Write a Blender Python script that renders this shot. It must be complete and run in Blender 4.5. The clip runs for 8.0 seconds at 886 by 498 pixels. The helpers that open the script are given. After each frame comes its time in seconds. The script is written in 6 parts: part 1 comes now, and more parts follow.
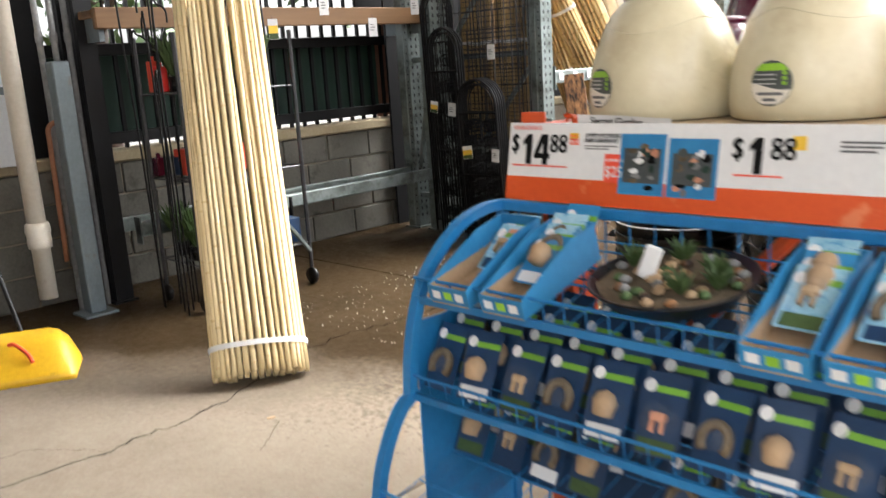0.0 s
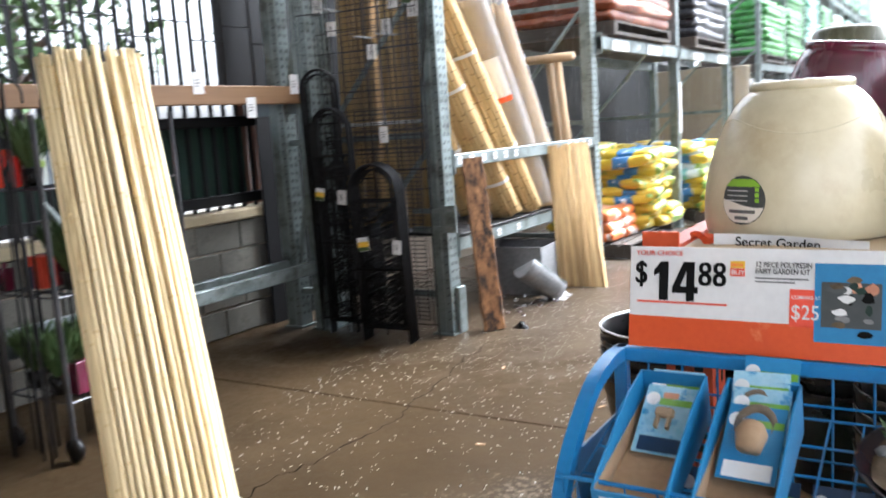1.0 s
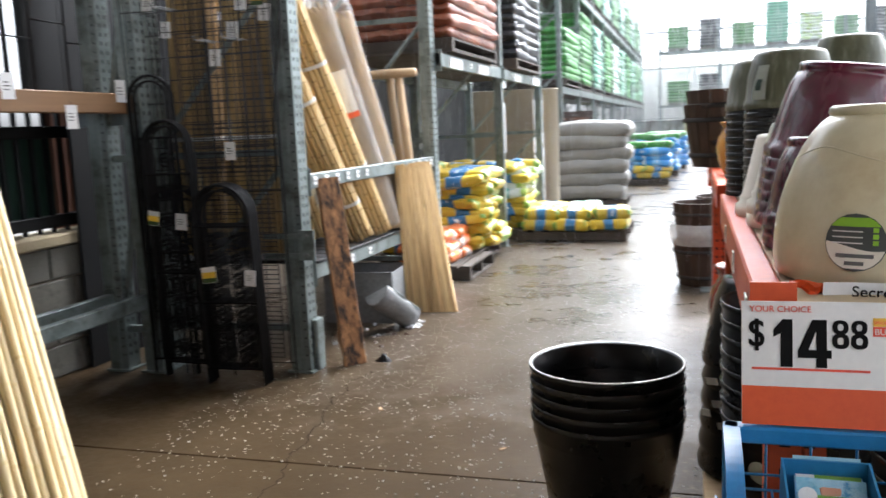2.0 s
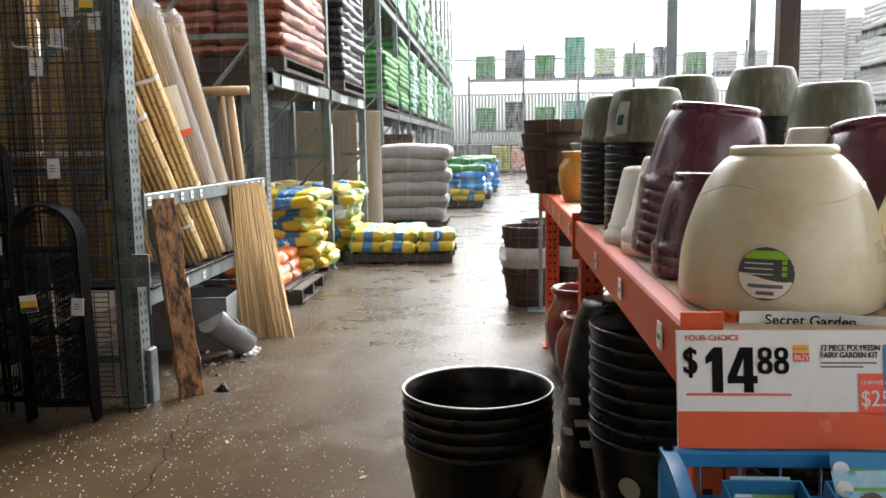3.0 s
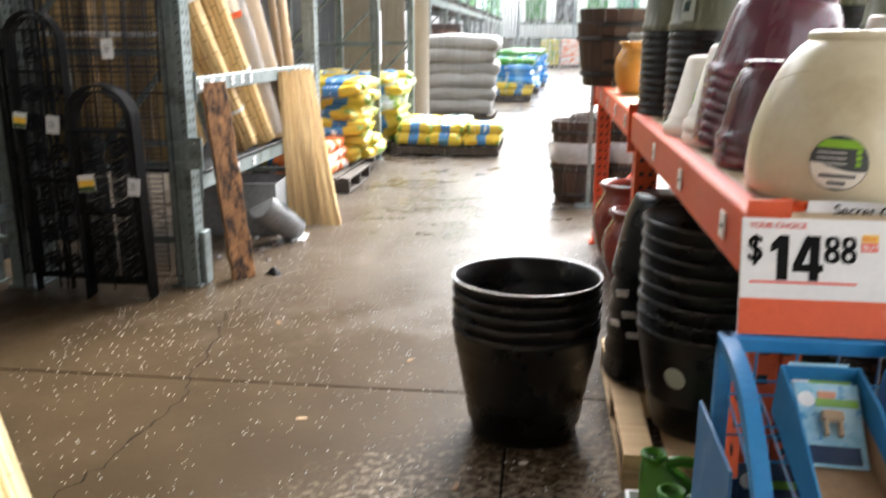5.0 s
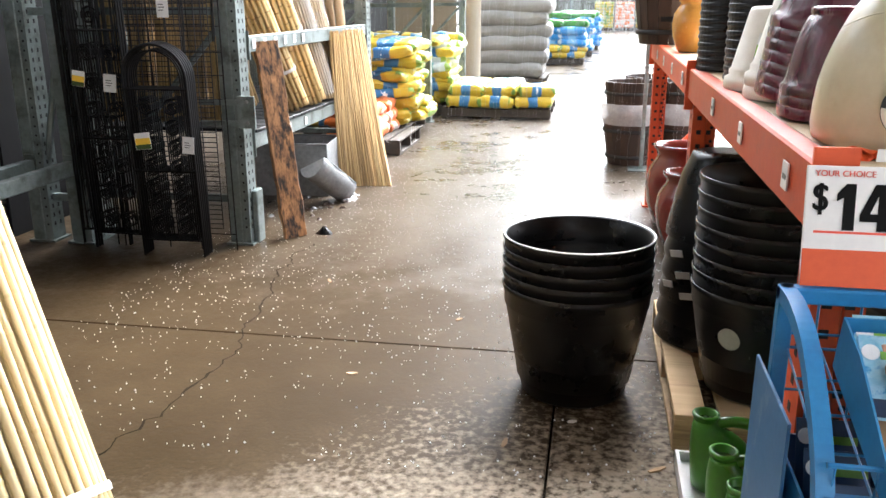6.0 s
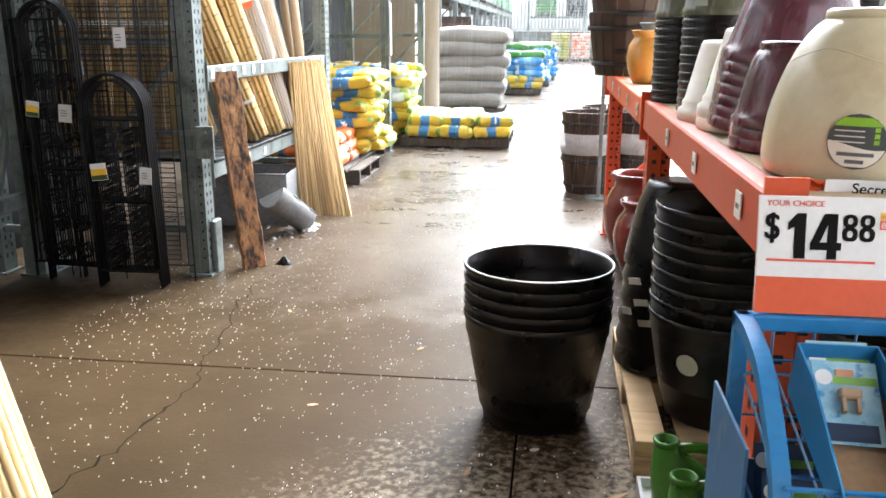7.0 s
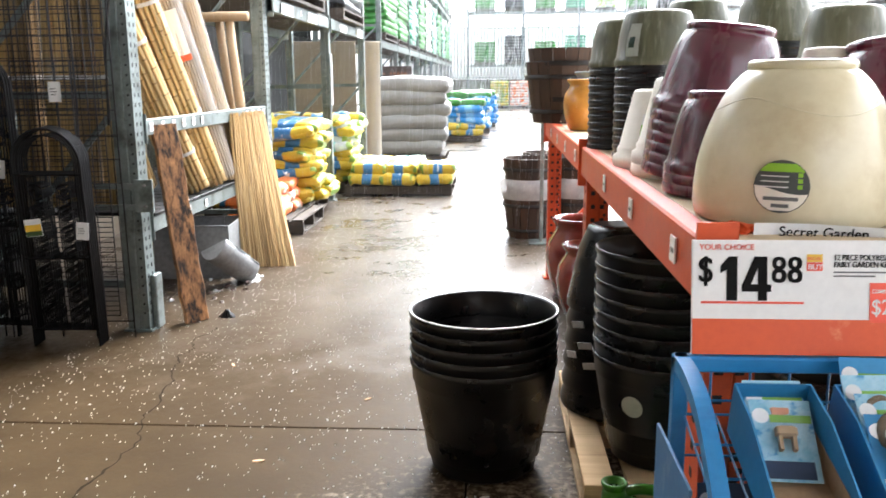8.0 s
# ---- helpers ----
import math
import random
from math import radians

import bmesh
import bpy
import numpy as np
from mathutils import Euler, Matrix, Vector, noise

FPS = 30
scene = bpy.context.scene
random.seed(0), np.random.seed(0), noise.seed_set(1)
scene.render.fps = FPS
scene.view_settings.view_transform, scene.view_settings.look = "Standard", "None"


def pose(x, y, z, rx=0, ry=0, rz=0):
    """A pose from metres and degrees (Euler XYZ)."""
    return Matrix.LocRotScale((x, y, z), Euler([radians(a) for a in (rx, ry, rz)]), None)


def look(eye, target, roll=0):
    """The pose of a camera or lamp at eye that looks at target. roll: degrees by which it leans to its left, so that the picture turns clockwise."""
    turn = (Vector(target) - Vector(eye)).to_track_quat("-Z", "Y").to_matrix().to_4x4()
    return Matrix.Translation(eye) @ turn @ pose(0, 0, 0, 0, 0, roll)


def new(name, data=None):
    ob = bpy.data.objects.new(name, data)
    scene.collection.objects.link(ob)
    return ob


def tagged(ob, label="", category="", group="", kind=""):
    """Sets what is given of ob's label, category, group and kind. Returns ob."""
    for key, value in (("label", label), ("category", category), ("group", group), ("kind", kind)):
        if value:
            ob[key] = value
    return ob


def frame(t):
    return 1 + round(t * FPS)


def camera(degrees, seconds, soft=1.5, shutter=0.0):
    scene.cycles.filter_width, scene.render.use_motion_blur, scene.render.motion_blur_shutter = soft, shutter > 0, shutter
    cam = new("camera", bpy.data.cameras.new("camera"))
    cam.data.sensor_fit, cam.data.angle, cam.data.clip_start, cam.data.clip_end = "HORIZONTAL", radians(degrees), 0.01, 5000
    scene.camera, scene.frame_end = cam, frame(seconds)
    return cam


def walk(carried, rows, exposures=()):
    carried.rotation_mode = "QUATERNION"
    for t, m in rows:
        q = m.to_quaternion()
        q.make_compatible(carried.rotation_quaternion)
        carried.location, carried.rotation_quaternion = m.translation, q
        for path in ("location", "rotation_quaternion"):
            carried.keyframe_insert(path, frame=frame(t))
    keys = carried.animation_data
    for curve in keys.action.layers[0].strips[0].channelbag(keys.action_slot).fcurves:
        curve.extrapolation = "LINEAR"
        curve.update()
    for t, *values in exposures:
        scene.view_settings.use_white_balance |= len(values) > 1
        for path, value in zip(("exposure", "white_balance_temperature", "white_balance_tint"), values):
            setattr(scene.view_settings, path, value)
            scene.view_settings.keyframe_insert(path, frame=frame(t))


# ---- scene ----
cam = camera(55.6, 8.0, shutter=0.4)
PATH = [
    (0, (3.387, -0.051, 1.216), (2.006, 1.33, 0.785), -3.7),
    (0.5, (2.955, 0.044, 1.253), (1.631, 1.499, 0.894), -3.4),
    (1, (2.585, 0.037, 1.307), (1.551, 1.724, 1.015), -3.7),
    (1.5, (2.263, 0.136, 1.297), (1.48, 1.963, 1.074), -2.7),
    (2, (2.021, 0.214, 1.336), (1.447, 2.109, 1.055), -2.5),
    (2.2, (1.951, 0.215, 1.348), (1.519, 2.146, 1.06), -2.3),
    (3.3, (1.804, 0.204, 1.359), (1.694, 2.188, 1.133), -0.6),
    (3.5, (1.816, 0.201, 1.358), (1.703, 2.187, 1.15), -0.4),
    (4, (1.816, 0.186, 1.38), (1.731, 2.179, 1.235), -0.8),
    (4.5, (1.814, 0.19, 1.377), (1.732, 2.179, 1.183), -0.5),
    (5, (1.777, 0.196, 1.334), (1.551, 2.123, 0.844), 0.2),
    (5.2, (1.774, 0.209, 1.322), (1.487, 2.112, 0.777), -0.0),
    (6.3, (1.7695, 0.1980, 1.3005), (1.4305, 2.0850, 0.7326), -0.1),
    (6.5, (1.7690, 0.2000, 1.3060), (1.4502, 2.0930, 0.7439), -0.1),
    (7, (1.7690, 0.1920, 1.3070), (1.5219, 2.1130, 0.8049), 0.2),
    (7.5, (1.7660, 0.1880, 1.3080), (1.5709, 2.1270, 0.8559), 0.3),
    (8, (1.7755, 0.1850, 1.3165), (1.6545, 2.1420, 0.9213), -0.4),
]
EXPOSURES = [(t, e, k, 10) for t, e, k in ((0.0, 2.78, 6420), (0.5, 2.92, 6000), (1.0, 2.92, 5750), (1.6, 2.52, 5850), (2.2, 2.32, 6000), (3.3, 1.98, 6420), (4.1, 2.02, 6450), (4.5, 1.6, 6400), (5.0, 2.8, 6250), (5.4, 3.05, 6100), (6.3, 3.12, 6020), (7.2, 3.12, 6020), (8.0, 3.03, 6080))]
walk(cam, [(t, look(eye, target, roll)) for t, eye, target, roll in PATH], EXPOSURES)

# ---- sky and light: heavy overcast ----
world = bpy.data.worlds.new("overcast_sky")
scene.world = world
world.use_nodes = True
wn, wl = world.node_tree.nodes, world.node_tree.links
sky = wn.new("ShaderNodeTexSky")
sky.sky_type = "NISHITA"
sky.sun_disc = False
sky.sun_elevation, sky.sun_rotation = radians(48), radians(20)
sky.air_density, sky.dust_density, sky.ozone_density = 1.0, 6.0, 1.0
grey = wn.new("ShaderNodeHueSaturation")
grey.inputs["Saturation"].default_value = 0.12
wl.new(sky.outputs["Color"], grey.inputs["Color"])
back = next(n for n in wn if n.type == "BACKGROUND")
back.inputs["Strength"].default_value = 0.15
wl.new(grey.outputs["Color"], back.inputs["Color"])
sun = new("sun", bpy.data.lights.new("sun", "SUN"))
sun.data.energy, sun.data.angle, sun.data.color = 1.0, radians(25), (1.0, 0.98, 0.95)
sun.matrix_world = look((6, 30, 40), (0, 8, 0))


# ---- mesh tools ----
class Geo:
    """Vertices and faces of one mesh."""

    def __init__(self):
        self.v, self.f = [], []

    def add(self, verts, faces, m=None):
        n = len(self.v)
        self.v += [tuple(m @ Vector(p)) for p in verts] if m else [tuple(p) for p in verts]
        self.f += [tuple(i + n for i in face) for face in faces]
        return self

    def box(self, x0, x1, y0, y1, z0, z1, m=None, ch=0.0):
        if not ch:
            v = [(x, y, z) for z in (z0, z1) for x, y in ((x0, y0), (x1, y0), (x1, y1), (x0, y1))]
            return self.add(v, [(3, 2, 1, 0), (4, 5, 6, 7), (0, 1, 5, 4), (1, 2, 6, 5), (2, 3, 7, 6), (3, 0, 4, 7)], m)
        rings = []
        for z, k in ((z0, ch), (z0 + ch, 0), (z1 - ch, 0), (z1, ch)):
            a, b, c, d, e = x0 + k, x1 - k, y0 + k, y1 - k, ch
            rings.append([(a + e, c, z), (b - e, c, z), (b, c + e, z), (b, d - e, z), (b - e, d, z), (a + e, d, z), (a, d - e, z), (a, c + e, z)])
        return self.loft(rings, m)

    def loft(self, rings, m=None, caps=True, closed=True):
        n = len(rings[0])
        v = [p for r in rings for p in r]
        f = []
        for i in range(len(rings) - 1):
            for j in range(n if closed else n - 1):
                k = (j + 1) % n
                f.append((i * n + j, i * n + k, (i + 1) * n + k, (i + 1) * n + j))
        if caps:
            f += [tuple(range(n - 1, -1, -1)), tuple((len(rings) - 1) * n + j for j in range(n))]
        return self.add(v, f, m)

    def lathe(self, profile, n=32, m=None, caps=False, wob=None):
        rings = []
        for r, z in profile:
            ring = []
            for j in range(n):
                a = 2 * math.pi * j / n
                k = r * (1 + (wob(a, z) if wob else 0))
                ring.append((k * math.cos(a), k * math.sin(a), z))
            rings.append(ring)
        return self.loft(rings, m, caps)

    def rod(self, p, q, r0, r1=None, n=8):
        p, q = Vector(p), Vector(q)
        turn = (q - p).to_track_quat("Z", "Y").to_matrix().to_4x4()
        return self.lathe([(r0, 0), (r0 if r1 is None else r1, (q - p).length)], n, Matrix.Translation(p) @ turn, True)

    def tube(self, pts, r, n=6, caps=True, turn=0.0):
        pts = [Vector(p) for p in pts]
        rings, side = [], None
        for i, p in enumerate(pts):
            d = (pts[min(i + 1, len(pts) - 1)] - pts[max(i - 1, 0)]).normalized()
            ref = side if side is not None else (Vector((0, 0, 1)) if abs(d.z) < 0.9 else Vector((1, 0, 0)))
            side = (ref - d * ref.dot(d)).normalized()
            up = d.cross(side)
            rings.append([p + side * (r * math.cos(2 * math.pi * j / n + turn)) + up * (r * math.sin(2 * math.pi * j / n + turn)) for j in range(n)])
        return self.loft(rings, None, caps)

    def sheet(self, fn, nu, nv):
        v = [fn(i / nu, j / nv) for j in range(nv + 1) for i in range(nu + 1)]
        w = nu + 1
        return self.add(v, [(j * w + i, j * w + i + 1, (j + 1) * w + i + 1, (j + 1) * w + i) for j in range(nv) for i in range(nu)])

    def data(self, name, material, smooth=False):
        me = bpy.data.meshes.new(name)
        me.from_pydata(self.v, [], self.f)
        me.materials.append(material)
        me.polygons.foreach_set("use_smooth", [smooth] * len(me.polygons))
        me.update()
        return me


def part(name, geo, material, parent, label="", smooth=False):
    """One mesh under a thing or a part; coordinates are those of the top-level thing."""
    ob = new(name, geo if isinstance(geo, bpy.types.Mesh) else geo.data(name, material, smooth))
    ob.parent = parent
    return tagged(ob, label)


def thing(name, label, category, group="", kind="", at=None):
    ob = new(name)
    ob.empty_display_size = 0.1
    if at is not None:
        ob.matrix_basis = at if isinstance(at, Matrix) else Matrix.Translation(at)
    return tagged(ob, label, category, group, kind)


def single(name, geo, material, label, category, group="", kind="", at=None, smooth=False):
    ob = new(name, geo.data(name, material, smooth))
    if at is not None:
        ob.matrix_basis = at if isinstance(at, Matrix) else Matrix.Translation(at)
    return tagged(ob, label, category, group, kind)


def lettering(body, size, m, material, name, parent, label="", wide=1.0, depth=0.0006, heavy=0.003):
    """Words in the built-in font, as a mesh, read along x with z up, facing -y."""
    cu = bpy.data.curves.new(name, "FONT")
    cu.body, cu.size, cu.extrude, cu.align_x = body, size, depth, "LEFT"
    cu.offset, cu.space_character = heavy * size, 1 + 2 * heavy
    tmp = bpy.data.objects.new("tmp", cu)
    me = bpy.data.meshes.new_from_object(tmp)
    bpy.data.objects.remove(tmp)
    me.transform(m @ pose(0, 0, 0, 90) @ Matrix.Diagonal((wide, 1, 1, 1)))
    me.materials.clear()
    me.materials.append(material)
    return part(name, me, material, parent, label)


# ---- materials ----
def nodes_of(name):
    m = bpy.data.materials.new(name)
    m.use_nodes = True
    nt = m.node_tree
    return m, nt, next(n for n in nt.nodes if n.type == "BSDF_PRINCIPLED")


def noise_tex(nt, vec, scale, detail=4.0, rough=0.55, stretch=None):
    n = nt.nodes.new("ShaderNodeTexNoise")
    n.inputs["Scale"].default_value, n.inputs["Detail"].default_value, n.inputs["Roughness"].default_value = scale, detail, rough
    if stretch:
        mp = nt.nodes.new("ShaderNodeMapping")
        mp.inputs["Scale"].default_value = stretch
        nt.links.new(vec, mp.inputs["Vector"])
        vec = mp.outputs["Vector"]
    nt.links.new(vec, n.inputs["Vector"])
    return n.outputs["Fac"]


def ramp(nt, fac, stops):
    r = nt.nodes.new("ShaderNodeValToRGB")
    el = r.color_ramp.elements
    while len(el) < len(stops):
        el.new(0.5)
    for e, (p, c) in zip(el, stops):
        e.position, e.color = p, (*c, 1) if len(c) == 3 else c
    nt.links.new(fac, r.inputs["Fac"])
    return r.outputs["Color"]


def mixed(nt, fac, a, b, how="MIX"):
    n = nt.nodes.new("ShaderNodeMix")
    n.data_type, n.blend_type = "RGBA", how
    for key, val in ((0, fac), (6, a), (7, b)):
        if isinstance(val, bpy.types.NodeSocket):
            nt.links.new(val, n.inputs[key])
        else:
            n.inputs[key].default_value = val if key == 0 else (*val, 1)
    return n.outputs[2]


def calc(nt, op, a, b=0.0, clamp=False):
    n = nt.nodes.new("ShaderNodeMath")
    n.operation, n.use_clamp = op, clamp
    for i, val in enumerate((a, b)):
        if isinstance(val, bpy.types.NodeSocket):
            nt.links.new(val, n.inputs[i])
        else:
            n.inputs[i].default_value = val
    return n.outputs[0]


def place_vec(nt, kind="Object"):
    tc = nt.nodes.new("ShaderNodeTexCoord")
    info = nt.nodes.new("ShaderNodeObjectInfo")
    add = nt.nodes.new("ShaderNodeVectorMath")
    mul = nt.nodes.new("ShaderNodeVectorMath")
    mul.operation = "SCALE"
    comb = nt.nodes.new("ShaderNodeCombineXYZ")
    for k in range(3):
        nt.links.new(info.outputs["Random"], comb.inputs[k])
    nt.links.new(comb.outputs[0], mul.inputs[0])
    mul.inputs["Scale"].default_value = 17.0
    nt.links.new(tc.outputs[kind], add.inputs[0])
    nt.links.new(mul.outputs[0], add.inputs[1])
    return add.outputs[0], info.outputs["Random"], tc


def bumped(nt, bsdf, fac, strength, dist=0.01):
    b = nt.nodes.new("ShaderNodeBump")
    b.inputs["Strength"].default_value, b.inputs["Distance"].default_value = strength, dist
    nt.links.new(fac, b.inputs["Height"])
    nt.links.new(b.outputs["Normal"], bsdf.inputs["Normal"])


def surface(name, dark, light, rough=0.6, metal=0.0, big=3.0, fine=60.0, bump=0.25, stretch=None, shift=0.12, spread=0.15, dirt=None, dirt_at=(0.58, 0.72), spec=0.5, coat=0.0):
    """A painted, cast or grown surface: two scales of variation, optional dirt patches, uneven gloss and fine relief."""
    m, nt, bsdf = nodes_of(name)
    vec, rnd, tc = place_vec(nt)
    a = noise_tex(nt, vec, big, 5, 0.6, stretch)
    b = noise_tex(nt, vec, fine, 3, 0.6, stretch)
    blend = calc(nt, "ADD", calc(nt, "MULTIPLY", a, 0.6), calc(nt, "MULTIPLY", b, 0.4))
    col = ramp(nt, blend, [(0.3, dark), (0.7, light)])
    if dirt:
        d = noise_tex(nt, vec, big * 1.7 + 0.3, 6, 0.65, stretch)
        mask = ramp(nt, d, [(dirt_at[0], (0, 0, 0)), (dirt_at[1], (1, 1, 1))])
        col = mixed(nt, mask, col, dirt)
    hs = nt.nodes.new("ShaderNodeHueSaturation")
    nt.links.new(col, hs.inputs["Color"])
    nt.links.new(calc(nt, "ADD", calc(nt, "MULTIPLY", rnd, shift * 2), 1 - shift), hs.inputs["Value"])
    nt.links.new(hs.outputs["Color"], bsdf.inputs["Base Color"])
    nt.links.new(calc(nt, "ADD", calc(nt, "MULTIPLY", calc(nt, "SUBTRACT", a, 0.5), spread * 2), rough, True), bsdf.inputs["Roughness"])
    bsdf.inputs["Metallic"].default_value = metal
    bsdf.inputs["Specular IOR Level"].default_value = spec
    bsdf.inputs["Coat Weight"].default_value = coat
    if bump:
        bumped(nt, bsdf, blend, bump, 0.004)
    return m


def grain(name, dark, light, rough=0.65, scale=8.0, along=(1, 1, 0.06), knots=None, bump=0.3, shift=0.18, knots_at=(0.6, 0.68)):
    """Wood or cane with streaks along the object's z."""
    return surface(name, dark, light, rough, 0, scale, scale * 6, bump, along, shift, dirt=knots, dirt_at=knots_at)


def bag_print(name, base, panel, accent, rough=0.32, text=(0.85, 0.85, 0.82)):
    """Printed plastic sack: a coloured panel and stripes across its length, wrinkled film."""
    m, nt, bsdf = nodes_of(name)
    vec, rnd, tc = place_vec(nt)
    sep = nt.nodes.new("ShaderNodeSeparateXYZ")
    nt.links.new(tc.outputs["Generated"], sep.inputs[0])
    warp = noise_tex(nt, vec, 5, 3)
    gx = calc(nt, "ADD", sep.outputs[0], calc(nt, "MULTIPLY", calc(nt, "SUBTRACT", warp, 0.5), 0.12))
    gz = calc(nt, "ADD", sep.outputs[1], calc(nt, "MULTIPLY", calc(nt, "SUBTRACT", noise_tex(nt, vec, 3, 2), 0.5), 0.5))
    dx, dz = calc(nt, "SUBTRACT", gx, 0.5), calc(nt, "SUBTRACT", gz, 0.5)
    far_out = calc(nt, "ADD", calc(nt, "MULTIPLY", calc(nt, "MULTIPLY", dx, dx), 7.0), calc(nt, "MULTIPLY", calc(nt, "MULTIPLY", dz, dz), 0.5))
    logo = ramp(nt, far_out, [(0.2, (1, 1, 1)), (0.24, (0, 0, 0))])
    script = ramp(nt, noise_tex(nt, vec, 26, 2, 0.5, (1, 1, 0.5)), [(0.55, (0, 0, 0)), (0.58, (1, 1, 1))])
    word = calc(nt, "MULTIPLY", script, calc(nt, "LESS_THAN", far_out, 0.1))
    col = mixed(nt, logo, base, panel)
    col = mixed(nt, word, col, text)
    ends = calc(nt, "GREATER_THAN", calc(nt, "ABSOLUTE", dx), 0.38)
    patch = ramp(nt, noise_tex(nt, vec, 7, 2), [(0.5, (0, 0, 0)), (0.54, (1, 1, 1))])
    col = mixed(nt, calc(nt, "MULTIPLY", ends, patch), col, accent)
    hs = nt.nodes.new("ShaderNodeHueSaturation")
    nt.links.new(col, hs.inputs["Color"])
    nt.links.new(calc(nt, "ADD", calc(nt, "MULTIPLY", rnd, 0.3), 0.85), hs.inputs["Value"])
    nt.links.new(hs.outputs["Color"], bsdf.inputs["Base Color"])
    bsdf.inputs["Roughness"].default_value = rough
    bumped(nt, bsdf, noise_tex(nt, vec, 14, 4, 0.6), 0.7, 0.02)
    return m


def wet_concrete():
    """Dry tan concrete under the roof, dark and glossy where the rain reaches, darkened sooner on the shaded left, with
    stains and pores.
    """
    m, nt, bsdf = nodes_of("concrete")
    geo = nt.nodes.new("ShaderNodeNewGeometry")
    pos = geo.outputs["Position"]
    big, mid, fine = noise_tex(nt, pos, 0.55, 6, 0.6), noise_tex(nt, pos, 3.2, 6, 0.65), noise_tex(nt, pos, 70, 3, 0.6)
    spots = noise_tex(nt, pos, 22, 4, 0.7)
    blend = calc(nt, "ADD", calc(nt, "ADD", calc(nt, "MULTIPLY", big, 0.3), calc(nt, "MULTIPLY", mid, 0.3)), calc(nt, "ADD", calc(nt, "MULTIPLY", fine, 0.2), calc(nt, "MULTIPLY", spots, 0.2)))
    dry = ramp(nt, blend, [(0.3, (0.19, 0.155, 0.115)), (0.5, (0.29, 0.24, 0.185)), (0.7, (0.38, 0.325, 0.26))])
    wet = ramp(nt, blend, [(0.34, (0.02, 0.0125, 0.0058)), (0.5, (0.037, 0.024, 0.0118)), (0.66, (0.07, 0.048, 0.026))])
    sep = nt.nodes.new("ShaderNodeSeparateXYZ")
    nt.links.new(pos, sep.inputs[0])
    drops = noise_tex(nt, pos, 38, 3, 0.55)
    # Wet edge slants nearer on the left, so its tone also paints canopy shade.
    edge = calc(nt, "ADD", calc(nt, "MULTIPLY", calc(nt, "SUBTRACT", sep.outputs[0], 1.0), 0.62), 1.5)
    near = calc(nt, "MULTIPLY", calc(nt, "SUBTRACT", sep.outputs[1], edge), 1.15)
    reach = calc(nt, "ADD", near, calc(nt, "MULTIPLY", calc(nt, "SUBTRACT", mid, 0.5), 1.0))
    splash = calc(nt, "MULTIPLY", calc(nt, "ADD", calc(nt, "SUBTRACT", drops, 0.52), calc(nt, "MULTIPLY", calc(nt, "SUBTRACT", spots, 0.5), 0.6)), calc(nt, "ADD", calc(nt, "MULTIPLY", calc(nt, "MULTIPLY", calc(nt, "SUBTRACT", sep.outputs[0], 0.8), 1.2, True), 3.4), 0.5))
    reach = calc(nt, "ADD", reach, splash, True)
    col = mixed(nt, reach, dry, wet)
    nt.links.new(col, bsdf.inputs["Base Color"])
    pud = ramp(nt, calc(nt, "ADD", calc(nt, "MULTIPLY", big, 0.6), calc(nt, "MULTIPLY", mid, 0.4)), [(0.42, (0.13, 0.13, 0.13)), (0.6, (0.36, 0.36, 0.36))])
    pud = mixed(nt, calc(nt, "MULTIPLY", spots, 0.45), pud, (0.6, 0.6, 0.6))
    damp = calc(nt, "ADD", calc(nt, "MULTIPLY", calc(nt, "SUBTRACT", sep.outputs[1], 3.7), 0.4), calc(nt, "MULTIPLY", calc(nt, "SUBTRACT", mid, 0.5), 1.5), True)
    sheen = ramp(nt, calc(nt, "ADD", calc(nt, "MULTIPLY", spots, 0.6), calc(nt, "MULTIPLY", fine, 0.4)), [(0.4, (0.3, 0.3, 0.3)), (0.6, (0.48, 0.48, 0.48))])
    pud = mixed(nt, damp, sheen, pud)
    nt.links.new(calc(nt, "ADD", calc(nt, "MULTIPLY", damp, 0.44), 0.05), bsdf.inputs["Specular IOR Level"])
    rough = mixed(nt, reach, (0.8, 0.8, 0.8), pud)
    nt.links.new(rough, bsdf.inputs["Roughness"])
    bumped(nt, bsdf, calc(nt, "ADD", calc(nt, "ADD", calc(nt, "MULTIPLY", mid, 0.3), calc(nt, "MULTIPLY", spots, 0.22)), calc(nt, "MULTIPLY", fine, 0.12)), 0.42, 0.01)
    return m


def clear_film(name, tint=(0.85, 0.86, 0.86), opacity=0.35):
    m, nt, bsdf = nodes_of(name)
    vec, rnd, tc = place_vec(nt)
    f = noise_tex(nt, vec, 9, 5, 0.7)
    bsdf.inputs["Base Color"].default_value = (*tint, 1)
    bsdf.inputs["Roughness"].default_value = 0.2
    nt.links.new(calc(nt, "ADD", calc(nt, "MULTIPLY", f, opacity), opacity * 0.4, True), bsdf.inputs["Alpha"])
    bumped(nt, bsdf, f, 0.8, 0.03)
    return m


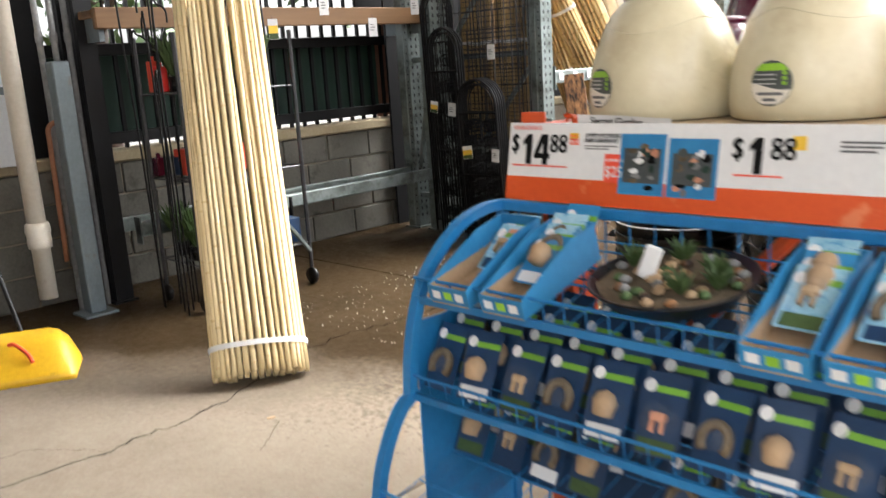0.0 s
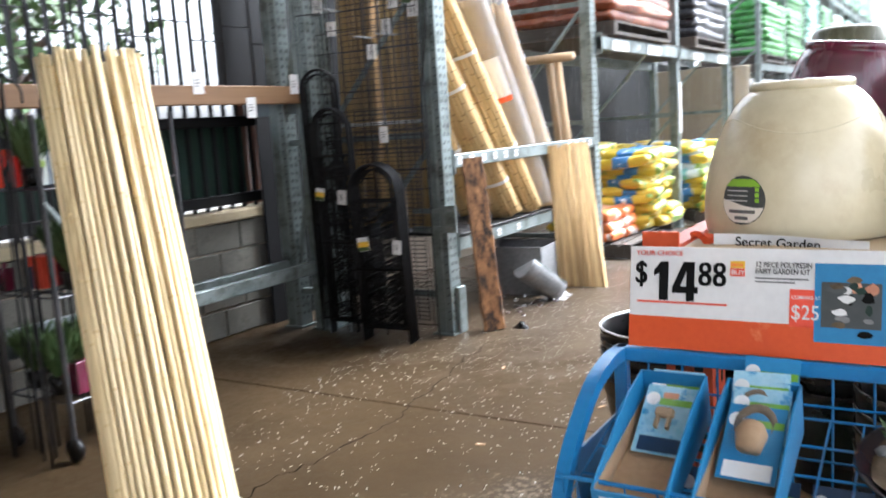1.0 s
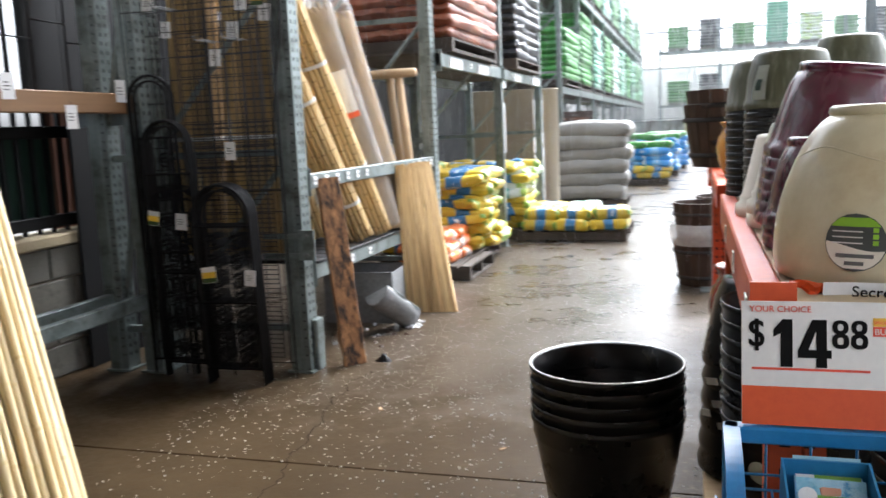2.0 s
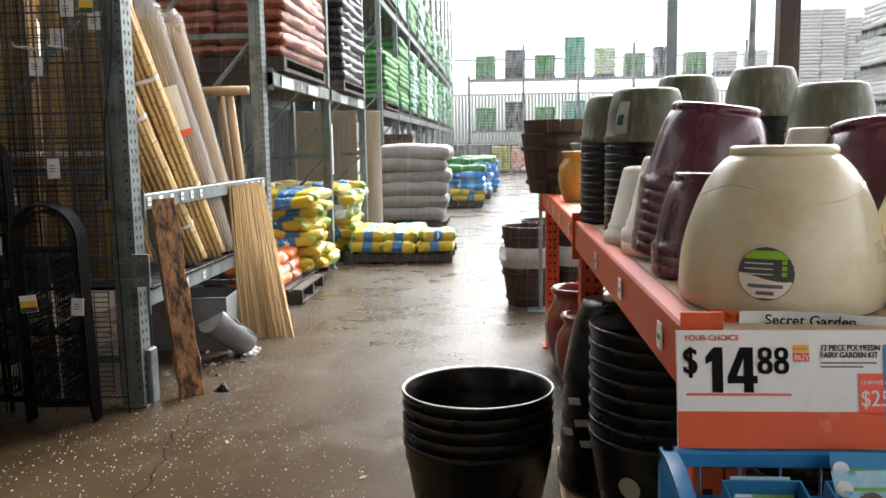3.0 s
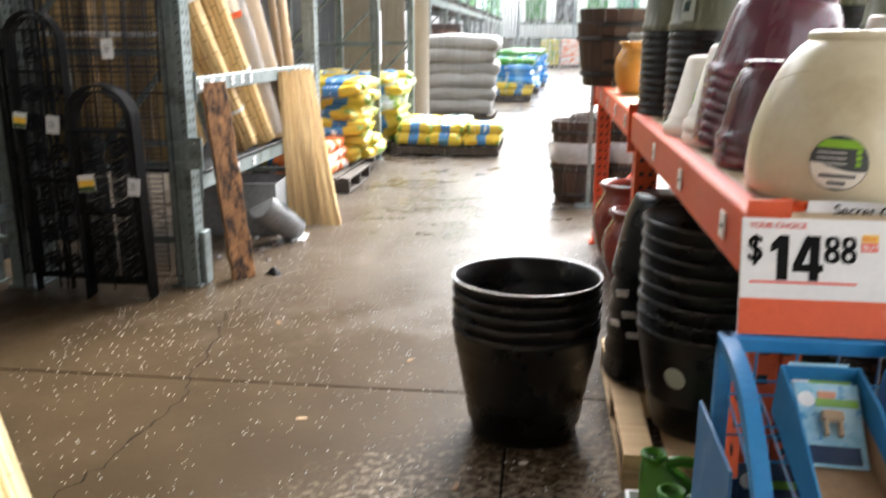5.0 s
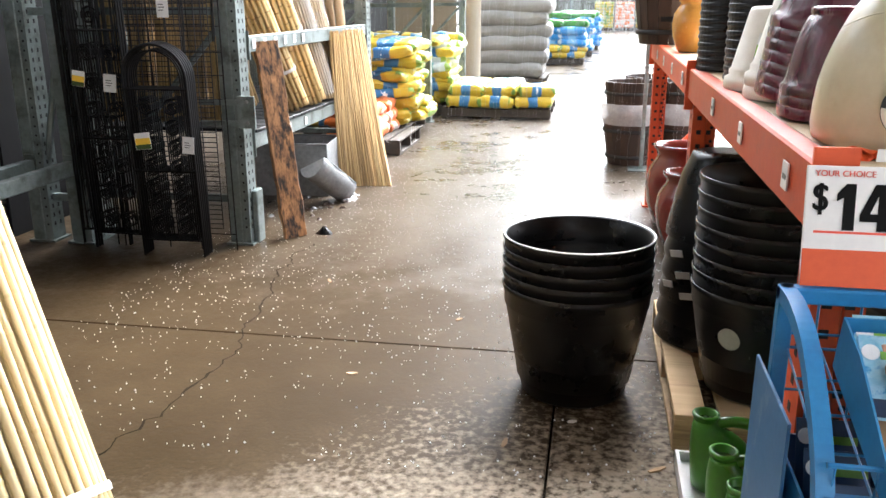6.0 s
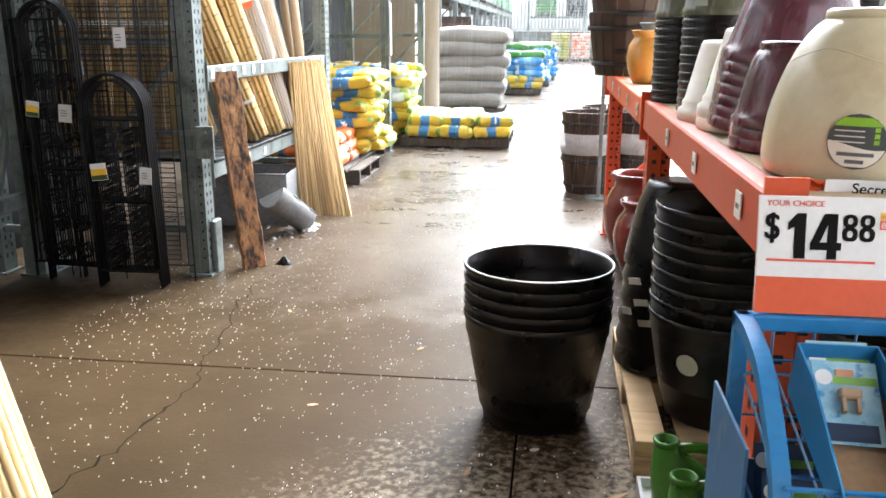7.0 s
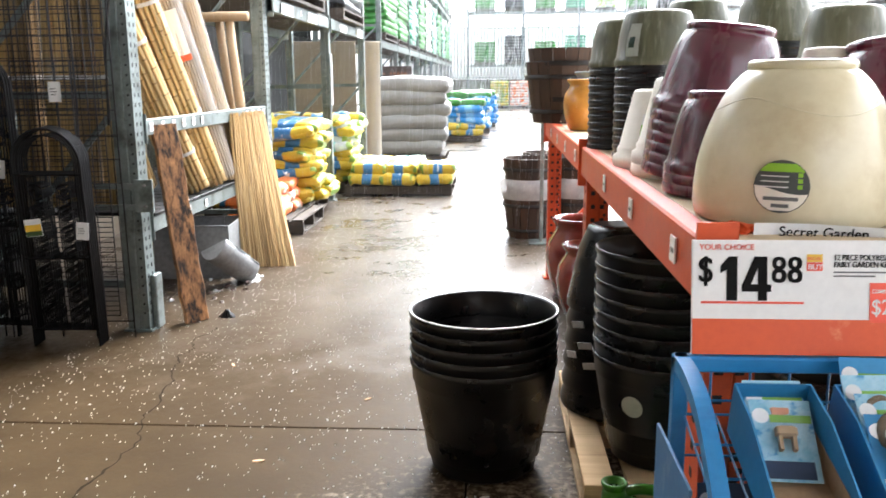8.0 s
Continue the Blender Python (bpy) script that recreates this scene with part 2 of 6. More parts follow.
M = {}
M["concrete"] = wet_concrete()
M["joint"] = surface("joint_filler", (0.008, 0.006, 0.005), (0.025, 0.02, 0.015), 0.95, spec=0.0)
M["galv"] = surface("galvanised_steel", (0.13, 0.16, 0.155), (0.27, 0.31, 0.3), 0.45, 0.5, 4, 45, 0.15, dirt=(0.085, 0.095, 0.085), dirt_at=(0.5, 0.68))
M["slot"] = surface("slot_shadow", (0.012, 0.013, 0.014), (0.02, 0.02, 0.022), 0.8)
M["orange"] = surface("orange_paint", (0.52, 0.06, 0.012), (0.68, 0.095, 0.02), 0.5, 0, 4, 50, 0.1, dirt=(0.3, 0.09, 0.04), dirt_at=(0.62, 0.78))
M["blue"] = surface("blue_enamel", (0.012, 0.14, 0.35), (0.024, 0.21, 0.47), 0.35, 0, 5, 70, 0.06, dirt=(0.03, 0.12, 0.3))
M["bluecard"] = surface("blue_card", (0.016, 0.17, 0.38), (0.035, 0.25, 0.5), 0.5, 0, 4, 60, 0.08)
M["palecyan"] = surface("pale_cyan_print", (0.16, 0.42, 0.58), (0.42, 0.62, 0.72), 0.3, 0, 22, 90, 0.05, dirt=(0.06, 0.26, 0.5), dirt_at=(0.55, 0.62))
M["flap"] = surface("blue_grey_panel", (0.04, 0.15, 0.33), (0.07, 0.21, 0.42), 0.4, 0, 5, 70, 0.06, dirt=(0.2, 0.3, 0.42), dirt_at=(0.62, 0.75))
M["card"] = surface("brown_card", (0.34, 0.22, 0.12), (0.48, 0.33, 0.2), 0.85, 0, 6, 90, 0.1)
M["white"] = surface("white_card", (0.66, 0.66, 0.66), (0.8, 0.8, 0.79), 0.45, 0, 3, 60, 0.03, shift=0.03)
M["signorange"] = surface("orange_print", (0.62, 0.07, 0.01), (0.72, 0.1, 0.016), 0.5, 0, 5, 90, 0.03, shift=0.02, dirt=(0.74, 0.2, 0.08), dirt_at=(0.6, 0.66))
M["ink"] = surface("black_ink", (0.006, 0.006, 0.006), (0.01, 0.01, 0.01), 0.8, bump=0, spec=0.1)
M["grayink"] = surface("grey_ink", (0.1, 0.1, 0.1), (0.16, 0.16, 0.16), 0.5, bump=0)
M["redink"] = surface("red_ink", (0.72, 0.06, 0.03), (0.82, 0.1, 0.05), 0.45, bump=0)
M["yellowink"] = surface("yellow_ink", (0.85, 0.5, 0.04), (0.9, 0.6, 0.06), 0.45, bump=0)
M["blackplastic"] = surface("black_plastic", (0.004, 0.004, 0.0045), (0.009, 0.009, 0.0095), 0.3, 0, 6, 80, 0.12, dirt=(0.017, 0.014, 0.011), dirt_at=(0.55, 0.8), spec=0.3)
# Pale grey paints the highlight along the top tub rim.
M["rim"] = surface("rim_highlight", (0.5, 0.5, 0.5), (0.75, 0.75, 0.75), 0.3, 0, 10, 90, 0.1)
# Lighter than the tub plastic: glints on the ledges put into the colour.
M["lip"] = surface("black_lip_glint", (0.012, 0.012, 0.013), (0.05, 0.05, 0.052), 0.24, 0, 14, 90, 0.1)
M["blackmetal"] = surface("black_metal", (0.004, 0.004, 0.0045), (0.009, 0.009, 0.01), 0.5, 0.0, 8, 80, 0.1, spec=0.25)
M["wire"] = surface("dark_wire", (0.03, 0.03, 0.033), (0.1, 0.1, 0.105), 0.45, 0.6, 8, 80, 0.1)
M["cream"] = surface("cream_glaze", (0.58, 0.51, 0.33), (0.7, 0.64, 0.46), 0.3, 0, 3, 40, 0.05, dirt=(0.55, 0.46, 0.29), shift=0.04, coat=0.3)
M["maroon"] = surface("maroon_glaze", (0.06, 0.004, 0.016), (0.13, 0.009, 0.036), 0.27, 0, 16, 70, 0.15, (1, 1, 0.25), coat=0.4, dirt=(0.17, 0.05, 0.07), dirt_at=(0.62, 0.75))
M["ivory"] = surface("ivory_resin", (0.68, 0.64, 0.56), (0.8, 0.77, 0.7), 0.4, 0, 4, 40, 0.05)
M["sage"] = surface("sage_glaze", (0.05, 0.055, 0.028), (0.12, 0.122, 0.07), 0.45, 0, 22, 90, 0.15, (1, 1, 0.12), coat=0.1, dirt=(0.21, 0.21, 0.16), dirt_at=(0.52, 0.7))
M["amber"] = surface("amber_glaze", (0.42, 0.2, 0.03), (0.58, 0.3, 0.06), 0.25, 0, 4, 40, 0.06, coat=0.4)
M["red"] = surface("red_glaze", (0.13, 0.014, 0.011), (0.21, 0.025, 0.018), 0.2, 0, 4, 40, 0.06, coat=0.4)
M["stave"] = grain("barrel_wood", (0.022, 0.012, 0.008), (0.07, 0.036, 0.02), 0.6, 6)
M["hoop"] = surface("black_hoop", (0.015, 0.014, 0.014), (0.04, 0.035, 0.03), 0.5, 0.6)
M["deck"] = grain("deck_board", (0.4, 0.3, 0.18), (0.6, 0.48, 0.32), 0.75, 4, (1, 0.06, 1))
M["pallet"] = grain("pallet_wood", (0.36, 0.24, 0.12), (0.6, 0.44, 0.25), 0.8, 6, (0.06, 1, 1), (0.22, 0.14, 0.07))
M["palletdark"] = grain("dark_pallet", (0.03, 0.025, 0.02), (0.08, 0.06, 0.045), 0.8, 6, (0.06, 1, 1))
M["bamboo"] = grain("bamboo_cane", (0.5, 0.33, 0.13), (0.74, 0.56, 0.28), 0.42, 6, (1, 1, 0.12), (0.26, 0.15, 0.06), 0.12, 0.14)
M["bamboopale"] = grain("pale_cane", (0.6, 0.45, 0.22), (0.84, 0.7, 0.42), 0.42, 7, (1, 1, 0.1), (0.36, 0.23, 0.1), 0.1, 0.16, (0.62, 0.7))
M["node"] = surface("cane_node", (0.27, 0.165, 0.065), (0.46, 0.31, 0.13), 0.5)
M["palenode"] = surface("pale_cane_node", (0.58, 0.42, 0.19), (0.76, 0.61, 0.33), 0.5)
M["reed"] = grain("reed", (0.34, 0.21, 0.075), (0.6, 0.42, 0.18), 0.6, 9, (1, 1, 0.2), (0.2, 0.115, 0.045), 0.2, 0.24, (0.56, 0.7))
M["matreed"] = grain("mat_reed", (0.4, 0.27, 0.12), (0.64, 0.47, 0.23), 0.65, 9, (1, 1, 0.3), (0.26, 0.16, 0.07), 0.2, 0.16, (0.56, 0.72))
M["scorched"] = grain("scorched_wood", (0.05, 0.02, 0.009), (0.56, 0.27, 0.105), 0.65, 18, (1, 1, 0.35), (0.014, 0.008, 0.005), 0.8, 0.05, (0.46, 0.62))
M["burnt"] = grain("charred_board", (0.05, 0.018, 0.007), (0.4, 0.19, 0.07), 0.6, 9, (1, 1, 0.14), (0.02, 0.01, 0.006), 0.6, 0.05, (0.46, 0.56))
M["roundwood"] = grain("peeled_post", (0.3, 0.19, 0.1), (0.5, 0.36, 0.21), 0.7, 6)
M["lumber"] = grain("stained_lumber", (0.1, 0.05, 0.02), (0.22, 0.12, 0.052), 0.7, 4, (1, 0.05, 1))
M["band"] = surface("white_band", (0.68, 0.68, 0.68), (0.82, 0.82, 0.8), 0.4)
M["tag"] = surface("white_tag", (0.7, 0.7, 0.7), (0.82, 0.82, 0.82), 0.4, bump=0)
M["film"] = clear_film("clear_film", (0.85, 0.86, 0.86), 0.04)
M["milky"] = clear_film("milky_film", (0.8, 0.8, 0.8), 0.55)
M["sleeve"] = clear_film("sleeve_film", (0.8, 0.8, 0.8), 0.26)
M["block"] = surface("concrete_block", (0.075, 0.073, 0.06), (0.16, 0.15, 0.125), 0.85, 0, 3, 60, 0.5, dirt=(0.04, 0.042, 0.03))
M["capstone"] = surface("wall_cap", (0.3, 0.24, 0.14), (0.46, 0.38, 0.25), 0.85, 0, 4, 50, 0.4)
M["greenmesh"] = surface("green_screen", (0.006, 0.022, 0.015), (0.014, 0.045, 0.03), 0.7, 0, 3, 120, 0.2)
M["brick"] = surface("red_board", (0.15, 0.06, 0.035), (0.27, 0.12, 0.075), 0.75, 0, 5, 50, 0.3)
M["pvc"] = surface("cream_pvc", (0.55, 0.5, 0.42), (0.7, 0.66, 0.58), 0.4, 0, 3, 50, 0.04, dirt=(0.42, 0.36, 0.28))
M["copper"] = surface("rusty_pipe", (0.16, 0.06, 0.03), (0.28, 0.12, 0.06), 0.7)
M["greysteel"] = surface("grey_paint", (0.12, 0.15, 0.165), (0.2, 0.24, 0.26), 0.5, 0.2, 4, 50, 0.1, dirt=(0.14, 0.12, 0.1))
M["whitesheet"] = surface("white_sheet", (0.6, 0.64, 0.7), (0.74, 0.78, 0.82), 0.6)
M["yellow"] = surface("yellow_plastic", (0.62, 0.34, 0.01), (0.78, 0.48, 0.02), 0.4, 0, 4, 50, 0.08, dirt=(0.35, 0.2, 0.03))
M["green"] = surface("green_plastic", (0.03, 0.14, 0.008), (0.055, 0.22, 0.014), 0.3, 0, 4, 50, 0.05)
M["whiteplastic"] = surface("white_plastic", (0.7, 0.7, 0.7), (0.82, 0.82, 0.82), 0.35)
M["roof"] = surface("roof_sheet", (0.32, 0.33, 0.33), (0.5, 0.5, 0.5), 0.6)
M["column"] = surface("brown_steel", (0.035, 0.022, 0.02), (0.07, 0.045, 0.04), 0.5, 0.2, 4, 50, 0.1)
M["zinc"] = surface("zinc_sheet", (0.12, 0.122, 0.124), (0.3, 0.3, 0.3), 0.65, 0.1, 4, 40, 0.15, dirt=(0.2, 0.19, 0.18))
M["bag_yellow"] = bag_print("yellow_sack", (0.62, 0.44, 0.04), (0.05, 0.19, 0.4), (0.2, 0.32, 0.06))
M["bag_white"] = bag_print("pale_sack", (0.66, 0.72, 0.68), (0.2, 0.5, 0.45), (0.35, 0.5, 0.1))
M["bag_orange"] = bag_print("orange_sack", (0.78, 0.2, 0.05), (0.8, 0.4, 0.2), (0.7, 0.65, 0.6))
M["bag_red"] = bag_print("red_brown_sack", (0.22, 0.055, 0.02), (0.34, 0.1, 0.035), (0.3, 0.1, 0.05), 0.4, (0.5, 0.36, 0.28))
M["bag_grey"] = surface("grey_sack", (0.17, 0.162, 0.148), (0.31, 0.3, 0.275), 0.45, 0, 2.5, 30, 0.5, shift=0.1)
M["bag_black"] = surface("black_sack", (0.008, 0.008, 0.01), (0.028, 0.028, 0.034), 0.42, 0, 3, 30, 0.5)
M["bag_green"] = bag_print("green_sack", (0.05, 0.24, 0.04), (0.07, 0.3, 0.05), (0.035, 0.17, 0.035), 0.45, text=(0.12, 0.36, 0.08))
M["bag_teal"] = bag_print("teal_sack", (0.06, 0.3, 0.18), (0.5, 0.62, 0.55), (0.08, 0.35, 0.2))
M["bag_blue"] = bag_print("blue_sack", (0.03, 0.25, 0.62), (0.2, 0.45, 0.7), (0.55, 0.66, 0.72))
M["tube"] = surface("tan_tube", (0.44, 0.38, 0.29), (0.56, 0.5, 0.4), 0.75)
M["panel"] = surface("tan_panel", (0.2, 0.16, 0.12), (0.3, 0.25, 0.19), 0.75)
M["foliage"] = surface("foliage", (0.025, 0.06, 0.015), (0.08, 0.13, 0.04), 0.6, shift=0.3)
M["petal"] = surface("red_bract", (0.5, 0.015, 0.012), (0.7, 0.04, 0.03), 0.5, shift=0.2)
M["hail"] = surface("hailstone", (0.7, 0.72, 0.74), (0.85, 0.86, 0.87), 0.2, bump=0)
M["soil"] = surface("moss_and_gravel", (0.05, 0.035, 0.02), (0.2, 0.15, 0.095), 0.9, 0, 12, 80, 0.5)
M["brightfence"] = surface("white_fence", (0.55, 0.56, 0.56), (0.7, 0.71, 0.71), 0.6)
M["lime"] = surface("lime_print", (0.24, 0.5, 0.03), (0.32, 0.6, 0.05), 0.4, bump=0)
M["limeprint"] = surface("green_strip", (0.13, 0.32, 0.03), (0.2, 0.44, 0.05), 0.4, bump=0)
M["navy"] = surface("navy_print", (0.006, 0.03, 0.08), (0.012, 0.05, 0.13), 0.4, 0, 8, 60, 0.05)
M["terracotta"] = surface("small_terracotta", (0.5, 0.2, 0.11), (0.66, 0.32, 0.2), 0.6)
M["labelgrey"] = surface("dark_label", (0.05, 0.06, 0.06), (0.08, 0.09, 0.09), 0.4, bump=0)
M["oldcane"] = grain("old_cane", (0.24, 0.15, 0.06), (0.46, 0.31, 0.14), 0.55, 8, (1, 1, 0.08), (0.09, 0.05, 0.02), 0.15, 0.35)
M["sticker"] = surface("pale_sticker", (0.28, 0.31, 0.26), (0.4, 0.43, 0.37), 0.4)
# Whitish wrapped sacks for far loads, paled further to hold the rain haze.
M["bag_pale"] = surface("haze_paled_sack", (0.5, 0.5, 0.5), (0.68, 0.68, 0.67), 0.5, 0, 3, 30, 0.4, shift=0.12)

# ---- ground, low wall, fence, roof ----
ground = tagged(new("ground", Geo().box(-400, 400, -60, 700, -0.3, -0.014).data("ground", M["joint"])), "dark wet ground under and beyond the concrete slabs", "ground", "", "structure")
floor = thing("floor", "tan concrete slabs, dry under the roof, wet where it rains, darkened on the shaded left", "floor", "", "structure")
slab = Geo().box(0.004, 3.656, 0.004, 3.656, -0.2, 0, ch=0.004).data("slab", M["concrete"])
for i in range(-5, 8):
    for j in range(-5, 0):
        part("slab", slab, None, floor).location = (1.687 + 3.66 * i, 3.2 + 3.66 * j, 0)
lane = Geo().box(0.003, 9.997, 0.003, 8.0, -0.2, 0, ch=0.003).data("slab", M["concrete"])
for i in range(-3, 4):
    for j in range(6):
        part("slab", lane, None, floor).location = (-4.2 + 10.0 * i, 3.2 + 8.0 * j, 0)
part("slab", Geo().box(-200, 200, 51.2, 500, -0.2, 0), M["concrete"], floor)


def crack(points, width):
    g, row = Geo(), []
    for (x, y), (x2, y2) in zip(points, points[1:]):
        n = max(2, int(math.hypot(x2 - x, y2 - y) / 0.03))
        for k in range(n):
            row.append(Vector((x + (x2 - x) * k / n, y + (y2 - y) * k / n, 0)))
    for i, p in enumerate(row):
        p.x += 0.06 * noise.noise((p.y * 5, p.x * 3, 1.3)) + 0.03 * noise.noise((p.y * 24, 2, p.x * 9))
    v, f = [], []
    for i, p in enumerate(row):
        w = width * (0.35 + abs(noise.noise((i * 0.31, 4.2, 0))) * 1.6)
        v += [(p.x - w, p.y, 0.0025), (p.x + w, p.y, 0.0025)]
        if i:
            f.append((2 * i - 2, 2 * i - 1, 2 * i + 1, 2 * i))
    return g.add(v, f)


part("crack", crack([(0.24, 4.5), (0.3, 3.8), (0.38, 3.35), (0.44, 2.9), (0.4, 2.65), (0.37, 2.17), (0.5, 1.7), (0.64, 1.43), (0.71, 1.0), (0.62, 0.66), (0.7, 0.1)], 0.0052), M["joint"], floor)
part("crack", crack([(0.64, 1.43), (0.95, 1.5), (1.1, 1.3)], 0.002), M["joint"], floor)
part("crack", crack([(0.71, 1.0), (0.45, 0.85), (0.3, 0.6)], 0.002), M["joint"], floor)

wall = thing("wall_west", "low concrete block wall with a sandy cap under a fence", "wall", "", "structure")
blk = Geo().box(-0.095, 0.095, 0.005, 0.385, 0.005, 0.185, ch=0.006).data("block", M["block"])
for row in range(4):
    for k in range(-9, 8):
        part("block", blk, None, wall).location = (-1.62, 1.6 + 0.39 * k + (0.195 if row % 2 else 0), 0.19 * row)
part("mortar", Geo().box(-1.7, -1.54, -2.5, 16.0, 0, 0.755), M["panel"], wall)
part("cap", Geo().box(-1.74, -1.5, -2.5, 16.0, 0.762, 0.835, ch=0.012), M["capstone"], wall)

fence = thing("fence", "black steel picket fence with a dark green windscreen", "fence", "", "structure")
pk = Geo().box(-0.011, 0.011, -0.011, 0.011, 0.835, 3.3).data("picket", M["blackmetal"])
for k in range(180):
    part("picket", pk, None, fence).location = (-1.62, -4.1 + 0.112 * k, 0)
for z in (0.9, 1.42, 2.5, 3.2):
    part("rail", Geo().box(-1.655, -1.585, -4.2, 16.0, z - 0.035, z + 0.035, ch=0.004), M["blackmetal"], fence)
part("windscreen", Geo().box(-1.70, -1.695, -4.2, 4.42, 0.86, 1.42), M["greenmesh"], fence)
for y in (1.75, 4.78):
    part("fence_post", Geo().box(-1.7, -1.56, y - 0.09, y + 0.09, 0, 3.4, ch=0.006), M["blackmetal"], fence)
# Black sheet added along the fence to stop light leaking behind the rack.
side = Geo()
side.box(-1.58, -1.56, 4.62, 16.0, 0.84, 2.05)
part("screen", side, M["blackmetal"], fence)
part("screen", Geo().box(-1.49, -1.47, 4.06, 4.338, 1.62, 3.3, ch=0.002), M["blackmetal"], fence)
part("screen", Geo().box(-1.49, -1.47, 4.34, 5.7, 0.0, 3.3, ch=0.002), M["blackmetal"], fence)

# Roof lies out of view; its overhangs are added to cut sky light.
roof = tagged(new("roof", Geo().box(-3.4, 6.2, -3.2, 4.9, 4.4, 4.5).data("roof", M["roof"])), "flat canopy roof over the near end of the yard, widened out of view for shade", "roof", "", "structure")

# Unseen walls, added only to block light from behind and left.
tagged(new("wall_south", Geo().box(-1.9, 2.6, -1.45, -1.3, 0, 4.4).data("wall_south", M["panel"])), "unseen tan wall added to keep light off the left side", "wall", "", "structure")
tagged(new("wall_west_upper", Geo().box(-1.86, -1.76, -1.3, 0.2, 0, 4.4).data("wall_west_upper", M["panel"])), "unseen tan wall added to block light from the west", "wall", "", "structure")
for x, y, w, key, hue in ((3.58, 9.0, 0.095, "greysteel", "grey"), (3.79, 6.2, 0.135, "column", "dark brown")):
    c = thing("column", f"{hue} square steel column rising past the planters", "column", "canopy columns", at=(x, y, 0))
    part("shaft", Geo().box(-w / 2, w / 2, -w / 2, w / 2, 0.012, 7.0, ch=0.008), M[key], c)
    part("base_plate", Geo().box(-w, w, -w, w, 0, 0.012), M[key], c)
single("lamp_pole", Geo().lathe([(0.06, 0), (0.045, 9.0), (0, 9.0)], 12).box(-0.15, 0.15, -0.15, 0.15, 0, 0.02), M["galv"], "thin grey lamp pole behind the planters", "pole", at=(6.18, 15.2, 0))
arm = thing("bracket_arm", "thin dark steel arm hung from a brown column", "bracket")
part("rod", Geo().tube([(3.6, 8.95, 3.03), (3.8, 8.95, 3.14), (4.2, 8.95, 3.4)], 0.012), M["column"], arm)
part("rod", Geo().tube([(3.62, 8.95, 2.96), (3.85, 8.95, 3.1), (4.2, 8.95, 3.33)], 0.01), M["column"], arm)
part("hook", Geo().tube([(3.66, 8.95, 2.99), (3.65, 8.95, 2.92), (3.645, 8.95, 2.86)], 0.012), M["column"], arm)

# ---- pallet racks ----
def pallet_rack(label, group=""):
    return thing("pallet_rack", label, "rack", group)


def upright(rack, x_front, y, depth, height, material=None, fine=True, w=0.085, dy=0.1):
    """A slotted ladder frame across x, from x_front back to x_front - depth."""
    mt = material or M["galv"]
    for x0 in (x_front - w, x_front - depth):
        t = 0.012
        plan = [(0, 0), (w * 0.56, 0), (w * 0.6, 0.006), (w * 0.64, 0), (w, 0), (w, dy), (w - 0.03, dy), (w - 0.03, dy - t), (w - t, dy - t), (w - t, t), (t, t), (t, dy - t), (0.03, dy - t), (0.03, dy), (0, dy)]
        g = Geo().loft([[(x0 + px, y + py, z) for px, py in plan] for z in (0.012, height)])
        p = part("post", g, mt, rack)
        part("foot_plate", Geo().box(x0 - 0.02, x0 + w + 0.02, y - 0.02, y + dy + 0.02, 0, 0.012), mt, p)
        if fine:
            s = Geo()
            for k in range(2, int(height / 0.05)):
                z = 0.05 * k
                for ey in (dy * 0.28, dy * 0.7):
                    s.box(x0 + w - 0.0005, x0 + w + 0.0012, y + ey - 0.0065, y + ey + 0.0065, z - 0.011, z + 0.011)
                s.lathe([(0, 0), (0.0065, 0)], 8, pose(x0 + w * 0.82, y - 0.0008, z, 90))
            tagged(part("slot_strip", s, M["slot"], p), kind="stuff")
    z = 0.25
    while z < height - 0.3:
        part("brace", Geo().box(x_front - depth + 0.085, x_front - 0.085, y + 0.035, y + 0.065, z - 0.02, z + 0.02), mt, rack)
        part("brace", Geo().rod((x_front - depth + 0.07, y + 0.05, z + 0.02), (x_front - 0.07, y + 0.05, z + 0.98), 0.018, n=6), mt, rack)
        z += 1.0


def beam(rack, x, y0, y1, z, h=0.1, d=0.05, material=None, tags=(), west=False):
    mt = material or M["galv"]
    bar = part("beam", Geo().box(x - d, x, y0, y1, z - h, z, ch=0.005), mt, rack)
    for ya in (y0, y1):
        s = 1 if ya == y0 else -1
        part("end_plate", Geo().box(x - d - 0.01, x + 0.006, min(ya, ya + s * 0.008), max(ya, ya + s * 0.008), z - h - 0.04, z + 0.03), mt, bar)
    for ty in tags:
        xt = x - d - 0.009 if west else x
        part("price_tag", Geo().box(xt + 0.003, xt + 0.006, ty - 0.022, ty + 0.022, z - h * 0.5 - 0.022, z - h * 0.5 + 0.026), M["tag"], bar, "small white price tag")
        part("print", Geo().box(xt + (0.002 if west else 0.0062), xt + (0.0028 if west else 0.007), ty - 0.014, ty + 0.012, z - h * 0.5 - 0.004, z - h * 0.5 + 0.005), M["grayink"], bar)


def deck(rack, x0, x1, y0, y1, z, material, pitch=0.14):
    n = max(3, int((y1 - y0) / pitch))
    for k in range(n):
        a = y0 + (y1 - y0) * k / n
        part("deck_board", Geo().box(x0, x1, a + 0.004, a + (y1 - y0) / n - 0.004, z, z + 0.018, ch=0.003), material, rack)


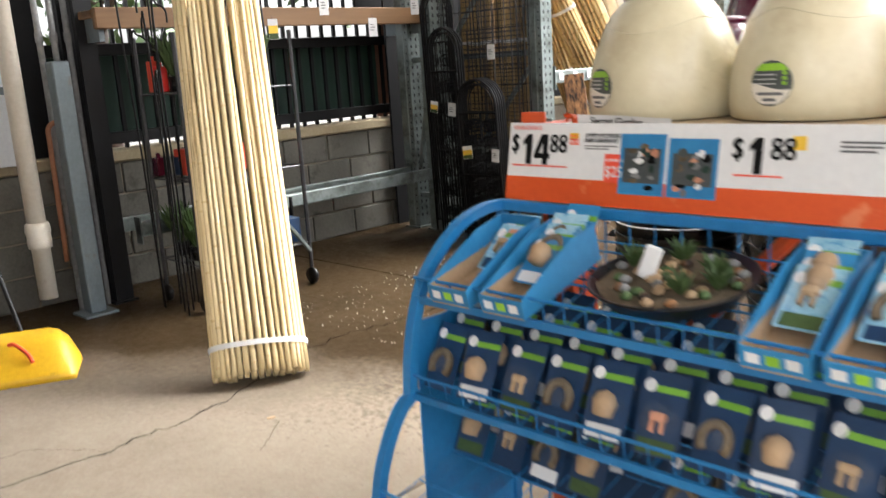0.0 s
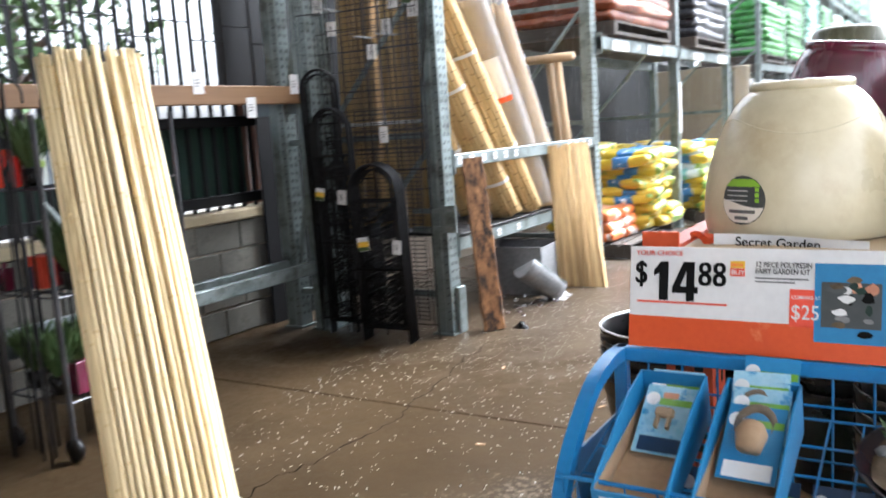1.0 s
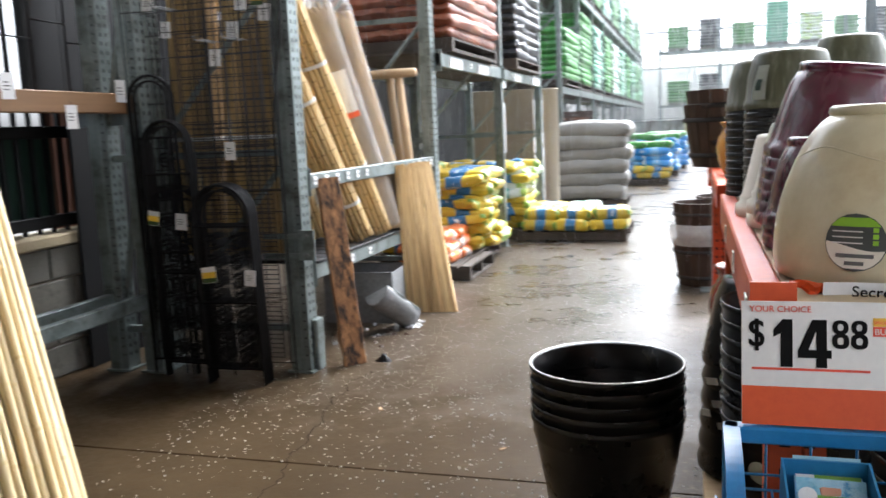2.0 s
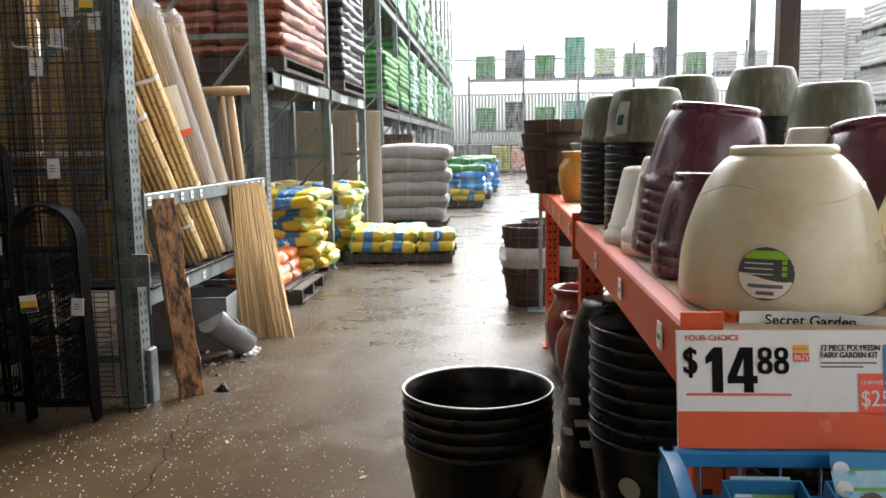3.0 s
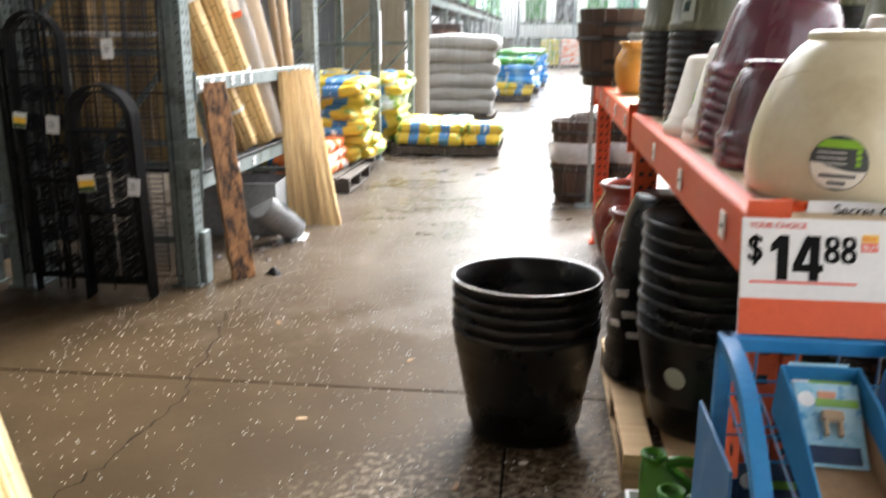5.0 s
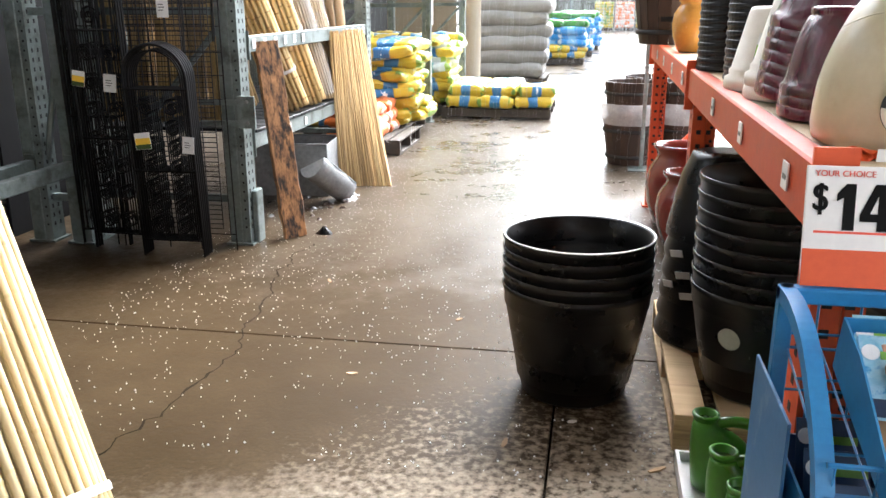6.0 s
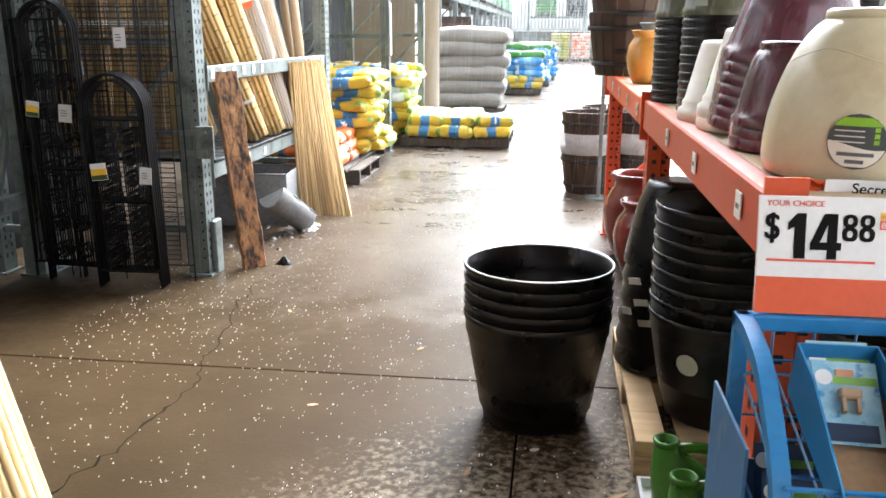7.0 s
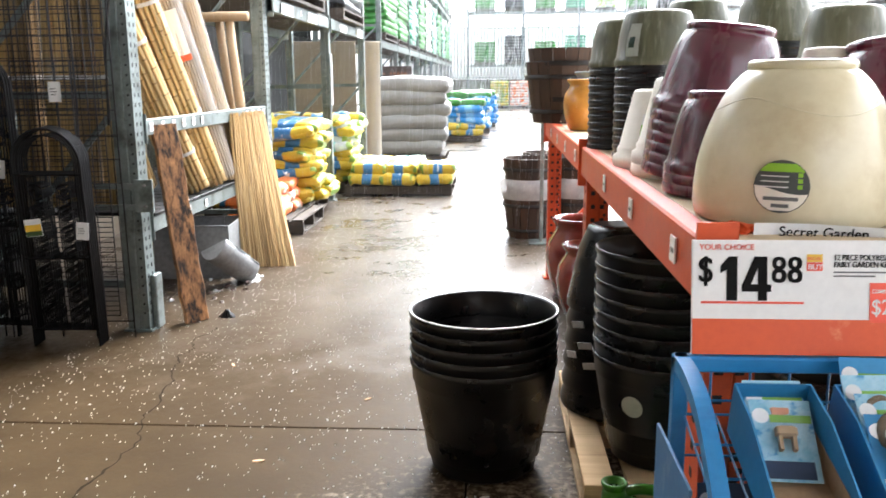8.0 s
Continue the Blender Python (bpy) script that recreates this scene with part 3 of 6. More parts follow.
YA = (4.43, 6.95, 9.38, 11.8)
rk = pallet_rack("tall galvanised steel pallet rack with slotted posts")
for y, xf, w in zip(YA, (-0.068, -0.055, -0.01, 0.0), (0.118, 0.1, 0.09, 0.085)):
    upright(rk, xf, y, 1.07 + xf, 6.2 if y > 5 else 4.38, None, y < 9, w, 0.115 if y < 8 else 0.1)
guard = single("post_guard", Geo().box(-0.066, -0.034, 4.47, 4.56, 0.0, 0.3, ch=0.006), M["galv"], "short galvanised guard beside the foot of the rack post", "guard")
beam(rk, -0.062, 4.55, 6.95, 1.12, 0.085, tags=[4.62 + 0.16 * k for k in range(6)] + [6.4, 6.55, 6.72, 6.85])
beam(rk, -0.99, 4.53, 6.95, 1.135, 0.085)
beam(rk, -0.062, 4.55, 6.95, 0.6, 0.085, tags=(5.1, 5.4, 6.1))
beam(rk, -0.99, 4.53, 6.95, 0.6, 0.085)
deck(rk, -1.02, -0.05, 4.56, 6.93, 0.604, M["blackmetal"])
for a, b in ((7.05, 9.38), (9.48, 11.8)):
    for xx in (0.0, -1.02):
        beam(rk, xx, a, b, 1.97, 0.11, tags=(a + 0.5, a + 1.0, a + 1.7) if xx == 0 else ())
    deck(rk, -1.05, -0.02, a, b, 1.975, M["palletdark"])
for yy in (7.3, 8.3, 10.0, 11.2):
    lab_ = tagged(new("shelf_sign", Geo().box(0.008, 0.012, yy, yy + 0.42, 1.86, 1.95).data("shelf_sign", M["white"])), "white paper strip on the rack beam", "sign", "shelf strips")
tall = tagged(new("upright_sign", Geo().box(0.004, 0.008, 9.4, 9.46, 1.05, 1.6).data("upright_sign", M["white"])), "tall narrow white card on a rack post", "sign")

# rack along the west wall
wr = pallet_rack("shallow grey steel rack against the wall")
upright(wr, -1.2, 1.9, 0.3, 2.6, M["blackmetal"], False)
upright(wr, -0.95, 4.3, 0.36, 4.38, M["galv"], True, 0.12, 0.115)
beam(wr, -1.0, 2.0, 4.3, 0.467, 0.08)
beam(wr, -1.24, 2.0, 4.3, 0.467, 0.08)
lum = thing("timber_shelf", "orange-brown stained timber shelf board on the wall rack", "shelf")
part("board", Geo().box(-1.04, -1.0, 1.92, 4.42, 1.5, 1.61, ch=0.006), M["lumber"], lum)
part("board", Geo().box(-1.5, -1.045, 1.92, 4.42, 1.56, 1.6, ch=0.004), M["lumber"], lum)
for yy in (1.95, 4.34):
    part("bracket", Geo().box(-1.46, -1.05, yy, yy + 0.03, 1.44, 1.56), M["greysteel"], lum)

# orange rack on the other side
XO, ZO = 2.11, 1.06
orr = pallet_rack("low orange steel rack with pale board decks")
for y in (1.56, 3.42, 5.72):
    upright(orr, XO + 1.05, y, 1.03, 0.945, M["orange"])
    holes = Geo()
    for k in range(1, 18):
        for dx in (0.025, 0.06):
            holes.box(XO + 0.02 + dx - 0.008, XO + 0.02 + dx + 0.008, y - 0.0012, y - 0.0002, 0.052 * k - 0.008, 0.052 * k + 0.008)
        holes.box(XO + 0.0188, XO + 0.0198, y + 0.042, y + 0.058, 0.052 * k - 0.009, 0.052 * k + 0.009)
    tagged(part("slot_strip", holes, M["slot"], orr), kind="stuff")
for a, b in ((1.53, 3.46), (3.47, 5.8)):
    beam(orr, XO + 0.05, a, b, ZO, 0.11, 0.05, M["orange"], [a + 0.2 + 0.5 * k for k in range(int((b - a) / 0.5))], True)
    beam(orr, XO + 1.02, a, b, ZO, 0.11, 0.05, M["orange"])
    for k in range(3):
        c0, c1 = a + (b - a) * k / 3, a + (b - a) * (k + 1) / 3
        part("deck_board", Geo().box(XO + 0.052, XO + 0.965, c0 + 0.002, c1 - 0.002, ZO - 0.02, ZO - 0.003, ch=0.002), M["deck"], orr)

# ---- sacks ----
def sack_geo(l, w, h, seed, lumps=0.32, full=1.0):
    g = Geo()
    nu, nv = 16, 11
    rnd = random.Random(seed)
    ox, oy = rnd.uniform(0, 50), rnd.uniform(0, 50)

    def surf(sign):
        def fn(u, v):
            a, b = math.sin(math.pi * (u - 0.5)), math.sin(math.pi * (v - 0.5))
            body = max(0.0, 1 - abs(a) ** (5 * full)) ** (0.5 / full) * max(0.0, 1 - abs(b) ** (4 * full)) ** (0.5 / full)
            n = noise.noise((u * 3 + ox, v * 3 + oy, sign)) + 0.5 * noise.noise((u * 8 + ox, v * 7, sign * 3))
            z = sign * h / 2 * body * (1 + lumps * n)
            pinch = 1 - 0.05 * (1 - body)
            wave = 0.022 * noise.noise((u * 9, v * 9, ox))
            return (a * l / 2 * (1 + 0.03 * noise.noise((v * 5, ox, 0))), b * w / 2 * pinch + wave, z + h / 2 + wave)
        return fn
    g.sheet(surf(1), nu, nv)
    g.sheet(lambda u, v: surf(-1)(1 - u, v), nu, nv)
    return g


SACKS = {}


def sack_mesh(kind, l, w, h, var, full=1.0):
    key = (kind, l, w, h, var, full)
    if key not in SACKS:
        SACKS[key] = sack_geo(l, w, h, hash((l, w, h)) % 97 + var * 13, 0.32 if full < 1.2 else 0.2, full).data("sack", M[kind], True)
    return SACKS[key]


def sack(kind, l, w, h, at, label, group, rnd, category="sack", name="sack"):
    ob = new(name, sack_mesh(kind, l, w, h, rnd.randrange(4), 1.6))
    ob.matrix_basis = at
    return tagged(ob, label, category, group)


def wood_pallet(x, y, w, d, label, mt, rz=0, h=0.12):
    t = thing("pallet", label, "pallet", "pallets", at=pose(x, y, 0, 0, 0, rz))
    for k in range(3):
        yy = -d / 2 + (d - 0.05) * k / 2
        part("stringer", Geo().box(-w / 2, w / 2, yy, yy + 0.04, 0.018, h - 0.018), mt, t)
    n = 7
    for k in range(n):
        xx = -w / 2 + (w - 0.1) * k / (n - 1)
        part("board", Geo().box(xx, xx + 0.095, -d / 2, d / 2, h - 0.018, h, ch=0.002), mt, t)
        if k % 3 == 0:
            part("board", Geo().box(xx, xx + 0.095, -d / 2, d / 2, 0, 0.018, ch=0.002), mt, t)
    return t


R = random.Random(5)
YG = "yellow sacks of potting soil"
YL = "yellow plastic potting soil sack with a blue printed panel"
wood_pallet(0.66, 10.4, 1.25, 1.15, "dark wooden pallet under yellow sacks", M["palletdark"])
for layer in range(2):
    for c in range(3):
        for r_ in range(2):
            if layer and c == 2 and r_:
                continue
            sack("bag_yellow" if not (layer == 1 and r_ == 1 and c) else "bag_white", 0.42, 0.54, 0.15,
                 pose(0.27 + 0.4 * c + R.uniform(-0.02, 0.02) + 0.05 * layer, 10.05 + 0.56 * r_ + R.uniform(-0.03, 0.03), 0.115 + 0.115 * layer, R.uniform(-2, 2), R.uniform(-3, 3), R.choice((0, 180)) + R.uniform(-6, 6)), YL, YG, R)
wood_pallet(-0.52, 8.6, 1.0, 1.1, "dark wooden pallet inside the rack", M["palletdark"])
for layer in range(12):
    for c in range(2):
        for r_ in range(2):
            if layer == 11 and (c or r_):
                continue
            sack("bag_yellow", 0.58, 0.44, 0.108, pose(-0.78 + 0.52 * c + R.uniform(-0.09, 0.09), 8.3 + 0.56 * r_ + R.uniform(-0.08, 0.08), 0.112 + 0.072 * layer, R.uniform(-5, 5), R.uniform(-6, 6), R.choice((0, 180)) + R.uniform(-16, 16)), YL, YG, R)
wood_pallet(-0.5, 10.6, 1.0, 1.1, "dark wooden pallet inside the rack", M["palletdark"])
for layer in range(10):
    for c in range(2):
        for r_ in range(2):
            kind = "bag_white" if layer in (5, 6, 8) and c else "bag_yellow"
            sack(kind, 0.58, 0.44, 0.112, pose(-0.72 + 0.5 * c + R.uniform(-0.09, 0.09), 10.3 + 0.54 * r_ + R.uniform(-0.08, 0.08), 0.112 + 0.077 * layer, R.uniform(-5, 5), R.uniform(-5, 5), R.choice((0, 180)) + R.uniform(-12, 12)),
                 YL if kind == "bag_yellow" else "pale green and white soil sack in shiny plastic", YG if kind == "bag_yellow" else "pale sacks", R)
# orange sacks on a low black pallet
wood_pallet(-0.28, 7.75, 0.8, 0.9, "black pallet under orange sacks", M["palletdark"], 0, 0.13)
for layer in range(3):
    for c in range(2):
        sack("bag_orange", 0.5, 0.36, 0.11, pose(-0.32 + R.uniform(-0.03, 0.03), 7.5 + 0.4 * c, 0.125 + 0.09 * layer, R.uniform(-4, 4), R.uniform(-4, 4), R.uniform(-8, 8)), "orange plastic sack lying on a black pallet", "orange sacks", R)
# grey sacks
wood_pallet(0.32, 14.5, 1.3, 1.1, "dark pallet under grey sacks", M["palletdark"], 0, 0.1)
for layer in range(6):
    sack("bag_grey", 1.22, 0.95, 0.28, pose(0.38 + R.uniform(-0.06, 0.08), 14.45 + R.uniform(-0.04, 0.04), 0.09 + 0.2 * layer, R.uniform(-1, 1), R.uniform(-2, 2), R.uniform(-3, 3)), "large grey plastic sack in a tall pile", "grey sacks", R)
brd = thing("plank_sign", "dark brown board with a row of red lettering", "sign", at=(-0.08, 15.6, 0))
part("board", Geo().box(-0.36, 0.36, -0.02, 0.02, 1.26, 1.56, ch=0.004), M["column"], brd)
part("post", Geo().box(-0.04, 0.04, 0.021, 0.06, 0.0, 1.5), M["column"], brd)
for k in range(9):
    if k != 3:
        part("lettering", Geo().box(-0.3 + 0.066 * k, -0.26 + 0.066 * k, -0.023, -0.0205, 1.41, 1.45), M["copper"], brd)
# blue and yellow sacks farther along
for bx, by, cnt in ((1.0, 18.9, 4), (1.15, 21.6, 5), (1.3, 24.5, 5)):
    wood_pallet(bx, by, 1.0, 1.1, "wooden pallet of blue sacks", M["palletdark"])
    for layer in range(cnt + 2):
        for c in range(2):
            kind = "bag_yellow" if layer < 2 and by < 20 else "bag_blue"
            if layer == cnt + 1:
                kind = "bag_green"
            sack(kind, 0.6, 0.46, 0.16, pose(bx - 0.25 + 0.48 * c + R.uniform(-0.05, 0.05), by - 0.2 + R.uniform(-0.05, 0.05), 0.115 + 0.125 * layer, R.uniform(-5, 5), R.uniform(-5, 5), R.choice((0, 180)) + R.uniform(-12, 12)), "bright sack on a pallet along the aisle", "aisle sacks", R)


def loaded(kind, x, y, z, w, d, layers, lh, label, group):
    """A wrapped pallet load: layers of sacks on a pallet, one thing."""
    t = thing("sack_load", label, "pallet load", group, at=(x, y, z))
    part("pallet", Geo().box(-w / 2, w / 2, -d / 2, d / 2, 0, 0.03).box(-w / 2, w / 2, -d / 2, -d / 2 + 0.08, 0.03, 0.1).box(-w / 2, w / 2, d / 2 - 0.08, d / 2, 0.03, 0.1).box(-w / 2, w / 2, -d / 2, d / 2, 0.1, 0.12), M["palletdark"], t)
    for k in range(layers):
        for c in range(2):
            me = sack_mesh(kind, round(d * 0.98, 2), round(w * 0.52, 2), round(lh * 1.22, 3), (k * 2 + c) % 4, 2.2)
            o = part("sack", me, None, t)
            o.matrix_basis = pose(-w / 4 + w / 2 * c + R.uniform(-0.02, 0.02), R.uniform(-0.02, 0.02), 0.12 + lh * k, 0, 0, 90 + 180 * (k % 2) + R.uniform(-2, 2))
    return t


loaded("bag_red", -0.53, 8.1, 1.993, 1.16, 1.7, 13, 0.095, "pallet load of rust-brown mulch sacks in clear wrap", "mulch loads")
loaded("bag_black", -0.42, 10.6, 1.993, 1.0, 1.5, 14, 0.1, "pallet load of glossy black sacks", "black loads")
loaded("bag_teal", -0.35, 11.3, 3.7, 0.9, 0.8, 6, 0.1, "pallet load of teal sacks", "teal loads")
for z in (3.6,):
    for a, b in ((7.05, 9.38), (9.48, 11.8)):
        beam(rk, 0.0, a, b, z, 0.11)
        beam(rk, -1.02, a, b, z, 0.11)
        deck(rk, -1.05, -0.02, a, b, z + 0.005, M["palletdark"])
wrap = tagged(new("stretch_film", Geo().lathe([(0.72, 2.12), (0.76, 2.6), (0.75, 3.1), (0.7, 3.36)], 20, Matrix.Diagonal((0.86, 1.22, 1, 1)), wob=lambda a, z: 0.05 * noise.noise((a * 3, z * 6, 0))).data("stretch_film", M["film"], True)), "loose clear stretch film round a mulch load", "film")
wrap.location = (-0.5, 8.1, 0)

# tan tube and panel beside the rack
single("cardboard_tube", Geo().lathe([(0.11, 0), (0.11, 1.84), (0.118, 1.845), (0.118, 1.87), (0.08, 1.87), (0.08, 1.7)], 24), M["tube"], "tall tan cardboard tube standing on end", "tube", at=(-0.02, 12.75, 0), smooth=True)
single("back_panel", Geo().box(-1.2, -0.2, 12.3, 12.34, 0, 1.86, ch=0.004), M["panel"], "tan board panel standing behind yellow sacks", "panel")

# ---- far racks ----
LOADS = ["bag_green", "bag_teal", "bag_green", "bag_white", "bag_teal", "bag_green", "bag_teal", "bag_green", "bag_teal"]
fk = pallet_rack("tall galvanised steel rack far along the aisle")
for k in range(10):
    y = 17.6 + 2.45 * k
    upright(fk, -0.2, y, 1.07, 7.5, fine=False)
    if k < 9:
        for z in (2.0, 3.95):
            beam(fk, -0.2, y + 0.1, y + 2.45, z, 0.12)
            beam(fk, -1.22, y + 0.1, y + 2.45, z, 0.12)
            deck(fk, -1.25, -0.22, y + 0.1, y + 2.45, z + 0.005, M["palletdark"], 0.6)
            loaded(LOADS[(k + (z > 3) * 4) % 9], -0.7, y + 1.25, z + 0.023, 1.0, 1.9, 9 + (k * 5 + int(z) * 2) % 5, 0.11, "pallet load of green sacks on a tall rack", "green loads")
for z in (2.0, 3.95):
    loaded("bag_green", -0.7, 16.3, z + 0.023, 1.1, 1.9, 8, 0.11, "pallet load of green sacks on a tall rack", "green loads")
    beam(fk, -0.2, 15.2, 17.6, z, 0.12)
    beam(fk, -1.3, 15.2, 17.6, z, 0.12)
    deck(fk, -1.4, -0.22, 15.2, 17.6, z + 0.005, M["palletdark"], 0.6)
upright(fk, -0.2, 15.1, 1.2, 6.5, fine=False)

bf = thing("fence_far", "pale slatted yard fence closing the far end", "fence", "", "structure")
slat = Geo().box(-0.06, 0.06, -0.02, 0.02, 1.35, 3.9).data("slat", M["brightfence"])
for k in range(170):
    part("slat", slat, None, bf).location = (-3 + 0.17 * k, 44.0, 0)
part("wall", Geo().box(-4, 27, 43.95, 44.2, 0, 1.3), M["block"], bf)
for z in (1.4, 3.85, 5.6):
    part("rail", Geo().box(-4, 27, 44.03, 44.1, z - 0.04, z + 0.04), M["greysteel"], bf)
dr = pallet_rack("long grey display rack at the far fence")
for k in range(8):
    x = 0.5 + 2.6 * k
    part("post", Geo().box(x - 0.06, x + 0.06, 41.1, 41.19, 0, 6.0 if k % 2 else 4.6), M["greysteel"], dr)
for z in (2.0, 4.45):
    part("shelf", Geo().box(0.4, 19, 41.2, 42.3, z - 0.1, z), M["galv"], dr)
KINDS = ["bag_green", "bag_black", "bag_green", "bag_teal", "bag_white", "bag_green", "bag_black", "bag_green", "bag_pale", "bag_pale", "bag_pale", "bag_teal"]
for k in range(12):
    for z in (2.0, 4.45):
        tall_ = KINDS[k] in ("bag_black", "bag_teal", "bag_white", "bag_grey")
        loaded(KINDS[k], 1.3 + 1.42 * k, 41.75, z, 0.95, 0.95, 13 if k == 3 and z > 3 else 9 if tall_ else 7, 0.135, "shrink-wrapped pallet load on the far rack", "far loads")
for k in range(3):
    loaded("bag_orange" if k % 2 else "bag_yellow", 2.0 + 0.9 * k, 39.6, 0, 0.8, 0.9, 9, 0.12, "low pallet load of orange and yellow sacks", "far orange loads")

# racks beyond the planters on the east side
ek = pallet_rack("tall galvanised rack on the open side of the yard")
for k in range(4):
    upright(ek, 12.6, 14.2 + 2.45 * k, 1.07, 5.2, fine=False)
    for z in (1.2, 2.15, 3.1, 4.05):
        beam(ek, 11.53, 14.3 + 2.45 * k, 16.65 + 2.45 * k, z, 0.12)
        deck(ek, 11.5, 12.6, 14.3 + 2.45 * k, 16.65 + 2.45 * k, z + 0.004, M["palletdark"], 0.6)
        loaded("bag_pale" if (k + int(z)) % 4 else "bag_white", 12.05, 15.45 + 2.45 * k, z + 0.022, 1.0, 2.1, 5, 0.12, "pale shrink-wrapped sacks on a far rack", "pale loads")
for x, y, n in ((13.6, 33.0, 28), (15.6, 33.5, 26)):
    loaded("bag_pale", x, y, 2.4, 1.7, 1.6, n, 0.125, "tall pale shrink-wrapped load", "tall loads")
    st = thing("platform", "grey steel platform under a tall load", "platform", at=(x, y, 0))
    part("top", Geo().box(-1, 1, -1, 1, 2.3, 2.4), M["galv"], st)
    for sx in (-0.95, 0.87):
        for sy in (-0.95, 0.87):
            part("leg", Geo().box(sx, sx + 0.08, sy, sy + 0.08, 0, 2.3), M["galv"], st)

# ---- planters ----
def planter_profile(kind):
    """Outline (radius, height) of one open pot standing on its base, outer skin up then inner skin down."""
    if kind == "tub":
        out = [(0.0, 0.0), (0.165, 0.0), (0.178, 0.01), (0.2, 0.1), (0.226, 0.24), (0.24, 0.32), (0.244, 0.325), (0.246, 0.375), (0.251, 0.378), (0.252, 0.392), (0.247, 0.395)]
        inn = [(0.238, 0.388), (0.232, 0.3), (0.195, 0.06), (0.0, 0.05)]
        return out + inn
    return []


def nested_tubs(name, x, y, z, count, step, scale, label, group, cap=M["rim"]):
    t = thing(name, label, "planter stack", group, at=pose(x, y, z, 0, 0, 0) @ Matrix.Scale(scale, 4))
    for k in range(count):
        prof = [(r, h + step * k) for r, h in planter_profile("tub")]
        if k:
            prof = [(max(r, 0), h) for r, h in prof if h - step * k > 0.2]
        pot = part("pot", Geo().lathe(prof, 56), M["blackplastic"], t, "", True)
        lip = Geo().lathe([(0.2505, 0.391 + step * k), (0.2525, 0.3935 + step * k), (0.249, 0.397 + step * k), (0.2455, 0.3945 + step * k)], 56)
        part("lip", lip, cap if k == count - 1 else M["lip"], pot, "", True)
    return t


nested_tubs("tub_stack", 1.742, 2.93, 0, 5, 0.0415, 1.0, "stack of five nested glossy black plastic tubs on the floor", "black tubs")
wood_pallet(2.5, 3.05, 0.9, 1.02, "pale wooden pallet under stacked black planters", M["pallet"])
s2 = nested_tubs("tub_stack", 2.315, 2.78, 0.12, 8, 0.0545, 0.88, "tall stack of nested black plastic tubs on a pallet", "black tubs", M["blackplastic"])
part("sticker", Geo().lathe([(0, 0.0), (0.04, 0.0)], 24, pose(-0.1365, -0.1885, 0.25, 99, 0, -36)), M["sticker"], s2, "round grey-green sticker")
for x, y, n in ((2.74, 2.78, 7), (2.72, 3.26, 8)):
    nested_tubs("tub_stack", x, y, 0.12, n, 0.0545, 0.88, "tall stack of nested black plastic tubs on a pallet", "black tubs", M["blackplastic"])
nested_tubs("tub_stack", 2.62, 2.18, 0, 9, 0.0545, 0.9, "stack of nested black plastic tubs on the floor under the rack", "black tubs", M["blackplastic"])
s3 = thing("pot_stack", "stack of upturned black plastic pots with white labels", "planter stack", "black tubs", at=(2.245, 3.2, 0.12))
for k in range(6):
    pr = [(0.215 - 0.004 * k, 0.01 + 0.075 * k), (0.218 - 0.004 * k, 0.03 + 0.075 * k), (0.2 - 0.004 * k, 0.09 + 0.075 * k)]
    if k == 5:
        pr = [(0.2, 0.385), (0.2, 0.405), (0.16, 0.6), (0.135, 0.66), (0.13, 0.675), (0.0, 0.675)]
    part("pot", Geo().lathe(pr, 40), M["blackplastic"], s3, "", True)
for k, (a, z) in enumerate(((205, 0.22), (225, 0.27), (215, 0.34), (232, 0.2))):
    part("label", Geo().box(-0.03, 0.03, -0.002, 0.002, -0.012, 0.012, pose(0.207 * math.cos(radians(a)), 0.207 * math.sin(radians(a)), z, 8, -12, a + 90)), M["tag"], s3)


def upturned(profile, n=40, wob=None, m=None):
    return Geo().lathe(profile, n, m, wob=wob)


def cream_urn(x, y, tilt=0.0, rz=0.0):
    t = thing("planter", "cream glazed resin urn planter standing upside down", "planter", "cream urns", at=pose(x, y, ZO, tilt, 0, rz))
    body = [(0.168, 0.0), (0.176, 0.005), (0.181, 0.03), (0.18, 0.065), (0.1765, 0.1), (0.17, 0.13), (0.161, 0.16), (0.151, 0.187), (0.137, 0.218), (0.121, 0.244), (0.106, 0.261), (0.094, 0.27), (0.088, 0.272)]
    part("body", upturned(body, 64, lambda a, z: 0.006 * math.cos(3 * a + 1) * (z / 0.28)), M["cream"], t, "", True)
    part("foot_ring", upturned([(0.086, 0.267), (0.092, 0.27), (0.0945, 0.276), (0.0935, 0.284), (0.087, 0.288), (0.08, 0.287), (0.076, 0.275), (0.0, 0.273)], 64), M["cream"], t, "", True)
    seam = []
    for k in range(61):
        a = 2 * math.pi * k / 60
        z = 0.222 - 0.03 * abs(math.sin(1.5 * a + 0.6)) ** 1.5
        seam.append(((0.2215 - 0.385 * z) * math.cos(a), (0.2215 - 0.385 * z) * math.sin(a), z))
    part("moulded_seam", Geo().tube(seam, 0.0013, 6, False), M["cream"], t, "", True)
    return t


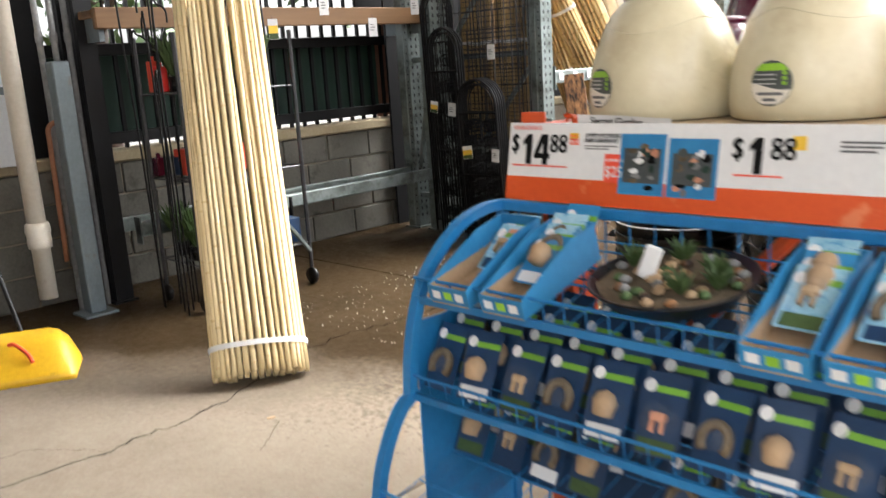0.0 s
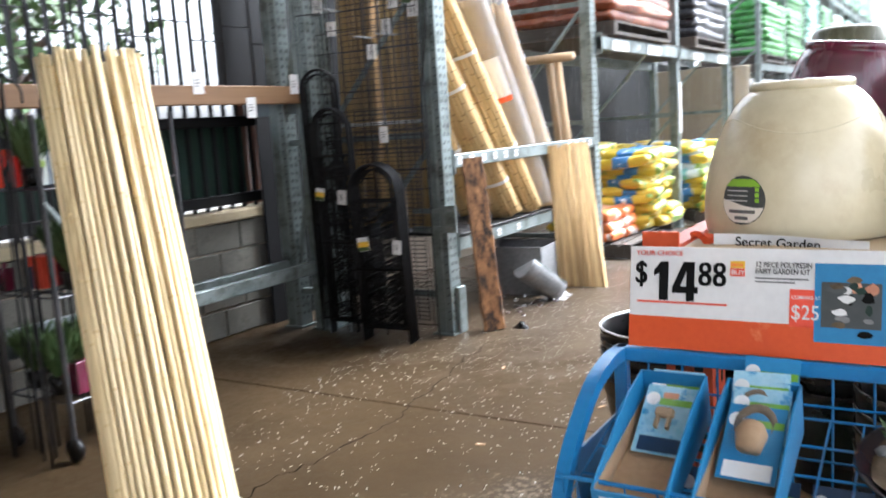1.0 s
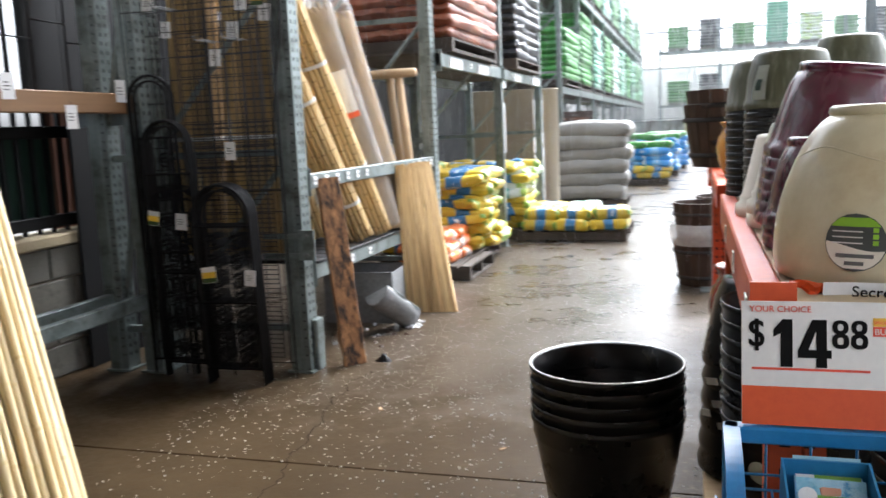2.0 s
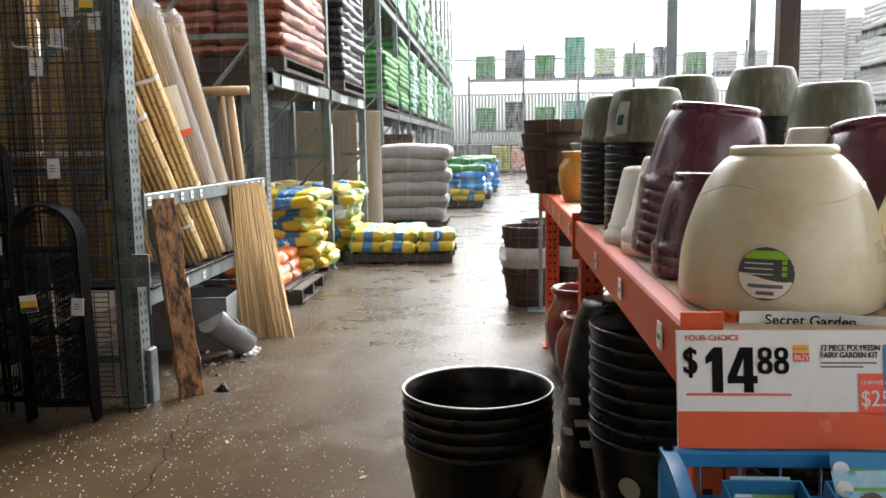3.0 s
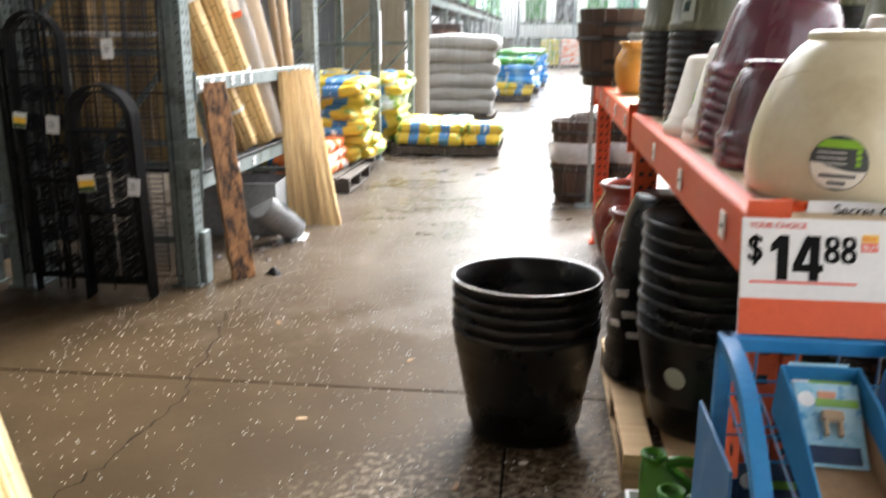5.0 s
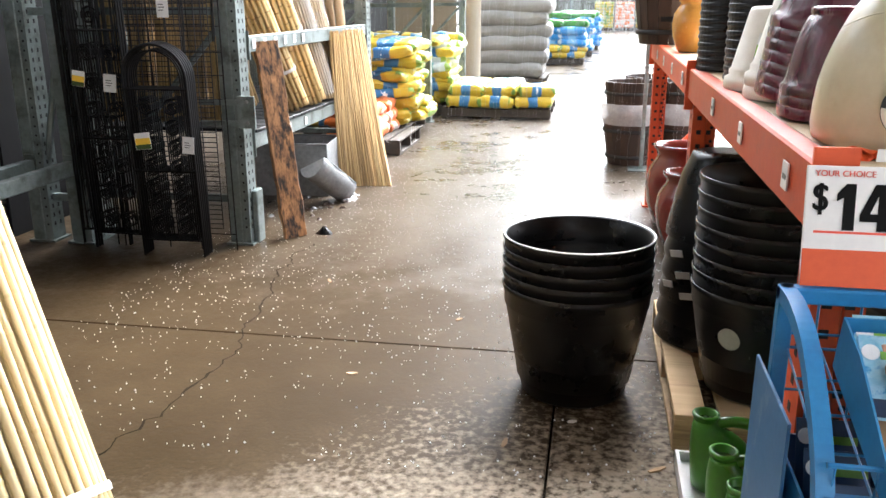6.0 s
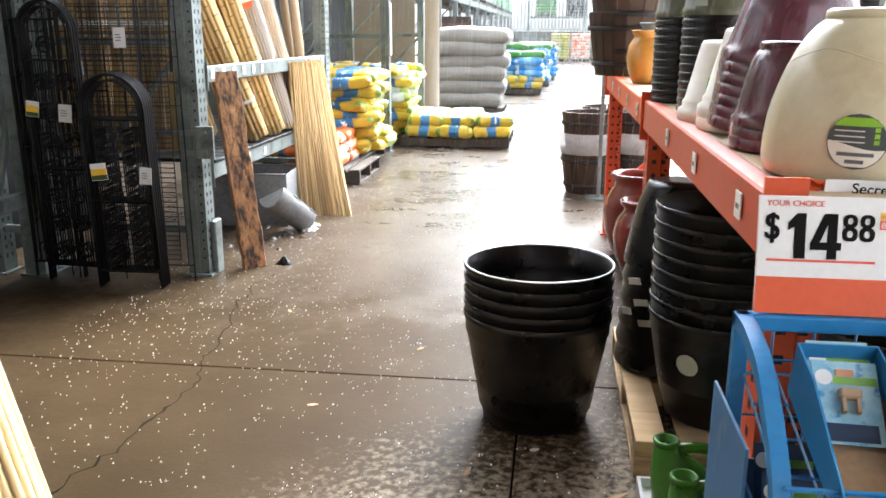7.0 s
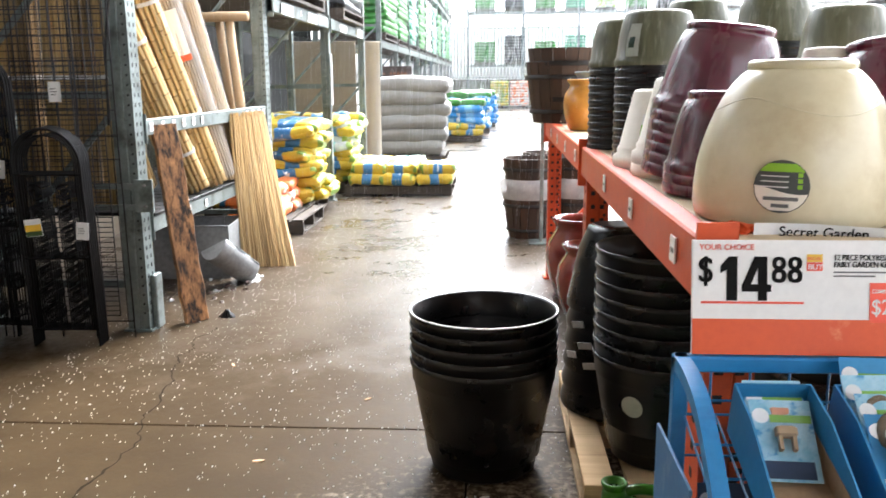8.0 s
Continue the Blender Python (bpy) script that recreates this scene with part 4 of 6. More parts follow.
def round_label(parent, r, z, a0, rad, tilt):
    """A round dark label with a lime band and pale wave, bent onto the pot."""
    def on(u, v, off):
        a = a0 + u / rad
        return ((rad + off - v * tilt) * math.cos(a), (rad + off - v * tilt) * math.sin(a), z + v)

    def disc(lo, hi, material, name, off, rr=r):
        g = Geo()

        def fn(u, v):
            h = lo + (hi - lo) * 0.5 * (1 - math.cos(math.pi * v))
            half = math.sqrt(max(0.0, rr * rr - h * h))
            return on((2 * u - 1) * half, h, off)
        part(name, g.sheet(fn, 16, 10), material, parent)
    disc(-r, r, M["labelgrey"], "label", 0.0025)
    def wave(u, v):
        top = r * (-0.12 - 0.16 * math.sin(3.2 * (u - 0.35)))
        half = math.sqrt(max(0.0, (0.96 * r) ** 2 - (top * v - 0.9 * r * (1 - v)) ** 2))
        return on((2 * u - 1) * half, top * v - 0.9 * r * (1 - v), 0.0035)
    part("label_wave", Geo().sheet(wave, 20, 8), M["ivory"], parent)
    for k in range(3):
        part("label_tick", Geo().sheet(lambda u, v, k=k: on(0.56 * r + 0.17 * r * u, r * (0.36 - 0.22 * k) + 0.16 * r * v, 0.0036), 2, 2), M["lime"], parent)
    disc(r * 0.55, r * 0.86, M["lime"], "label_band", 0.0035, r * 0.97)
    for k in range(3):
        g = Geo().sheet(lambda u, v, k=k: on(-0.75 * r + 1.0 * r * u, r * (0.36 - 0.2 * k) + 0.002 * v, 0.0036), 6, 1)
        part("label_line", g, M["tag"], parent)
    for k in range(2):
        g = Geo().sheet(lambda u, v, k=k: on((-0.6 + 0.3 * k) * r + (1.2 - 0.6 * k) * r * u, r * (-0.52 - 0.26 * k) + 0.006 * v, 0.0045), 6, 1)
        part("label_line", g, M["grayink"], parent)


u1 = cream_urn(2.335, 1.79)
round_label(u1, 0.045, 0.076, radians(-115), 0.1805, 0.075)
u2 = cream_urn(2.69, 1.8, 0, 40)
round_label(u2, 0.045, 0.076, radians(-138), 0.1805, 0.075)
u3 = cream_urn(3.03, 1.86, 0, 90)

MAR = [(0.2, 0.0), (0.205, 0.008), (0.206, 0.034), (0.196, 0.044), (0.19, 0.06), (0.183, 0.1), (0.171, 0.17), (0.156, 0.225), (0.141, 0.256), (0.133, 0.262), (0.137, 0.268), (0.137, 0.283), (0.124, 0.29), (0.105, 0.289), (0.098, 0.276), (0.0, 0.274)]


def maroon_stack(x, y, z, n, s, tilt, rz, label="maroon glazed planters nested upside down in plastic film"):
    t = thing("planter_stack", label, "planter stack", "maroon planters", at=pose(x, y, z, tilt[0], tilt[1], rz) @ Matrix.Scale(s, 4))
    for k in range(n):
        prof = [(r, h + 0.034 * k) for r, h in (MAR if k == n - 1 else MAR[:5])]
        part("pot", upturned(prof, 48), M["maroon"], t, "", True)
    fl = [(0.21, 0.0), (0.211, 0.04 + 0.034 * (n - 1)), (0.198, 0.11 + 0.034 * (n - 1)), (0.183, 0.18 + 0.034 * (n - 1)), (0.15, 0.25 + 0.034 * (n - 1))]
    part("film", upturned(fl, 40, lambda a, z: 0.02 * noise.noise((a * 4, z * 20, x))), M["film"], t, "", True)
    return t


maroon_stack(2.29, 2.115, ZO, 3, 0.64, (0, 1), 0)
maroon_stack(2.32, 2.41, ZO, 7, 0.79, (2, 7), 0)
maroon_stack(2.72, 2.18, ZO, 3, 0.95, (-4, 5), 60)
maroon_stack(3.0, 2.45, ZO, 3, 0.9, (2, 4), 10)
IV = [(0.155, 0.0), (0.158, 0.008), (0.156, 0.03), (0.145, 0.036), (0.146, 0.05), (0.14, 0.056), (0.105, 0.205), (0.1, 0.214), (0.088, 0.217), (0.0, 0.214)]
for x, y, s, n in ((2.295, 2.74, 1.04, 1), (2.315, 2.5, 1.06, 2), (2.575, 2.3, 0.56, 14)):
    t = thing("planter", "ivory resin planter standing upside down", "planter", "ivory planters", at=pose(x, y, ZO, 0, 0, 30) @ Matrix.Scale(s, 4))
    for k in range(n):
        part("pot", upturned([(r, h + 0.028 * k) for r, h in (IV if k == n - 1 else IV[:6])], 44), M["ivory"], t, "", True)
    if n == 1:
        for k, key in enumerate(("tag", "lime", "navy")):
            def on_pot(u, v, k=k):
                z = 0.06 + 0.03 * (2 - k) + 0.03 * v
                r, a = 0.1425 - (z - 0.056) * 0.235, radians(192 + 22 * u)
                return (r * math.cos(a), r * math.sin(a), z)
            part("label", Geo().sheet(on_pot, 5, 1), M[key], t)
SG = [(0.148, 0.0), (0.15, 0.006), (0.148, 0.024), (0.143, 0.03), (0.135, 0.11), (0.118, 0.175), (0.11, 0.186), (0.098, 0.19), (0.0, 0.189)]


def sage_stack(x, y, s, n, tag=False):
    t = thing("planter_stack", "sage green glazed pot upside down on black nested pots", "planter stack", "sage planters", at=pose(x, y, ZO, 0, 0, 15) @ Matrix.Scale(s, 4))
    step, n = 0.03, int(n * 1.4)
    for k in range(n):
        part("pot", upturned([(0.145, 0.0 + step * k), (0.149, 0.005 + step * k), (0.148, 0.016 + step * k), (0.1455, 0.019 + step * k), (0.1445, 0.032 + step * k)], 40), M["blackplastic"], t)
    part("pot", upturned([(r, h + step * n) for r, h in SG], 44), M["sage"], t, "sage green glazed pot", True)
    if tag:
        part("label", Geo().sheet(lambda u, v: ((0.153 - 0.03 * v ** 2) * math.cos(radians(200 + 20 * u)), (0.153 - 0.03 * v ** 2) * math.sin(radians(200 + 20 * u)), step * n + 0.03 + 0.12 * v), 5, 4), M["sticker"], t, "pale hang label")
        part("label_print", Geo().sheet(lambda u, v: ((0.155 - 0.03 * v ** 2) * math.cos(radians(205 + 9 * u)), (0.155 - 0.03 * v ** 2) * math.sin(radians(205 + 9 * u)), step * n + 0.06 + 0.06 * v), 4, 4), M["greenmesh"], t)
    return t


sage_stack(2.26, 3.42, 0.9, 8)
sage_stack(2.3, 3.02, 0.9, 8, True)
sage_stack(2.56, 3.62, 0.9, 10)
sage_stack(2.755, 3.3, 0.9, 10)
sage_stack(2.85, 2.92, 0.9, 8)
sage_stack(3.0, 3.45, 0.95, 8)


def barrel(x, y, z, s, flip=False, group="half barrels"):
    t = thing("barrel_planter", "dark stained wooden half barrel planter with black hoops", "planter", group, at=pose(x, y, z, 0, 0, 7) @ Matrix.Scale(s, 4) @ (Matrix.Diagonal((1, 1, -1, 1)) if flip else Matrix.Identity(4)))
    n = 18
    for k in range(n):
        a0, a1 = 2 * math.pi * k / n + 0.012, 2 * math.pi * (k + 1) / n - 0.012
        rings = []
        for r, h in ((0.17, 0), (0.195, 0.15), (0.215, 0.3), (0.225, 0.37)):
            rings.append([(r * math.cos(a0), r * math.sin(a0), h), (r * math.cos(a1), r * math.sin(a1), h), ((r - 0.016) * math.cos(a1), (r - 0.016) * math.sin(a1), h), ((r - 0.016) * math.cos(a0), (r - 0.016) * math.sin(a0), h)])
        part("stave", Geo().loft(rings), M["stave"], t)
    for h in (0.07, 0.28):
        r = 0.17 + 0.15 * h
        part("hoop", Geo().lathe([(r + 0.012, h - 0.014), (r + 0.016, h + 0.014), (r + 0.008, h + 0.014)], 36), M["hoop"], t, "", True)
    part("bottom", Geo().lathe([(0.0, 0.02), (0.165, 0.02)], 24), M["stave"], t)
    return t


barrel(2.17, 5.35, ZO, 0.95)
barrel(2.19, 5.35, ZO + 0.07, 0.98)
barrel(2.45, 5.45, ZO, 0.95)
for x, y in ((2.07, 7.3), (2.5, 7.4), (2.25, 7.85)):
    barrel(x, y, 0, 1.0)
    barrel(x, y, 0.3, 1.0)
    fm = single("plastic_wrap", Geo().lathe([(0.222, 0.33), (0.25, 0.4), (0.245, 0.47), (0.232, 0.5)], 36, wob=lambda a, z: 0.05 * noise.noise((a * 4, z * 14, 2))), M["milky"], "crumpled clear plastic wrap round a barrel", "film", "barrel wraps", at=(x, y, 0), smooth=True)
pole = single("sign_pole", Geo().box(-0.015, 0.015, -0.015, 0.015, 0, 1.15, ch=0.003).box(-0.1, 0.1, -0.1, 0.1, 0, 0.01), M["galv"], "thin grey steel sign pole on the aisle floor", "pole", at=(2.16, 7.0, 0))
VASE = [(0.0, 0.0), (0.07, 0.0), (0.078, 0.008), (0.1, 0.07), (0.108, 0.13), (0.1, 0.18), (0.078, 0.215), (0.074, 0.228), (0.088, 0.245), (0.09, 0.255), (0.08, 0.256), (0.068, 0.23), (0.066, 0.2)]
single("glazed_pot", Geo().lathe(VASE, 40), M["amber"], "amber glazed bulbous pot with a flared rim", "planter", "glazed pots", at=pose(2.23, 4.55, ZO), smooth=True)
single("glazed_pot", Geo().lathe([(r * 0.9, h) for r, h in VASE], 40), M["greysteel"], "blue-grey glazed pot with a flared rim", "planter", "glazed pots", at=pose(2.3, 4.85, ZO) @ Matrix.Scale(1.15, 4), smooth=True)
for x, y, s in ((2.3, 4.85, 1.6), (2.3, 5.3, 1.9), (2.42, 4.4, 1.5), (2.6, 5.0, 1.8)):
    single("glazed_pot", Geo().lathe(VASE, 40), M["red"], "dark red glazed jar on the floor under the rack", "planter", "red jars", at=pose(x, y, 0) @ Matrix.Scale(s, 4), smooth=True)
crate = single("plastic_liner", sack_geo(0.3, 0.25, 0.2, 4, 0.6), M["milky"], "crumpled clear plastic liner on the floor", "film", at=(2.36, 6.6, 0), smooth=True)

# small white card lying on the deck behind the header, and scraps
scard = thing("paper_banner", "white paper banner with black lettering before the urn", "banner", at=pose(2.27, 1.6, 1.04, 0, 1.5, -3))
part("sheet", Geo().sheet(lambda u, v: (-0.06 + 0.26 * u, 0.012 * math.sin(5 * u), 0.036 * v), 14, 2), M["white"], scard)
lettering("Secret Garden Ret", 0.024, pose(-0.02, -0.004, 0.016), M["ink"], "lettering", scard, heavy=0.008)
scrap = single("orange_wrap", Geo().sheet(lambda u, v: (0.07 * u - 0.035, 0.03 * noise.noise((u * 3, v * 3, 0)), 0.05 * v * (1 - 0.4 * u) + 0.004 * math.sin(8 * u)), 8, 6), M["signorange"], "crumpled orange paper on the rack end", "paper", at=pose(2.2, 1.62, ZO - 0.002, 25, 0, 5) @ Matrix.Diagonal((1.0, 1.0, 0.45, 1)))

# ---- header card ----
hc = thing("header_card", "white and orange display header with a black price", "sign", at=pose(2.087, 1.505, 1.067, 0, 0, 0) @ pose(0, 0, 0, -10.5))
W, H = 1.22, 0.18
part("board", Geo().box(0, W, 0, 0.006, -H, 0, ch=0.001), M["white"], hc)
part("orange_band", Geo().box(0.0005, W - 0.0005, -0.0012, -0.0002, -H, -H + 0.056), M["signorange"], hc, "orange printed band")


def digit(kind, x, z, w, h):
    """A heavy condensed numeral, w wide and h high, as one mesh."""
    g = Geo()

    def slab_of(plan, y0=-0.0014):
        g.loft([[(x + a * w, y, z + b * h) for a, b in plan] for y in (-0.0004, y0)])
    if kind == "1":
        slab_of([(0.08, 0.78), (0.42, 1.0), (0.78, 1.0), (0.78, 0.0), (0.34, 0.0), (0.34, 0.7), (0.08, 0.62)])
    elif kind == "4":
        slab_of([(0.56, 0.0), (0.88, 0.0), (0.88, 1.0), (0.56, 1.0)])
        slab_of([(0.0, 0.2), (1.02, 0.2), (1.02, 0.37), (0.0, 0.37)], -0.00145)
        slab_of([(0.0, 0.34), (0.3, 0.34), (0.7, 1.0), (0.44, 1.0)], -0.0015)
    else:
        for cz, rz, rx in ((0.27, 0.27, 0.5), (0.75, 0.25, 0.46)):
            ring = []
            for j in range(33):
                a = 2 * math.pi * j / 32
                c, q = math.copysign(abs(math.cos(a)) ** 0.8, math.cos(a)), math.copysign(abs(math.sin(a)) ** 0.8, math.sin(a))
                ring.append([(x + w * (0.5 + k * rx * c), y, z + h * (cz + (k if k == 1 else 0.46) * rz * q)) for k, y in ((1, -0.0004), (1, -0.0014 - 0.0001 * (cz > 0.5)), (0.38, -0.0014 - 0.0001 * (cz > 0.5)), (0.38, -0.0004))])
            g.loft(ring, None, False)
    part("lettering", g, M["ink"], hc)


def price(x, dollars, cents):
    for k in range(3):
        lettering("$", 0.058, pose(x + 0.008 + 0.0011 * k, -0.001 - 0.0001 * k, -0.066), M["ink"], "lettering", hc, wide=0.74, heavy=0.0)
    for k, d in enumerate(dollars):
        digit(d, x + 0.041 + 0.036 * k, -0.095, 0.037 + 0.007 * k, 0.069)
    for k, d in enumerate(cents):
        digit(d, x + 0.0485 + 0.037 * len(dollars) + 0.0245 * k, -0.067, 0.0225, 0.041)


lettering("YOUR CHOICE", 0.0125, pose(0.011, -0.001, -0.0155), M["redink"], "lettering", hc)
price(0.0, "14", "88")
part("underline", Geo().box(0.014, 0.172, -0.0012, -0.0004, -0.1, -0.0965), M["redink"], hc)
part("badge", Geo().box(0.176, 0.2, -0.0012, -0.0004, -0.034, -0.022), M["yellowink"], hc)
part("badge", Geo().box(0.176, 0.2, -0.0012, -0.0004, -0.048, -0.0345), M["redink"], hc)
lettering("SPECIAL", 0.0058, pose(0.1765, -0.0014, -0.0305), M["redink"], "lettering", hc)
lettering("BUY", 0.012, pose(0.1775, -0.0014, -0.0455), M["white"], "lettering", hc)
lettering("12 PIECE POLYRESIN", 0.0125, pose(0.217, -0.001, -0.031), M["ink"], "lettering", hc, wide=0.78)
lettering("FAIRY GARDEN KIT", 0.0125, pose(0.217, -0.001, -0.042), M["ink"], "lettering", hc, wide=0.78)
for k in range(2):
    part("small_print", Geo().box(0.217, 0.3 - 0.02 * k, -0.001, -0.0004, -0.051 - 0.006 * k, -0.0485 - 0.006 * k), M["grayink"], hc)
part("badge", Geo().box(0.272, 0.326, -0.0012, -0.0004, -0.128, -0.066), M["redink"], hc)
lettering("COMPARE AT", 0.0085, pose(0.275, -0.0014, -0.082), M["white"], "lettering", hc, wide=0.85)
lettering("$25", 0.034, pose(0.274, -0.0014, -0.115), M["white"], "lettering", hc, wide=0.85)
RR = random.Random(9)
for x0 in (0.31, 0.425):
    z0 = -0.022 if x0 < 0.4 else -0.03
    part("picture", Geo().box(x0, x0 + 0.108, -0.0018, -0.0013, -0.15, z0), M["bluecard"], hc, "blue printed product picture")
    part("picture_scene", Geo().box(x0 + 0.01, x0 + 0.098, -0.00188, -0.00182, -0.125, z0 - 0.03), M["labelgrey"], hc)
    for k in range(22):
        a, b = x0 + RR.uniform(0.006, 0.07), z0 - RR.uniform(0.012, 0.1)
        w_, h_ = RR.uniform(0.006, 0.015), RR.uniform(0.004, 0.011)
        rim_ = [(a + 0.016 + w_ * RR.uniform(0.7, 1.1) * math.cos(q * 0.698), b - 0.012 + h_ * RR.uniform(0.7, 1.1) * math.sin(q * 0.698)) for q in range(9)]
        part("picture_patch", Geo().add([(px, -0.0019 - 0.0002 * k, pz) for px, pz in rim_], [tuple(range(9))]), M[("ink", "zinc", "labelgrey", "terracotta", "soil", "white", "greenmesh")[k % 7]], hc)
price(0.55, "1", "88")
part("underline", Geo().box(0.565, 0.66, -0.0012, -0.0004, -0.1, -0.0965), M["redink"], hc)
part("badge", Geo().box(0.675, 0.7, -0.0012, -0.0004, -0.048, -0.022), M["yellowink"], hc)
for k in range(3):
    part("small_print", Geo().box(0.76, 0.84 - 0.01 * k, -0.001, -0.0004, -0.034 - 0.008 * k, -0.03 - 0.008 * k), M["grayink"], hc)
for k in range(3):
    part("picture", Geo().box(0.86 + 0.11 * k, 0.95 + 0.11 * k, -0.0018, -0.0013, -0.14, -0.03), M[("soil", "bluecard", "labelgrey")[k]], hc)

# ---- blue display rack ----
BX0, BX1 = 2.06, 3.28
br = thing("display_rack", "blue steel wire display rack of fairy garden goods", "display rack")


def arc(pts, n=6):
    out = []
    P = [Vector(p) for p in pts]
    P = [P[0] * 2 - P[1]] + P + [P[-1] * 2 - P[-2]]
    for i in range(1, len(P) - 2):
        for k in range(n):
            t = k / n
            a, b, c, d = P[i - 1:i + 3]
            out.append(0.5 * ((2 * b) + (c - a) * t + (2 * a - 5 * b + 4 * c - d) * t * t + (3 * b - a - 3 * c + d) * t ** 3))
    return out + [P[-2]]


for x in (BX0 + 0.012, BX1 - 0.012):
    f = part("side_frame", Geo().tube(arc([(x, 1.475, 0.875), (x, 1.4, 0.873), (x, 1.31, 0.845), (x, 1.21, 0.765), (x, 1.165, 0.68), (x, 1.14, 0.58), (x, 1.132, 0.49)]), 0.0165, 4, True, math.pi / 4), M["blue"], br)
    part("side_frame", Geo().tube(arc([(x, 1.15, 0.5), (x, 1.1, 0.475), (x, 1.05, 0.4), (x, 1.02, 0.31), (x, 1.0, 0.15), (x, 1.0, 0.0)]), 0.0165, 4, True, math.pi / 4), M["blue"], br)
    part("back_post", Geo().box(x - 0.012, x + 0.012, 1.465, 1.489, 0, 0.887, ch=0.002), M["blue"], br)
    part("side_panel", Geo().box(x - 0.002, x + 0.002, 1.16, 1.465, 0.05, 0.66), M["blue"], br, "flat blue side panel")
part("top_bar", Geo().box(BX0, BX1, 1.463, 1.491, 0.862, 0.887, ch=0.003), M["blue"], br)
for z in (0.02, 0.4):
    part("back_bar", Geo().box(BX0 + 0.025, BX1 - 0.025, 1.468, 1.486, z, z + 0.02), M["blue"], br)
post_wire = Geo().tube([(0, 1.478, 0.03), (0, 1.478, 0.865)], 0.0022, 5).data("grid_wire", M["blue"])
cross_wire = Geo().tube([(BX0 + 0.02, 1.474, 0), (BX1 - 0.02, 1.474, 0)], 0.0022, 5).data("grid_wire", M["blue"])
for k in range(1, 20):
    part("grid_wire", post_wire, None, br).location = (BX0 + (BX1 - BX0) * k / 20, 0, 0)
for k in range(9):
    part("grid_wire", cross_wire, None, br).location = (0, 0, 0.06 + 0.094 * k)
TIERS = [(0.715, 1.175, 0.79), (0.5, 1.14, 0.58), (0.27, 1.02, 0.36)]
for zf, yf, zb in TIERS:
    run = Geo().tube([(0, 1.47, zb), (0, yf, zf), (0, yf - 0.004, zf + 0.045)], 0.002, 4).data("shelf_wire", M["blue"])
    for k in range(25):
        part("shelf_wire", run, None, br).location = (BX0 + 0.02 + (BX1 - BX0 - 0.04) * k / 24, 0, 0)
    cross = Geo().tube([(BX0 + 0.02, 0, 0), (BX1 - 0.02, 0, 0)], 0.0025, 4).data("shelf_wire", M["blue"])
    for k in range(5):
        q = k / 4
        part("shelf_wire", cross, None, br).location = (0, yf + (1.47 - yf) * q, zf + (zb - zf) * q)
    part("front_rail", Geo().tube([(BX0 + 0.01, yf - 0.004, zf + 0.045), (BX1 - 0.01, yf - 0.004, zf + 0.045)], 0.004, 6), M["blue"], br)
    part("front_rail", Geo().box(BX0 + 0.01, BX1 - 0.01, yf - 0.008, yf + 0.002, zf - 0.012, zf + 0.004), M["blue"], br)
    if zf < 0.7:
        part("back_board", Geo().box(BX0 + 0.02, BX1 - 0.02, 1.455, 1.46, zf - 0.1, zb + 0.07), M["navy"], br)
part("side_flap", Geo().box(2.05, 2.055, 1.29, 1.53, 0.1, 0.75, ch=0.001), M["flap"], br, "flat blue panel hung on the rack side")


def tray(x, y, z, slope, w=0.115, l=0.3, h=0.1):
    t = thing("card_tray", "blue cardboard display tray with a plain brown inside", "tray", "display trays", at=pose(x, y, z, slope))
    th = 0.003
    for sx in (-w / 2, w / 2 - th):
        v = [(sx, -l / 2, 0), (sx, l / 2, 0), (sx, l / 2, h), (sx, l / 6, h), (sx, -l / 2 + 0.01, 0.045), (sx, -l / 2, 0.04)]
        v2 = [(a + th, b, c) for a, b, c in v]
        part("side", Geo().loft([v, v2]), M["bluecard"], t)
        part("lining", Geo().box(sx + (th + 0.0004 if sx < 0 else -0.0012), sx + (th + 0.0012 if sx < 0 else -0.0004), -l / 2 + 0.006, l / 2 - 0.006, 0.002, 0.04), M["card"], t)
    part("bottom", Geo().box(-w / 2 + th, w / 2 - th, -l / 2, l / 2, 0, th), M["card"], t)
    part("back", Geo().box(-w / 2 + th, w / 2 - th, l / 2 - th, l / 2, th, h), M["bluecard"], t)
    fr = part("front", Geo().box(-w / 2 + th, w / 2 - th, -l / 2, -l / 2 + th, th, 0.04), M["bluecard"], t)
    for k in range(3):
        part("print", Geo().box(-w / 2 + 0.012 + 0.032 * k, -w / 2 + 0.034 + 0.032 * k, -l / 2 - 0.0008, -l / 2 - 0.0002, 0.012, 0.03), M[("tag", "lime", "tag")[k]], t)
    return t


